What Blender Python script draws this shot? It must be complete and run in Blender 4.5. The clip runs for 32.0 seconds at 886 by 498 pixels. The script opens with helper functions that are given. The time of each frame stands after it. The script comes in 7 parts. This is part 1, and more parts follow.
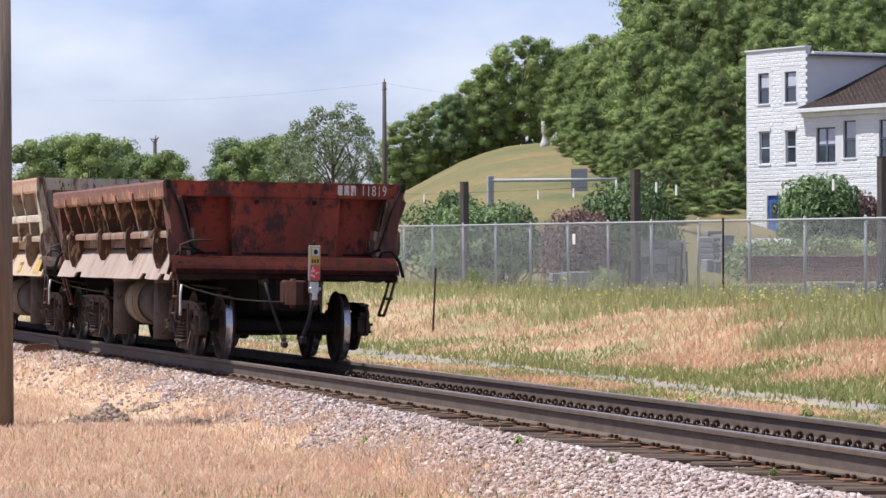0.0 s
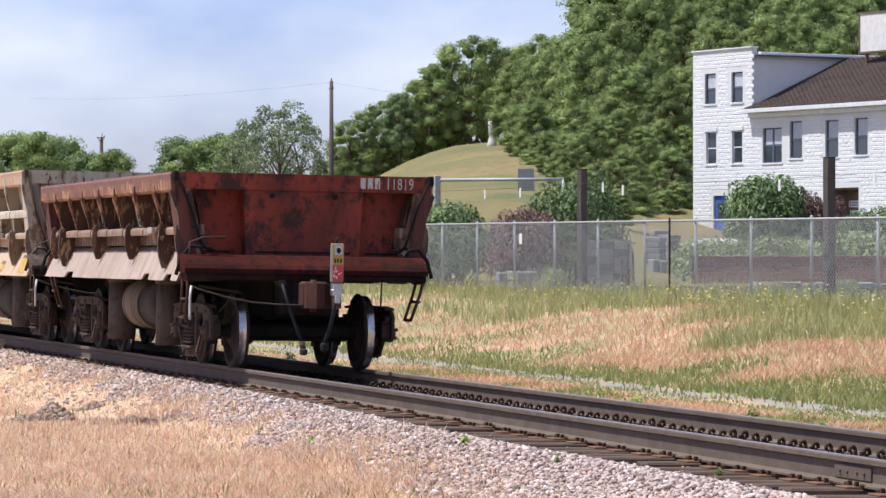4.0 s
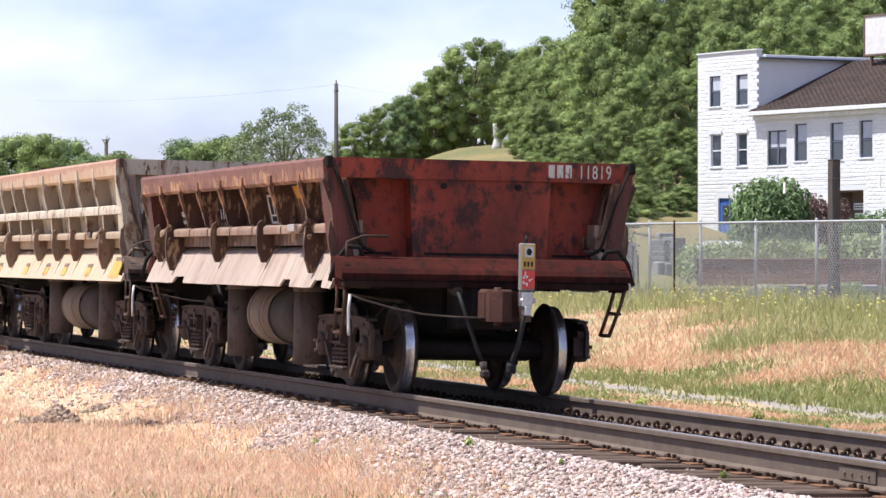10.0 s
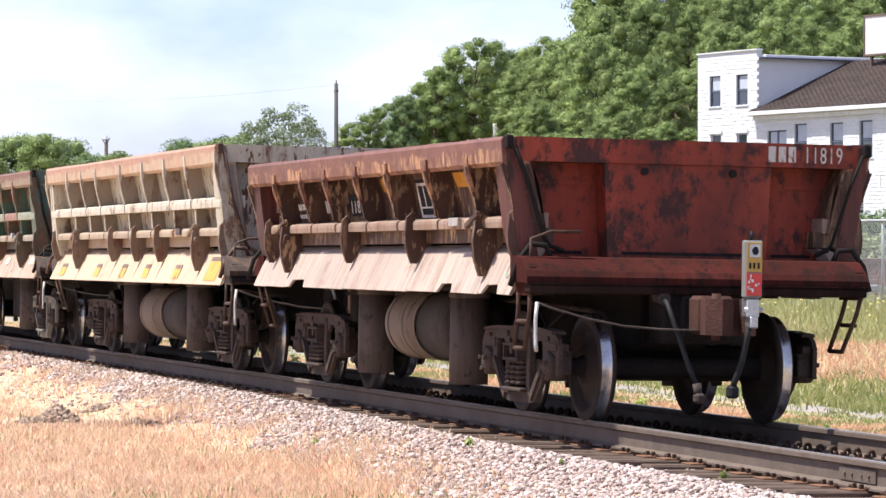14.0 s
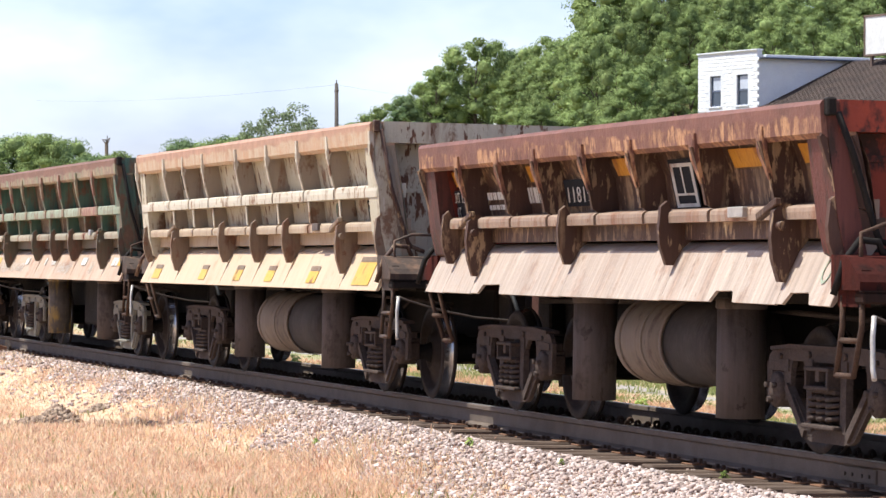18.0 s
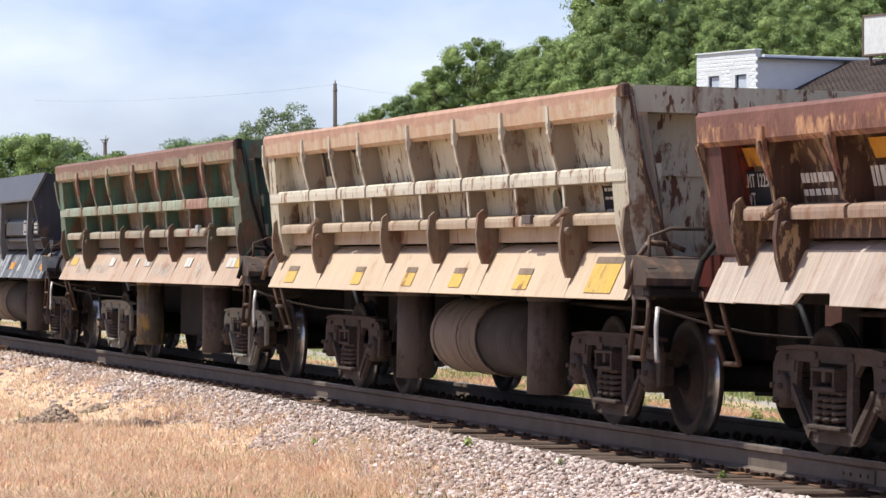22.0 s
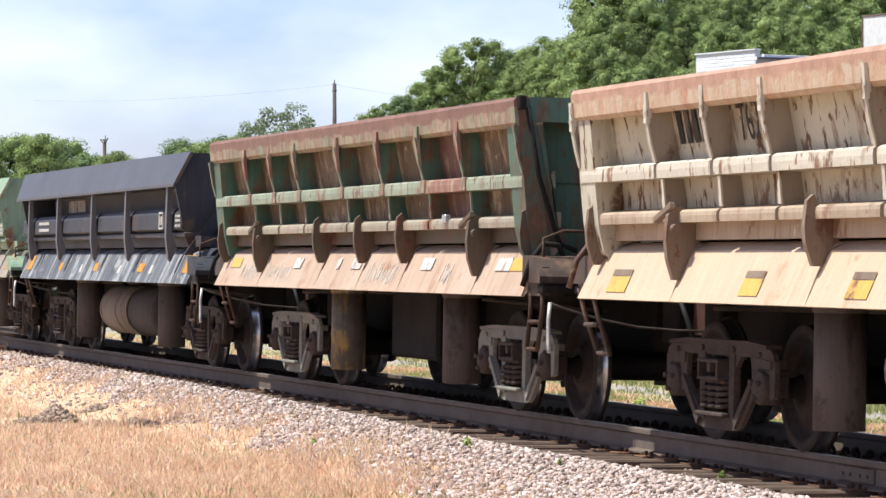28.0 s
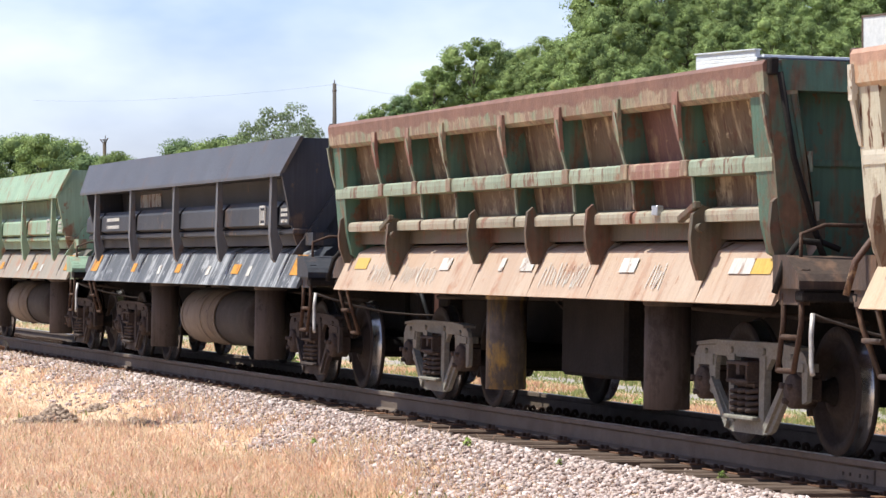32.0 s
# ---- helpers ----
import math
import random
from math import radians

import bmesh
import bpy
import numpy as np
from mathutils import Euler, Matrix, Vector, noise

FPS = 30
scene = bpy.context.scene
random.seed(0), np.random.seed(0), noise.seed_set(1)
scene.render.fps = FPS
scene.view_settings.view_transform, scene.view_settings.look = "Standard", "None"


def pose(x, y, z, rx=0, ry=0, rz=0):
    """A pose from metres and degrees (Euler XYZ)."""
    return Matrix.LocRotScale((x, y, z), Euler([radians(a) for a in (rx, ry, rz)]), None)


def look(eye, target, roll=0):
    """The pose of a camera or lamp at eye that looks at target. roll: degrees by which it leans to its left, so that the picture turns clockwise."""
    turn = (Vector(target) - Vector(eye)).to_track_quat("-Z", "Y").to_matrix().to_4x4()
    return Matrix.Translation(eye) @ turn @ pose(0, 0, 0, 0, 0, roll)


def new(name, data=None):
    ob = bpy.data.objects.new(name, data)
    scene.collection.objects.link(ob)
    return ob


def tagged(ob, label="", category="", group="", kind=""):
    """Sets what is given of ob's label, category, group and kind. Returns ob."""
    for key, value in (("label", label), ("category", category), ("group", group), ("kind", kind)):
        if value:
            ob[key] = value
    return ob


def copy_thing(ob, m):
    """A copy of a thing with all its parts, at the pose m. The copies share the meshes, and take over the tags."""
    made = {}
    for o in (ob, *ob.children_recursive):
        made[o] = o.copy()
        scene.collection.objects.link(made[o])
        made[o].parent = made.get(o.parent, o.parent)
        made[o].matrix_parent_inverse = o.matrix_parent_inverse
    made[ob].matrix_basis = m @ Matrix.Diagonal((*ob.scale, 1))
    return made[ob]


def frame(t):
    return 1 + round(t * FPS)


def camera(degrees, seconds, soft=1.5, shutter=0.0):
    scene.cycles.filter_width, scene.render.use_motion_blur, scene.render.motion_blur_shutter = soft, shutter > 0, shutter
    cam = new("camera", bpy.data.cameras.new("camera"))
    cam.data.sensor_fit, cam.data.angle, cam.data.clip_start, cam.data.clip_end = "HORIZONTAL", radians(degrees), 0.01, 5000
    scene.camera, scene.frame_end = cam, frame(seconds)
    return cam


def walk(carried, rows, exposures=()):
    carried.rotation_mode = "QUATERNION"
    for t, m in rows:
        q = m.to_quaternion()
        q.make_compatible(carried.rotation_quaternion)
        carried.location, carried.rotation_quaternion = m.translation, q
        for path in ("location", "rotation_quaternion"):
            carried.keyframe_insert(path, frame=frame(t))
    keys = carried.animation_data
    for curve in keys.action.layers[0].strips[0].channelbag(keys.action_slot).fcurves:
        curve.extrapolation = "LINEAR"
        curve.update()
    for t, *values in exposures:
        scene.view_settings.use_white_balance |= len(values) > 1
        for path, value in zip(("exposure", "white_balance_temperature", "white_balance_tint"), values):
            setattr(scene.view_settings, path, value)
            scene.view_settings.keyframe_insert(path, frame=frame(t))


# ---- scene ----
EXPO, SUN_W, SKY_W, CLOUD, SKY_TINT = .66, 4.4, .072, (8.5, 8.75, 9.5), (.98, .98, 1.42)
# ---- camera and its walk ----
F, MID, EYE_Z, TURN = 6200.0, 784.0, 1.287, radians(15.783)
CA, SA = math.cos(TURN), math.sin(TURN)
cam = camera(14.414, 32.0, soft=1.5)


def aim(dx, dy, lean):
    """The tripod head's pose, turned by dx, dy (in units of 1/F) from where it rests."""
    yaw = TURN - math.atan(dx / F)
    lift = math.atan((14.3 + dy) / F)
    way = Vector((-math.cos(yaw), math.sin(yaw), math.tan(lift)))
    eye = Vector((0, 0, EYE_Z))
    return look(eye, eye + way * 50, lean)


HEAD = [(0.0, 89, -3, -.17), (0.5, 78, 4, -.14), (1.0, 69, -3.5, -.14), (1.5, 66, -8.5, -.14), (2.0, 63.5, -7, -.14),
        (2.5, 50, -5, -.14), (3.0, 38.5, -8, -.12), (3.5, -5.5, -7, -.06), (4.3, -4, -3, -.02), (5.5, -1, 0, 0), (6.0, 1, 0, 0),
        (8.0, .5, 0, 0), (9.0, 0, 0, 0), (9.5, 3, 0, 0), (17.0, 3, 0, 0), (18.5, 3.8, 0, 0), (19.5, 3, 0, 0), (20.2, 1.2, 0, 0),
        (22.0, 1, 0, 0), (23.0, 0, 0, 0), (32.0, 0, 0, 0)]
walk(cam, [(t, aim(dx, dy, lean)) for t, dx, dy, lean in HEAD], exposures=[(t, EXPO + e, k - 140, 10 if t < 15 else 5) for t, e, k in ((0.0, -.08, 6330), (3.5, -.06, 6330), (6.0, .08, 6350), (9.0, .20, 6400), (13.0, .44, 6490), (19.0, .29, 6440), (23.0, .05, 6440), (28.0, .25, 6440), (32.0, .22, 6440))])


def spot(px, u):
    """Ground position (x, y) at the depth u along the rest view, px to the side of its middle line in units of 1/F."""
    r = (px - MID) / F * u
    return -u * CA + r * SA, u * SA + r * CA


def lift_at(py, u):
    """Height at the depth u for a sight line py."""
    return EYE_Z + (455.3 - py) * u / F


# ---- world and sun ----
SUN_FROM = Vector((-.15, -.455, 1.0)).normalized()
sun = new("sun", bpy.data.lights.new("sun", "SUN"))
sun.data.energy, sun.data.angle, sun.data.color = SUN_W, radians(.55), (1, .965, .90)
sun.matrix_world = look(SUN_FROM * 60, (0, 0, 0))
world = bpy.data.worlds.new("sky")
scene.world = world
world.use_nodes = True


def wire(tree, a, out, b, inp):
    tree.links.new(a.outputs[out], b.inputs[inp])


def sky_nodes():
    t = world.node_tree
    n = t.nodes
    n.clear()
    out, bg = n.new("ShaderNodeOutputWorld"), n.new("ShaderNodeBackground")
    sky = n.new("ShaderNodeTexSky")
    sky.sky_type, sky.sun_disc = "NISHITA", False
    sky.sun_elevation = math.asin(SUN_FROM.z)
    sky.sun_rotation = math.atan2(SUN_FROM.x, SUN_FROM.y)
    sky.air_density, sky.dust_density, sky.ozone_density = 1.0, .6, 1.4
    co, mp = n.new("ShaderNodeTexCoord"), n.new("ShaderNodeMapping")
    mp.inputs["Scale"].default_value = (9, 9, 22)
    mp.inputs["Location"].default_value = (.35, 2.1, .4)
    noi = n.new("ShaderNodeTexNoise")
    noi.inputs["Scale"].default_value, noi.inputs["Detail"].default_value, noi.inputs["Roughness"].default_value = 1.0, 5, .5
    ramp = n.new("ShaderNodeValToRGB")
    ramp.color_ramp.elements[0].position, ramp.color_ramp.elements[1].position = .41, .76
    mix = n.new("ShaderNodeMix")
    mix.data_type = "RGBA"
    mix.inputs["B"].default_value = (*CLOUD, 1)
    tint = n.new("ShaderNodeMix")
    tint.data_type, tint.blend_type = "RGBA", "MULTIPLY"
    tint.inputs["Factor"].default_value = 1
    tint.inputs["B"].default_value = (*SKY_TINT, 1)
    wire(t, co, "Generated", mp, "Vector")
    wire(t, mp, "Vector", noi, "Vector")
    wire(t, noi, "Fac", ramp, "Fac")
    wire(t, ramp, "Color", mix, "Factor")
    wire(t, sky, "Color", tint, "A")
    wire(t, tint, "Result", mix, "A")
    wire(t, mix, "Result", bg, "Color")
    bg.inputs["Strength"].default_value = SKY_W
    wire(t, bg, "Background", out, "Surface")


sky_nodes()

# ---- materials ----


def node(t, kind, **values):
    n = t.nodes.new(kind)
    for k, v in values.items():
        n.inputs[k.replace("_", " ")].default_value = v
    return n


def start(name, rough, metal=0.0):
    m = bpy.data.materials.new(name)
    m.use_nodes = True
    t = m.node_tree
    b = t.nodes["Principled BSDF"]
    b.inputs["Roughness"].default_value, b.inputs["Metallic"].default_value = rough, metal
    return m, t, b


def blend(t, fac, a, b, how="MIX"):
    """A colour mix; fac, a and b are sockets or values."""
    m = t.nodes.new("ShaderNodeMix")
    m.data_type, m.blend_type = "RGBA", how
    for k, v in (("Factor", fac), ("A", a), ("B", b)):
        if isinstance(v, bpy.types.NodeSocket):
            t.links.new(v, m.inputs[k])
        elif k == "Factor":
            m.inputs[k].default_value = v
        else:
            m.inputs[k].default_value = (*v, 1)
    return m.outputs["Result"]


def grain(t, scale, detail=4, stretch=(1, 1, 1), where="Object", lo=.35, hi=.65, rough=.55, shift=0.0):
    co, mp = t.nodes.new("ShaderNodeTexCoord"), node(t, "ShaderNodeMapping", Scale=stretch, Location=(shift, shift, shift))
    noi = node(t, "ShaderNodeTexNoise", Scale=scale, Detail=detail, Roughness=rough)
    wire(t, co, where, mp, "Vector")
    wire(t, mp, "Vector", noi, "Vector")
    r = t.nodes.new("ShaderNodeMapRange")
    r.inputs["From Min"].default_value, r.inputs["From Max"].default_value = lo, hi
    wire(t, noi, "Fac", r, "Value")
    return r.outputs["Result"]


def relief(t, b, height, depth, distance=.02):
    n = node(t, "ShaderNodeBump", Strength=depth, Distance=distance)
    t.links.new(height, n.inputs["Height"])
    wire(t, n, "Normal", b, "Normal")


def surf(name, c1, c2, scale=3.0, rough=.8, metal=0.0, fine=40.0, bump=.3, stretch=(1, 1, 1), c3=None, spread=.5, distance=.01):
    """Two colours by a broad noise, a third by a fine one, with a fine relief."""
    m, t, b = start(name, rough, metal)
    b.inputs["Specular IOR Level"].default_value = .5 if max(c1) > .2 else .12
    g1, g2 = grain(t, scale, 5, stretch), grain(t, fine, 3, stretch)
    c = blend(t, g1, c1, c2)
    half = t.nodes.new("ShaderNodeMath")
    half.operation = "MULTIPLY"
    half.inputs[1].default_value = spread
    t.links.new(g2, half.inputs[0])
    c = blend(t, half.outputs[0], c, c3 or tuple(.55 * v for v in c1))
    t.links.new(c, b.inputs["Base Color"])
    relief(t, b, g2, bump, distance)
    return m


def paint(name, base, fade, rust=(.19, .075, .035), amount=.5, rough=.62, grime=(.05, .038, .03), dirt=.35, down=.22, slope=False, streak=.4, crown=None, drips=None, scuff=None):
    """Weathered paint on steel: faded patches, rust in runs, soot; a worn upper band above a height, thin rust drips, scuffs."""
    m, t, b = start(name, rough)
    b.inputs["Specular IOR Level"].default_value = .25 if rough < .9 else .04
    base, fade, rust, grime = ([.92 * v for v in c] for c in (base, fade, rust, grime))
    side = down if slope else 1
    fadeg = grain(t, 1.7, 4, (1, 1, .8), lo=.3, hi=.7)
    runs = grain(t, 7, 6, (1, side, down), lo=.62 - .25 * amount, hi=.74 - .22 * amount, rough=.62, shift=3.3)
    spots = grain(t, 2.3, 7, (1, 1, .7), lo=.60 - .12 * amount, hi=.66 - .1 * amount, rough=.7, shift=9.1)
    soot = grain(t, 1.2, 5, (1, 1, .5), lo=.45, hi=.8, shift=5.7)
    c = blend(t, fadeg, base, fade)
    flakes = grain(t, 9, 8, (1, 1, .55), lo=.655 - .1 * amount, hi=.675 - .1 * amount, rough=.68, shift=7.7)
    worn = t.nodes.new("ShaderNodeMath")
    worn.operation = "MAXIMUM"
    both = t.nodes.new("ShaderNodeMath")
    both.operation = "MAXIMUM"
    t.links.new(runs, both.inputs[0])
    t.links.new(flakes, both.inputs[1])
    t.links.new(both.outputs[0], worn.inputs[0])
    t.links.new(spots, worn.inputs[1])
    dark = blend(t, grain(t, 14, 4), rust, [1.4 * v for v in rust])
    c = blend(t, worn.outputs[0], c, dark)
    if scuff:
        both = t.nodes.new("ShaderNodeMath")
        both.operation = "MULTIPLY"
        t.links.new(grain(t, 2.2, 4, lo=.38, hi=.56, shift=2.2), both.inputs[0])
        t.links.new(grain(t, 17, 7, (1, 1, .4), lo=.45, hi=.58, rough=.65, shift=1.4), both.inputs[1])
        c = blend(t, both.outputs[0], c, scuff)
    if crown:
        co, sep = t.nodes.new("ShaderNodeTexCoord"), t.nodes.new("ShaderNodeSeparateXYZ")
        wire(t, co, "Object", sep, "Vector")
        edge = t.nodes.new("ShaderNodeMath")
        edge.operation = "MULTIPLY_ADD"
        edge.inputs[1].default_value = .11
        t.links.new(grain(t, 2.6, 7, (1, 1, 2), lo=.25, hi=.75, rough=.65, shift=6.1), edge.inputs[0])
        wire(t, sep, "Z", edge, 2)
        r = t.nodes.new("ShaderNodeMapRange")
        r.inputs["From Min"].default_value, r.inputs["From Max"].default_value = crown[0] + .045, crown[0] + .065
        t.links.new(edge.outputs[0], r.inputs["Value"])
        c = blend(t, r.outputs["Result"], c, blend(t, grain(t, 6, 5, shift=4.4), crown[1], [1.35 * v for v in crown[1]]))
    if drips:
        d1 = grain(t, 13, 5, (1, 1, .3), lo=.58, hi=.62, rough=.6, shift=8.8)
        c = blend(t, d1, c, drips)
    k = t.nodes.new("ShaderNodeMath")
    k.operation = "MULTIPLY"
    k.inputs[1].default_value = dirt
    t.links.new(soot, k.inputs[0])
    c = blend(t, k.outputs[0], c, grime)
    drip = grain(t, 34, 4, (1, .06 if slope else 1, .05), lo=.3, hi=.7, shift=1.9)
    c = blend(t, streak, c, blend(t, drip, (.45, .43, .42), (1, 1, 1)), "MULTIPLY")
    t.links.new(c, b.inputs["Base Color"])
    relief(t, b, grain(t, 30, 4), .25, .006)
    return m


def flat(name, c, rough=.6, metal=0.0):
    return surf(name, c, tuple(.85 * v for v in c), 4, rough, metal, 60, .08, spread=.25)


def foliage(name, c1, c2, c3):
    """Leaves that differ piece by piece, a little translucent."""
    m, t, b = start(name, .75)
    b.inputs["Specular IOR Level"].default_value = .15
    geo = t.nodes.new("ShaderNodeNewGeometry")
    ramp = t.nodes.new("ShaderNodeValToRGB")
    e = ramp.color_ramp.elements
    e[0].color, e[1].color = (*c1, 1), (*c3, 1)
    e.new(.55).color = (*c2, 1)
    wire(t, geo, "Random Per Island", ramp, "Fac")
    info = t.nodes.new("ShaderNodeObjectInfo")
    hue = node(t, "ShaderNodeHueSaturation")
    mr = t.nodes.new("ShaderNodeMapRange")
    mr.inputs["To Min"].default_value, mr.inputs["To Max"].default_value = .72, 1.25
    wire(t, info, "Random", mr, "Value")
    wire(t, mr, "Result", hue, "Value")
    wire(t, ramp, "Color", hue, "Color")
    wire(t, hue, "Color", b, "Base Color")
    tr = t.nodes.new("ShaderNodeBsdfTranslucent")
    wire(t, hue, "Color", tr, "Color")
    ms = node(t, "ShaderNodeMixShader", Fac=.2)
    wire(t, b, "BSDF", ms, 1)
    wire(t, tr, "BSDF", ms, 2)
    wire(t, ms, "Shader", t.nodes["Material Output"], "Surface")
    return m


def ground_paint():
    """Bare ground by its distance from the track: dry straw, gravel shoulder, turf."""
    m, t, b = start("ground", .95)
    co, sep = t.nodes.new("ShaderNodeTexCoord"), t.nodes.new("ShaderNodeSeparateXYZ")
    wire(t, co, "Object", sep, "Vector")
    wob = grain(t, .9, 4, lo=.2, hi=.8)
    add = t.nodes.new("ShaderNodeMath")
    add.operation = "MULTIPLY_ADD"
    add.inputs[1].default_value = 1.1
    t.links.new(wob, add.inputs[0])
    wire(t, sep, "Y", add, 2)

    def band(lo, hi):
        r = t.nodes.new("ShaderNodeMapRange")
        r.inputs["From Min"].default_value, r.inputs["From Max"].default_value = lo, hi
        t.links.new(add.outputs[0], r.inputs["Value"])
        return r.outputs["Result"]
    straw = blend(t, grain(t, 1.6, 5), (.54, .37, .235), (.47, .29, .185))
    straw = blend(t, grain(t, 30, 4, lo=.4, hi=.7), straw, (.60, .44, .28))
    bed = blend(t, grain(t, 24, 5), (.26, .205, .18), (.46, .375, .34))
    turf = blend(t, grain(t, .7, 5), (.24, .25, .11), (.50, .33, .20))
    path = blend(t, grain(t, 14, 4), (.24, .205, .17), (.34, .295, .25))
    lawn = blend(t, grain(t, .07, 5), (.085, .11, .03), (.23, .165, .06))
    lawn = blend(t, grain(t, 1.2, 6, lo=.4, hi=.7), lawn, (.135, .115, .045))
    c = blend(t, band(8.15, 8.5), straw, bed)
    # darker between the rails: shade under the train, put into the colour
    crib_shade = blend(t, grain(t, 18, 4), (.06, .05, .043), (.13, .108, .094))
    c = blend(t, band(9.3, 9.45), c, crib_shade)
    c = blend(t, band(10.55, 10.75), c, bed)
    c = blend(t, band(12.0, 12.6), c, turf)
    c = blend(t, band(15.66, 15.8), c, path)
    c = blend(t, band(16.25, 16.4), c, turf)
    c = blend(t, band(24.5, 27.0), c, lawn)
    t.links.new(c, b.inputs["Base Color"])
    relief(t, b, grain(t, 9, 6), .7, .05)
    return m


M = {}
M["ground"] = ground_paint()
M["rail"] = surf("rail_steel", (.115, .086, .067), (.155, .118, .093), 6, .75, .1, 60, .2, c3=(.10, .076, .06))
M["railtop"] = surf("polished_rail", (.42, .40, .38), (.30, .27, .25), 4, .38, .85, 30, .05)
M["tie"] = surf("weathered_tie_wood", (.084, .056, .042), (.140, .098, .074), 2, .9, 0, 25, .6, (1, .12, 1), c3=(.044, .032, .026))
M["iron"] = surf("rusty_iron", (.065, .04, .03), (.10, .06, .042), 9, .85, .1, 70, .3, c3=(.035, .024, .018))
M["platerust"] = surf("rusty_plate", (.17, .085, .048), (.235, .125, .072), 9, .85, .1, 70, .3, c3=(.07, .042, .03))
M["truckiron"] = surf("dark_iron", (.05, .038, .032), (.075, .058, .05), 5, .85, 0, 50, .3, c3=(.034, .026, .022))
# near-black: plain black fittings, and underframe parts with their shade painted in
M["black"] = surf("black_and_underside_shade", (.014, .0115, .0105), (.024, .02, .0175), 3, .85, 0, 40, .2)
M["wheel"] = surf("wheel_steel", (.032, .023, .019), (.046, .035, .030), 5, .7, .1, 30, .15)
M["tread"] = surf("wheel_tread", (.55, .54, .53), (.38, .36, .35), 6, .27, .95, 30, .05)
M["wood"] = surf("weathered_wood", (.16, .12, .09), (.23, .18, .14), 2, .9, 0, 30, .5, (1, 1, .07))
M["greywood"] = surf("grey_post", (.085, .072, .062), (.13, .112, .10), 2, .9, 0, 30, .5, (1, 1, .07))
M["galv"] = surf("galvanised", (.34, .345, .345), (.42, .425, .425), 8, .65, .3, 50, .1)
M["bark"] = surf("bark", (.10, .075, .055), (.17, .13, .10), 3, .95, 0, 25, .7, (1, 1, .25))

# ---- mesh building ----


class Build:
    """Vertices and faces of one mesh."""

    def __init__(self):
        self.v, self.f, self.smooth = [], [], []

    def add(self, verts, faces, smooth=False):
        o = len(self.v)
        self.v += [tuple(p) for p in verts]
        self.f += [tuple(o + i for i in q) for q in faces]
        self.smooth += [smooth] * len(faces)
        return self

    def box(self, x0, x1, y0, y1, z0, z1, c=0.0, m=None):
        if c <= 0:
            p = [(x, y, z) for x in (x0, x1) for y in (y0, y1) for z in (z0, z1)]
            q = [(0, 1, 3, 2), (4, 6, 7, 5), (0, 4, 5, 1), (2, 3, 7, 6), (0, 2, 6, 4), (1, 5, 7, 3)]
        else:
            p, q = [], []
            bm = bmesh.new()
            bmesh.ops.create_cube(bm, size=1, matrix=Matrix.Translation(((x0 + x1) / 2, (y0 + y1) / 2, (z0 + z1) / 2)) @ Matrix.Diagonal((x1 - x0, y1 - y0, z1 - z0, 1)))
            bmesh.ops.bevel(bm, geom=bm.edges[:], offset=c, segments=1, affect="EDGES")
            bm.verts.index_update()
            p, q = [v.co[:] for v in bm.verts], [[v.index for v in f.verts] for f in bm.faces]
            bm.free()
        if m:
            p = [m @ Vector(v) for v in p]
        return self.add(p, q)

    def prism(self, poly, axis, a, b, smooth=False):
        """A polygon drawn out along axis 'x', 'y' or 'z' from a to b; its two coordinates are the other axes in order."""
        def at(p, k):
            return {"x": (k, p[0], p[1]), "y": (p[0], k, p[1]), "z": (p[0], p[1], k)}[axis]
        n = len(poly)
        area = sum(poly[i][0] * poly[(i + 1) % n][1] - poly[(i + 1) % n][0] * poly[i][1] for i in range(n))
        if (area < 0) != (axis == "y"):
            poly = poly[::-1]
        v = [at(p, a) for p in poly] + [at(p, b) for p in poly]
        f = [tuple(range(n))[::-1], tuple(range(n, 2 * n))]
        s = [(i, (i + 1) % n, n + (i + 1) % n, n + i) for i in range(n)]
        self.add(v, f)
        o = len(self.v) - 2 * n
        self.f += [tuple(o + i for i in q) for q in s]
        self.smooth += [smooth] * n
        return self

    def cyl(self, p0, p1, r0, r1=None, n=14, caps=True):
        p0, p1 = Vector(p0), Vector(p1)
        r1 = r0 if r1 is None else r1
        z = (p1 - p0).normalized()
        x = z.orthogonal().normalized()
        y = z.cross(x)
        ring = [(math.cos(2 * math.pi * i / n), math.sin(2 * math.pi * i / n)) for i in range(n)]
        v = [p0 + (x * c + y * s) * r0 for c, s in ring] + [p1 + (x * c + y * s) * r1 for c, s in ring]
        self.add(v, [(i, (i + 1) % n, n + (i + 1) % n, n + i) for i in range(n)], True)
        if caps:
            o = len(self.v) - 2 * n
            self.f += [tuple(range(o, o + n))[::-1], tuple(range(o + n, o + 2 * n))]
            self.smooth += [False, False]
        return self

    def lathe(self, profile, centre, axis="y", n=28):
        """(radius, offset) pairs turned round an axis through centre."""
        c = Vector(centre)
        v, f = [], []
        for r, h in profile:
            for i in range(n):
                a = 2 * math.pi * i / n
                p = {"y": (r * math.cos(a), h, r * math.sin(a)), "x": (h, r * math.cos(a), r * math.sin(a)), "z": (r * math.cos(a), r * math.sin(a), h)}[axis]
                v.append(c + Vector(p))
        for k in range(len(profile) - 1):
            for i in range(n):
                j = (i + 1) % n
                f.append((k * n + i, k * n + j, (k + 1) * n + j, (k + 1) * n + i))
        return self.add(v, f, True)

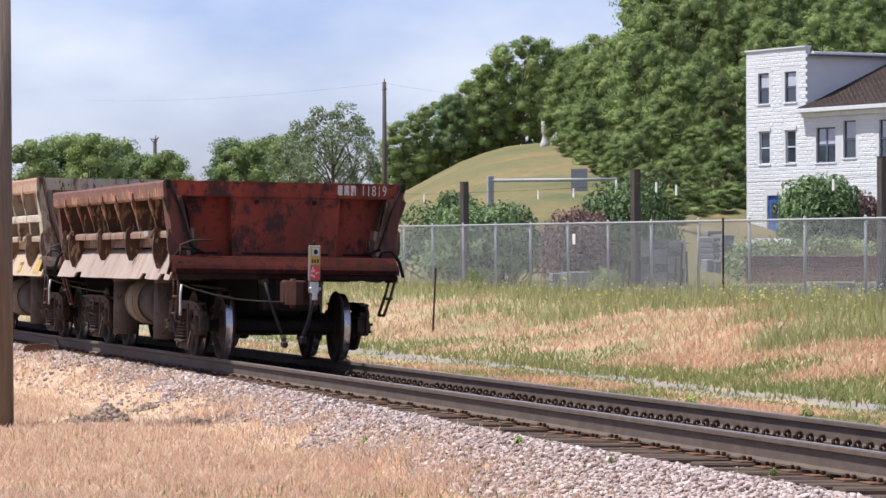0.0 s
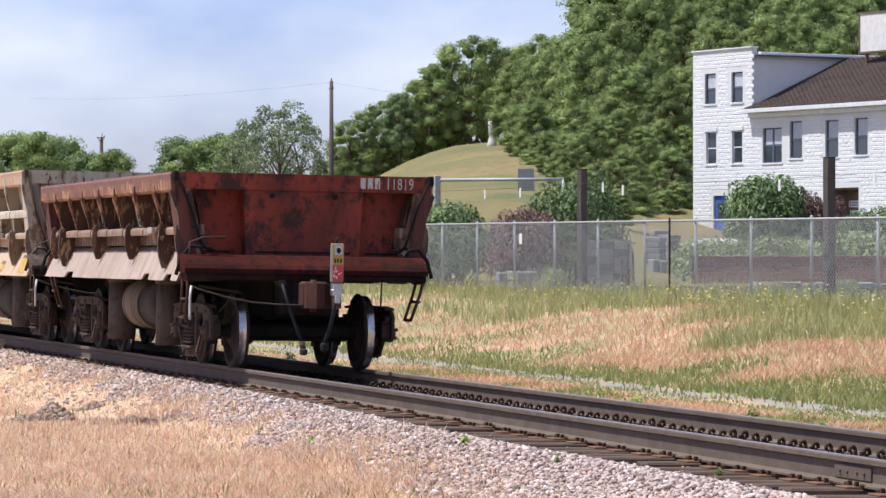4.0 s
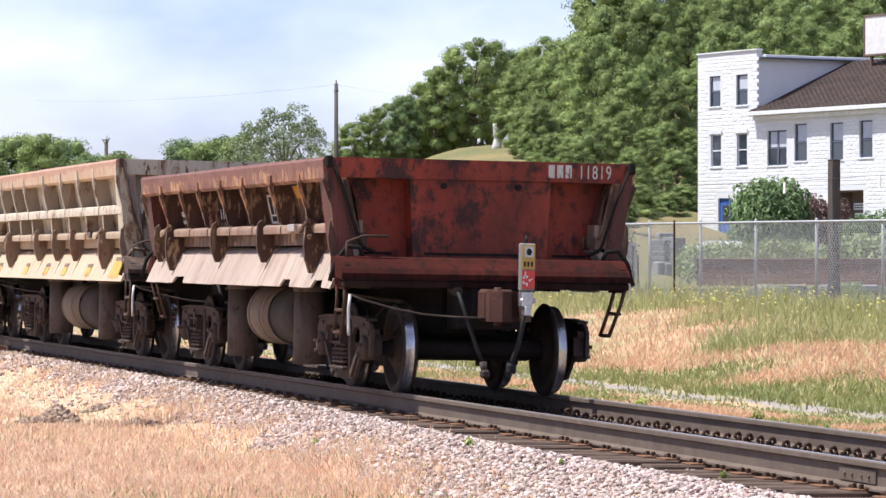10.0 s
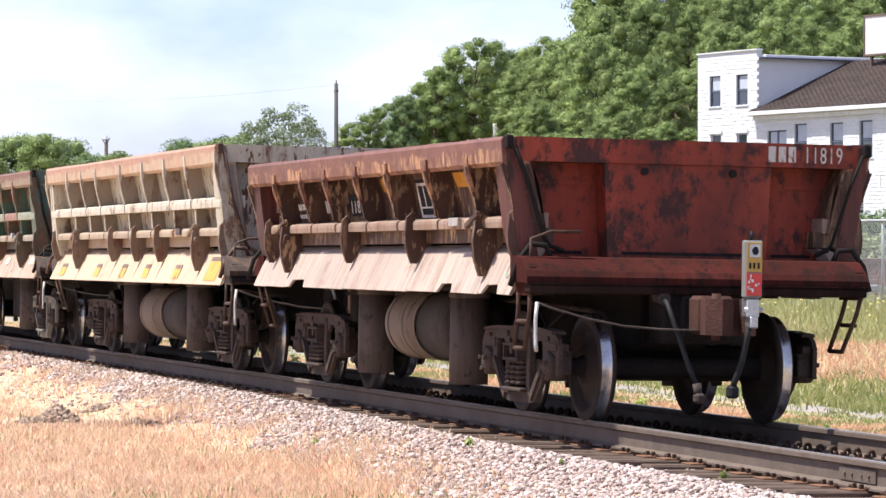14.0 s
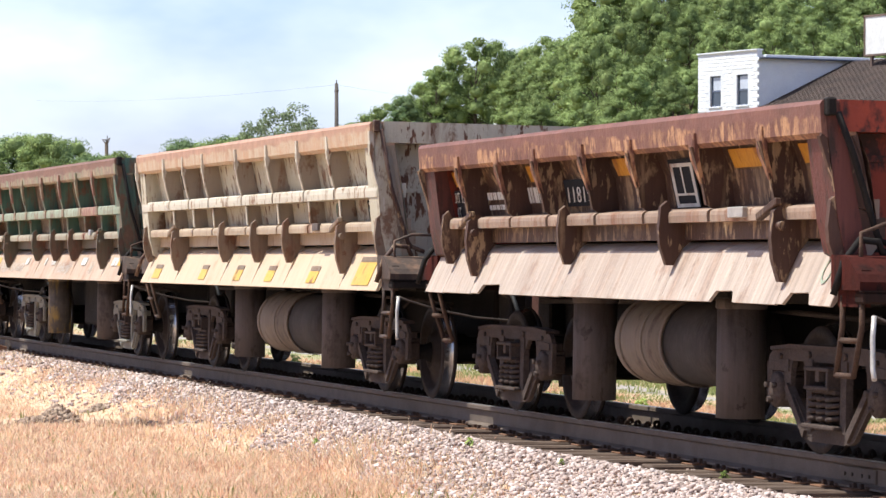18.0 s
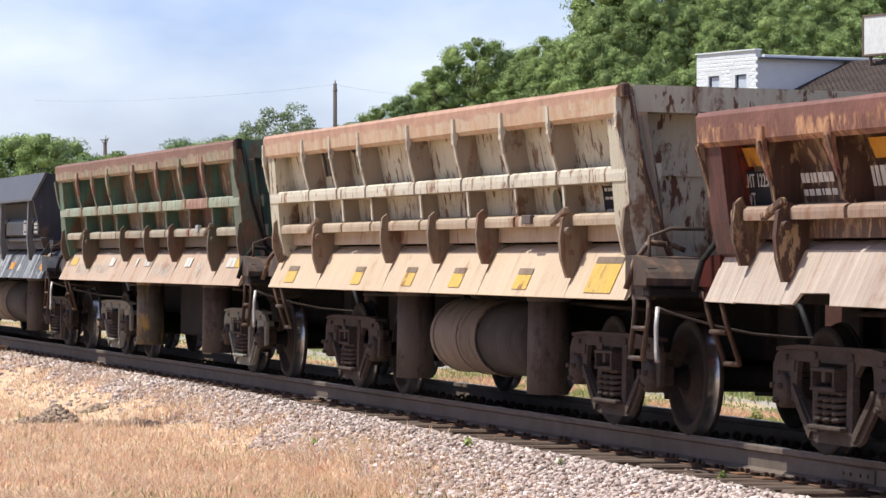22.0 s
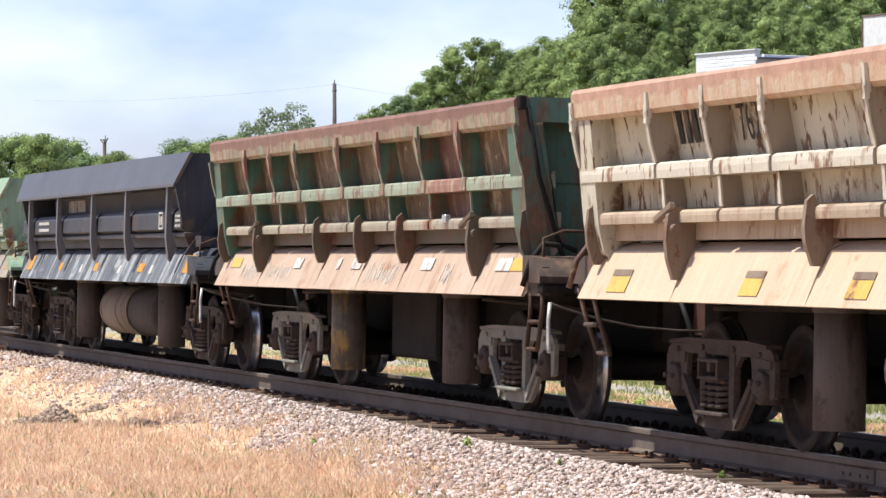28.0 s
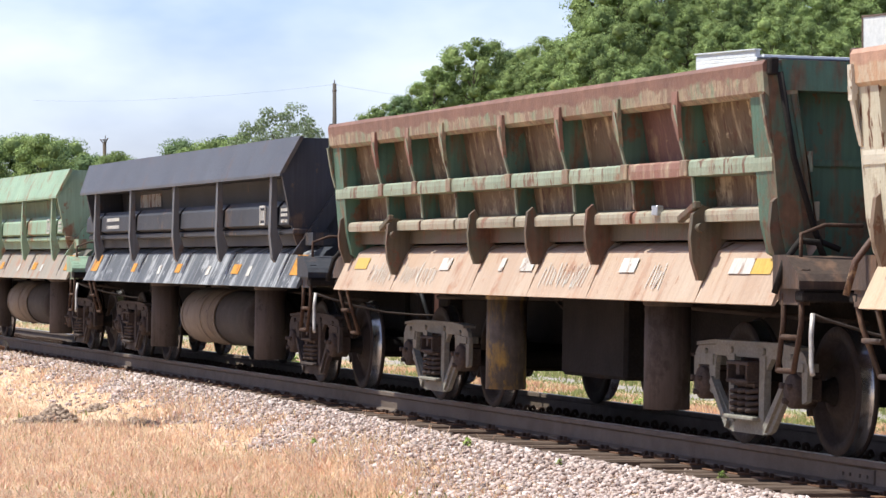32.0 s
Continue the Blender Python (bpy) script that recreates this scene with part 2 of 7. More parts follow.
    def tube(self, pts, r, n=6):
        pts = [Vector(p) for p in pts]
        rings = []
        x = None
        for i, p in enumerate(pts):
            d = (pts[min(i + 1, len(pts) - 1)] - pts[max(i - 1, 0)]).normalized()
            x = d.orthogonal().normalized() if x is None else (x - d * x.dot(d)).normalized()
            y = d.cross(x)
            rings += [p + (x * math.cos(2 * math.pi * k / n) + y * math.sin(2 * math.pi * k / n)) * r for k in range(n)]
        f = [(i * n + k, i * n + (k + 1) % n, (i + 1) * n + (k + 1) % n, (i + 1) * n + k) for i in range(len(pts) - 1) for k in range(n)]
        self.add(rings, f, True)
        o = len(self.v) - len(rings)
        self.f += [tuple(range(o, o + n))[::-1], tuple(range(len(self.v) - n, len(self.v)))]
        self.smooth += [False, False]
        return self

    def slab(self, a, b, c, d, t):
        """A plate with the corners a, b, c, d, as thick as the vector t."""
        q = [Vector(p) for p in (a, b, c, d)]
        t = Vector(t)
        v = q + [p + t for p in q]
        if (q[1] - q[0]).cross(q[2] - q[0]).dot(t) > 0:
            f = [(3, 2, 1, 0), (4, 5, 6, 7)] + [(i, (i + 1) % 4, 4 + (i + 1) % 4, 4 + i) for i in range(4)]
        else:
            f = [(0, 1, 2, 3), (7, 6, 5, 4)] + [(4 + i, 4 + (i + 1) % 4, (i + 1) % 4, i) for i in range(4)]
        return self.add(v, f)

    def data(self, name, mat):
        me = bpy.data.meshes.new(name)
        me.from_pydata(self.v, [], self.f)
        me.polygons.foreach_set("use_smooth", self.smooth)
        me.materials.append(mat)
        return me


def part(name, b, mat, parent=None, label="", kind=""):
    me = b.data(name, mat) if isinstance(b, Build) else b
    ob = new(name, me)
    if parent:
        ob.parent = parent
    return tagged(ob, label, kind=kind)


def thing(name, label, category, group="", at=None):
    ob = tagged(new(name), label, category, group)
    if at:
        ob.matrix_world = at
    return ob


def big(name, verts, faces, mat):
    """One large mesh out of arrays."""
    me = bpy.data.meshes.new(name)
    me.from_pydata(verts, [], faces)
    me.materials.append(mat)
    return me


def ease(a, b, x):
    t = np.clip((x - a) / (b - a), 0, 1)
    return t * t * (3 - 2 * t)


# ---- ground ----
TRACK_Y, RAIL_Z, CANT = 9.37, -.0137, -.993


def on_track(x, z=0.0):
    return pose(x, TRACK_Y, RAIL_Z + z, CANT)


def ground_z(x, y):
    x, y = np.asarray(x, float), np.asarray(y, float)
    r, u = x * SA + y * CA, -x * CA + y * SA
    q = np.clip(r / np.maximum(u, 20), -2, 2)
    z = -.50 + .05 * np.sin(x * .31 + y * .5) * np.sin(y * .8) + 0 * x
    bed = -.225 - .017 * (y - TRACK_Y) - .035 * ease(8.12 - .25 * ease(-38, -26, x), 8.35 - .25 * ease(-38, -26, x), y) * (1 - ease(10.5, 10.8, y))
    z = np.where((y > 6.3) & (y < 13.2), z + (bed - z) * ease(6.7, 7.95, y) * (1 - ease(11.0, 12.6, y)), z)
    z = z + .82 * ease(16.2, 23.5, y) + .04 * np.sin(x * .6) * np.sin(y * 1.1) * ease(16, 18, y)
    far = ease(100, 170, u)
    knoll = np.clip(.047 * (u - 92), 0, 12.2) * ease(-.075, .012, q) * (1 - .74 * ease(.042, .068, q) * (1 - ease(190, 235, u)))
    wood = .07 * np.clip(u - (350 - 100 * ease(.03, .07, q)), 0, 200) * ease(.008, .04, q)
    return z + far * (knoll + wood)


def make_ground():
    xs = np.concatenate([-np.geomspace(2500, 130, 26), np.arange(-128, 14, 1.4), np.geomspace(16, 2500, 22)])
    ys = np.concatenate([-np.geomspace(2500, 8, 22), np.arange(-7, 3, .8), np.arange(3, 26, .23), np.arange(26.5, 150, 2.4), np.geomspace(153, 2600, 30)])
    X, Y = np.meshgrid(xs, ys, indexing="ij")
    Z = ground_z(X, Y)
    n = len(ys)
    v = np.stack([X.ravel(), Y.ravel(), Z.ravel()], 1).tolist()
    i, j = np.meshgrid(np.arange(len(xs) - 1), np.arange(n - 1), indexing="ij")
    a = (i * n + j).ravel()
    me = big("ground", v, np.stack([a, a + n, a + n + 1, a + 1], 1).tolist(), M["ground"])
    me.polygons.foreach_set("use_smooth", [True] * len(me.polygons))
    tagged(new("ground", me), "dry straw, turf and gravel ground rising to a wooded hill", "ground", kind="structure")


make_ground()

# ---- track ----
X_NEAR, X_FAR = 6.0, -150.0


def make_track():
    track = thing("railway_track", "single railway track on wooden ties, rusty rails with shiny tops", "railway track", at=on_track(0))
    track["kind"] = "structure"
    half = .7175
    prof = [(-.0365, 0), (-.0365, -.035), (-.009, -.05), (-.009, -.15), (-.07, -.168), (-.07, -.18), (.07, -.18), (.07, -.168), (.009, -.15), (.009, -.05), (.0365, -.035), (.0365, -.006), (.03, 0)]
    prof[0] = (-.03, 0)
    prof.insert(1, (-.0365, -.006))
    for side in (-1, 1):
        y = side * (half + .0365)
        rail = part("rail", Build().prism([(y + a, b) for a, b in prof], "x", X_FAR, X_NEAR), M["rail"], track, "rust-brown steel rail")
        part("running_surface", Build().box(X_FAR, X_NEAR, y - .026, y + .026, -.002, .0025), M["railtop"], rail, "wheel-polished rail top")
        for jx in (-20.75,):
            bar = Build().box(jx - .30, jx + .30, y - .022, y - .0085, -.145, -.055, .004)
            for k in (-.2, -.08, .08, .2):
                bar.cyl((jx + k, y - .034, -.10), (jx + k, y - .02, -.10), .012, n=6)
            part("joint_bar", bar, M["rail"], rail, "bolted rail joint bar")
    tie = Build().box(-.115, .115, -1.3, 1.3, -.37, -.193, .012).data("tie", M["tie"])
    plate = Build().box(-.10, .10, -.17, .17, -.194, -.181, .004).data("tie_plate", M["platerust"])
    sp = Build()
    for dx, dy in ((-.06, -.085), (.06, .085), (.06, -.085), (-.06, .085)):
        sp.box(dx - .012, dx + .012, dy - .014, dy + .014, -.185, -.150, .003)
    spikes = sp.data("rail_spikes", M["iron"])
    loop = Build()
    for s in (-.135, .135):
        ang = np.linspace(-.5, 3.9, 9)
        loop.tube([(s + .006 * math.sin(3 * a), .075 + .022 * math.cos(a), -.148 + .026 * math.sin(a)) for a in ang], .016, 6)
        loop.tube([(s, -.09, -.17), (s, 0, -.19), (s, .09, -.17)], .012, 5)
    anchors = loop.data("rail_anchors", M["iron"])
    rng = random.Random(4)
    x = -14.0
    while x > -78:
        t = part("tie", tie, None, track)
        dy = rng.uniform(-.09, .09)
        t.matrix_basis = pose(x + rng.uniform(-.03, .03), dy, rng.uniform(-.016, .006), 0, 0, rng.uniform(-1.1, 1.1))
        for side in (-1, 1):
            p = part("tie_plate", plate, None, t)
            p.matrix_basis = pose(0, side * (half + .0365) - dy, 0)
            q = part("rail_spikes", spikes, None, t)
            q.matrix_basis = pose(0, side * (half + .0365) - dy, 0)
            q = part("rail_anchor", anchors, None, t)
            q.matrix_basis = pose(0, side * (half + .0365) - dy, 0, 0, 0, 180 if side > 0 else 0)
        x -= .505


make_track()

# ---- dump cars ----
M["red"] = paint("red_car_paint", (.235, .037, .020), (.314, .056, .029), rust=(.042, .016, .013), amount=.42, dirt=1.0, grime=(.036, .014, .012), down=.75, streak=.12)
M["redside"] = paint("rusted_red_paint", (.072, .038, .026), (.10, .05, .034), rust=(.26, .17, .10), amount=.32, dirt=.65, grime=(.034, .021, .015), down=.12, drips=(.34, .23, .135))
M["brownsill"] = paint("sooty_brown_sill", (.06, .04, .03), (.09, .06, .045), rust=(.12, .07, .045), amount=.4, dirt=.5)
# lip red taken almost to black, shade under the ledge included
M["redlip"] = paint("shaded_red_lip", (.02, .009, .008), (.032, .014, .012), rust=(.012, .008, .007), amount=.5, dirt=.5, rough=.95)
M["redcorner"] = paint("sooty_red_corner", (.10, .03, .024), (.15, .05, .038), rust=(.035, .018, .014), amount=.5, dirt=.7)
M["redrail"] = paint("bleached_rust_rail", (.36, .26, .19), (.27, .18, .13), rust=(.20, .10, .06), amount=.4, dirt=.3)
M["redtop"] = paint("rusted_rim", (.15, .062, .044), (.19, .085, .06), rust=(.10, .04, .03), amount=.3, dirt=.3, streak=.2, scuff=(.44, .24, .125), crown=(2.12, (.145, .066, .05)))
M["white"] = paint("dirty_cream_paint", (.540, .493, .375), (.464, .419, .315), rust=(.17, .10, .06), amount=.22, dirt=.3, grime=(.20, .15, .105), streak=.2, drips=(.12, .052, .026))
# cream rib paint with the shade on the rib sides mixed into its brown
M["whiteweb"] = paint("shaded_cream_rib", (.36, .295, .22), (.30, .24, .175), rust=(.16, .09, .055), amount=.22, dirt=.35, grime=(.14, .10, .07), streak=.1)
M["whitetop"] = paint("cream_rim", (.50, .40, .285), (.46, .33, .225), rust=(.34, .19, .115), amount=.36, dirt=.12, streak=.15, scuff=(.42, .26, .16), crown=(2.40, (.33, .195, .135)))
M["whiteflap"] = paint("tan_apron", (.550, .414, .286), (.490, .369, .254), rust=(.38, .26, .165), amount=.15, streak=.22, dirt=.15, down=.1, grime=(.3, .2, .13), slope=True)
M["green"] = paint("dull_green_paint", (.075, .15, .105), (.11, .19, .135), rust=(.15, .085, .05), amount=.46, dirt=.45, grime=(.05, .035, .025))
M["greensheet"] = paint("rusted_through_green_sheet", (.20, .135, .082), (.13, .082, .05), rust=(.36, .28, .185), amount=.34, dirt=.45, grime=(.065, .06, .042), down=.12, drips=(.10, .045, .03))
M["darkcyl"] = surf("dark_drum_steel", (.042, .034, .029), (.065, .053, .046), 4, .8, 0, 40, .15, (1, 1, .3))
M["greentop"] = paint("rusted_green_rim", (.21, .125, .09), (.25, .17, .115), rust=(.19, .22, .14), amount=.46, dirt=.3, streak=.2, scuff=(.33, .25, .165), crown=(2.40, (.165, .088, .064)))
M["greenrail"] = paint("pale_green_rail", (.25, .30, .215), (.33, .36, .265), rust=(.20, .13, .085), amount=.24, dirt=.2, drips=(.16, .09, .06))
M["rustrail"] = paint("rust_pink_rail", (.26, .125, .095), (.30, .17, .125), rust=(.35, .26, .18), amount=.3, dirt=.25)
M["plumsheet"] = paint("plum_brown_sheet", (.14, .068, .056), (.17, .085, .066), rust=(.24, .16, .10), amount=.2, dirt=.4)
M["greenlow"] = paint("tan_green_lower_rail", (.34, .31, .225), (.38, .32, .24), rust=(.21, .10, .065), amount=.3, dirt=.3)
M["greenflap"] = paint("pinkish_apron", (.43, .30, .21), (.47, .36, .27), rust=(.31, .18, .115), amount=.25, streak=.25, dirt=.2, down=.1, grime=(.2, .12, .08), slope=True)
M["redflap"] = paint("bleached_apron", (.50, .405, .33), (.42, .33, .265), rust=(.32, .23, .175), amount=.3, dirt=.25, down=.04, grime=(.22, .14, .11), slope=True, streak=.6)
M["dark"] = paint("black_car_paint", (.033, .034, .040), (.053, .055, .065), rust=(.09, .06, .045), amount=.1, dirt=.3)
M["darktop"] = paint("grey_black_chute", (.078, .078, .086), (.098, .098, .106), rust=(.10, .065, .05), amount=.12, dirt=.3, rough=.5)
M["darkpost"] = paint("worn_grey_rib", (.12, .12, .126), (.15, .15, .155), rust=(.10, .065, .05), amount=.15, dirt=.3)
# grimy sill red, darkened below the end wall's red to stand for shade
M["redsill"] = paint("shaded_red_sill", (.055, .014, .011), (.078, .02, .015), rust=(.028, .012, .01), amount=.45, dirt=.7, grime=(.02, .011, .009), rough=.95)
M["darkflap"] = paint("scraped_black_apron", (.069, .071, .077), (.121, .127, .135), rust=(.30, .30, .30), amount=.45, dirt=.15, down=.05, slope=True)
M["mint"] = paint("pale_green_paint", (.24, .34, .23), (.30, .40, .28), rust=(.22, .12, .07), amount=.25, dirt=.25)
M["mintflap"] = paint("grey_tan_apron", (.34, .29, .23), (.28, .25, .20), rust=(.30, .16, .1), amount=.3, dirt=.2, down=.08, slope=True)
M["greenarm"] = paint("rusty_green_arm", (.105, .095, .062), (.13, .095, .065), rust=(.12, .06, .038), amount=.4, dirt=.5)
M["whitearm"] = paint("brown_cream_arm", (.25, .18, .125), (.20, .14, .095), rust=(.14, .07, .042), amount=.25, dirt=.4)
M["whiteflange"] = paint("cream_flange", (.56, .51, .41), (.50, .44, .345), rust=(.17, .10, .06), amount=.14, dirt=.12, streak=.12, drips=(.20, .11, .06))
M["whitelow"] = paint("tan_lower_rail", (.46, .36, .255), (.40, .30, .21), rust=(.20, .11, .065), amount=.2, dirt=.25)
M["redtruck"] = surf("rusty_truck_iron", (.059, .042, .034), (.084, .062, .051), 5, .85, 0, 50, .3, c3=(.032, .023, .019))
M["paletruck"] = surf("dusty_pale_truck_iron", (.19, .175, .142), (.24, .225, .185), 5, .85, 0, 50, .3, c3=(.10, .08, .065), spread=.4)
M["cylgrey"] = paint("dusty_grey_steel", (.121, .096, .086), (.094, .074, .066), rust=(.058, .044, .038), amount=.35, dirt=.5, rough=.85, grime=(.039, .030, .024), down=.2)
M["tank"] = paint("dusty_tan_tank", (.225, .175, .13), (.185, .145, .108), rust=(.10, .07, .055), amount=.25, dirt=.45, rough=.75)
M["cylyellow"] = paint("yellow_scrawled_steel", (.36, .23, .06), (.24, .16, .07), rust=(.09, .075, .065), amount=.95, dirt=.3)
M["yellow"] = paint("yellow_patch", (.60, .38, .07), (.54, .36, .11), amount=.15, dirt=.1)
M["orange"] = paint("orange_patch", (.60, .28, .03), (.52, .24, .035), rust=(.25, .09, .03), amount=.3, dirt=.2)
M["pale"] = paint("pale_lettering", (.62, .60, .54), (.5, .47, .42), amount=.25, dirt=.1)
M["ink"] = flat("black_stencil", (.022, .022, .024), .95)
M["ink"].node_tree.nodes["Principled BSDF"].inputs["Specular IOR Level"].default_value = .1
M["wornink"] = paint("worn_black_stencil", (.03, .027, .024), (.045, .04, .034), rust=(.30, .22, .16), amount=.12, dirt=.1)
M["lightsteel"] = surf("worn_bare_steel", (.46, .42, .38), (.36, .32, .28), 6, .5, .4, 40, .1)
M["couplerrust"] = surf("rusty_cast_steel", (.062, .028, .022), (.088, .04, .031), 6, .8, .1, 50, .3, c3=(.045, .028, .022))
M["hose"] = flat("black_rubber", (.022, .022, .022), .6)
M["chrome"] = surf("bright_alloy", (.55, .56, .57), (.45, .46, .47), 9, .35, .8, 40, .05)
M["slategrey"] = flat("grey_plastic", (.20, .195, .18), .6)
M["signalred"] = flat("red_reflector", (.62, .05, .04), .4)
M["offwhite"] = flat("off_white", (.72, .70, .66), .5)

FLIP = {1: Matrix.Identity(4), -1: Matrix.Diagonal((1, -1, 1, 1))}


def turned(b, sgn):
    """The mesh, or its mirror image over the track's middle line."""
    if sgn > 0:
        b.v = [(x, -y, z) for x, y, z in b.v]
        b.f = [q[::-1] for q in b.f]
    return b


# trucks: meshes made once and shared
def truck_meshes():
    out = {}
    s = Build()
    y0, y1 = -1.08, -1.045
    s.prism([(-1.06, .56), (-1.02, .64), (-.93, .695), (-.60, .715), (.60, .715), (.93, .695), (1.02, .64), (1.06, .56), (.95, .58), (.60, .615), (-.60, .615), (-.95, .58)], "y", y0, y1)
    s.prism([(-.95, .700), (-.60, .722), (.60, .722), (.95, .700), (.95, .675), (.60, .695), (-.60, .695), (-.95, .675)], "y", y0 - .022, y0 + .09)
    for k in (-1, 1):
        s.prism([(k * .955, .60), (k * 1.06, .60), (k * 1.05, .36), (k * .97, .34)], "y", y0, y1)
        s.prism([(k * .66, .545), (k * 1.0, .545), (k * 1.0, .60), (k * .66, .62)], "y", y0 - .01, y0 + .10)
        s.prism([(k * .62, .62), (k * .755, .62), (k * .745, .37), (k * .70, .35), (k * .64, .44)], "y", y0, y1)
        s.prism([(k * .655, .46), (k * .72, .39), (k * .44, .14), (k * .36, .115), (k * .28, .14), (k * .35, .22)], "y", y0, y1)
        s.prism([(k * .66, .47), (k * .69, .43), (k * .37, .13), (k * .34, .18)], "y", y0 - .022, y0)
        s.prism([(k * .335, .63), (k * .325, .18), (k * .235, .18), (k * .235, .63)], "y", y0 - .012, y1)
        s.prism([(k * .34, .62), (k * .43, .62), (k * .34, .54)], "y", y0, y1)
        s.prism([(k * .60, .62), (k * .66, .62), (k * .65, .52)], "y", y0, y1)
        s.cyl((k * .30, y0 - .02, .66), (k * .30, y0 + .01, .66), .022, n=8)
        s.cyl((k * .80, y0 - .02, .64), (k * .80, y0 + .01, .64), .018, n=8)
    s.prism([(-.38, .13), (-.28, .11), (.28, .11), (.38, .13), (.34, .205), (-.34, .205)], "y", y0, y1)
    s.box(-.27, .27, y0 - .075, y1 + .05, .20, .23, .008)
    out["side_frame"] = s.data("side_frame", M["truckiron"])
    # inner beam coloured near-black for the shade behind the side frames
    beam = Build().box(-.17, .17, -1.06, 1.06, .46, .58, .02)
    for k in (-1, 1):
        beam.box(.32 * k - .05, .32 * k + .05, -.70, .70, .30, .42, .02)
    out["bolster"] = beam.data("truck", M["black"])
    b = Build()
    for k in (-1,):
        for z0, z1 in ((.445, .47), (.565, .59)):
            b.box(-.205, .205, min(k * 1.05, k * 1.165), max(k * 1.05, k * 1.165), z0, z1, .006)
        for x in (-.19, .165):
            b.box(x, x + .03, min(k * 1.05, k * 1.163), max(k * 1.05, k * 1.163), .47, .565)
        b.box(-.03, .03, min(k * 1.05, k * 1.155), max(k * 1.05, k * 1.155), .50, .59)
        b.box(-.225, .225, min(k * 1.05, k * 1.12), max(k * 1.05, k * 1.12), .425, .445)
    out["bolster_end"] = b.data("bolster_end", M["redtruck"])
    pts = [(.062 * math.cos(a), .062 * math.sin(a), .235 + .185 * a / (2 * math.pi * 4.5)) for a in np.linspace(0, 2 * math.pi * 4.5, 55)]
    out["spring"] = Build().tube(pts, .0165, 6).data("spring", M["redtruck"])
    j = Build().lathe([(0, -.125), (.05, -.125), (.07, -.11), (.105, -.10), (.115, -.085), (.115, .06), (0, .06)], (0, 0, 0), n=18)
    for a in range(3):
        j.cyl((.062 * math.cos(a * 2.094 + .5), -.145, .062 * math.sin(a * 2.094 + .5)), (.062 * math.cos(a * 2.094 + .5), -.09, .062 * math.sin(a * 2.094 + .5)), .02, n=6)
    j.box(-.135, .135, -.06, .07, .085, .128, .012).box(-.145, -.105, -.05, .07, -.06, .09, .01).box(.105, .145, -.05, .07, -.06, .09, .01)
    out["bearing"] = j.data("axle_bearing", M["redtruck"])
    w = Build().lathe([(.09, -.80), (.10, -.815), (.16, -.81), (.20, -.765), (.33, -.74), (.345, -.80), (.41, -.802), (.419, -.79)], (0, 0, 0), n=40)
    w.lathe([(.434, -.71), (.445, -.70), (.447, -.688), (.43, -.672), (.35, -.672), (.33, -.71), (.18, -.73), (.12, -.66), (.09, -.66)], (0, 0, 0), n=40)
    out["wheel"] = w.data("wheel", M["wheel"])
    out["tread"] = Build().lathe([(.419, -.79), (.4195, -.76), (.423, -.73), (.434, -.71)], (0, 0, 0), n=40).data("tread", M["tread"])
    out["axle"] = Build().lathe([(0, -1.13), (.07, -1.12), (.07, -.86), (.10, -.80), (.10, -.62), (.085, -.5), (.08, 0), (.085, .5), (.10, .62), (.10, .80), (.07, .86), (.07, 1.12), (0, 1.13)], (0, 0, 0), n=16).data("wheelset", M["black"])
    br = Build().box(-.05, .05, -.66, .66, .30, .38, .01)
    for k in (-1, 1):
        br.prism([(.02, .24), (.08, .30), (.09, .42), (.06, .54), (.0, .52), (-.01, .32)], "y", k * .755 - .045, k * .755 + .045)
    out["brake"] = br.data("brake_beam", M["truckiron"])
    return out


TRUCK = truck_meshes()
HALF_BASE = .84
WHEELSETS = []


def add_truck(car, x, mat=None):
    t = part("truck", TRUCK["bolster"], None, car)
    t.location = (x, 0, 0)
    for k in (1, -1):
        m = pose(0, 0, 0, 0, 0, 0 if k > 0 else 180)
        sf = part("side_frame", TRUCK["side_frame"], None, t)
        sf.matrix_basis = m
        if mat:
            sf.material_slots[0].link = "OBJECT"
            sf.material_slots[0].material = mat
        part("bolster_end", TRUCK["bolster_end"], None, t).matrix_basis = m
        for dx, dy in ((-.15, -1.075), (.0, -1.075), (.15, -1.075)):
            part("spring", TRUCK["spring"], None, t).matrix_basis = m @ pose(dx, dy, 0)
        for d in (-HALF_BASE, HALF_BASE):
            part("axle_bearing", TRUCK["bearing"], None, t).matrix_basis = m @ pose(d, -1.015, .42)
    for d in (-1, 1):
        part("brake_beam", TRUCK["brake"], None, t).matrix_basis = pose(d * (HALF_BASE - .50), 0, 0, 0, 0, 0 if d > 0 else 180)
        ws = part("wheelset", TRUCK["axle"], None, car)
        ws.location = (x + d * HALF_BASE, 0, .42)
        for k in (1, -1):
            m = pose(0, 0, 0, 0, 0, 0 if k > 0 else 180)
            part("wheel", TRUCK["wheel"], None, ws).matrix_basis = m
            part("wheel_tread", TRUCK["tread"], None, ws, "shiny worn wheel tread").matrix_basis = m
        WHEELSETS.append((ws, x + d * HALF_BASE))


def on_apron(z):
    """y of the apron's outer face at the height z, near side."""
    return -1.30 - (1.36 - z) * .45


def patch(car, name, mat, x0, x1, z0, z1, label="", off=.006, lean=.0):
    """A flat marking that lies on the apron."""
    b = Build().slab((x0, on_apron(z1) - off, z1), (x1, on_apron(z1) - off, z1), (x1 + lean, on_apron(z0) - off, z0), (x0 + lean, on_apron(z0) - off, z0), (0, -.002, -.001))
    part(name, b, mat, car, label)


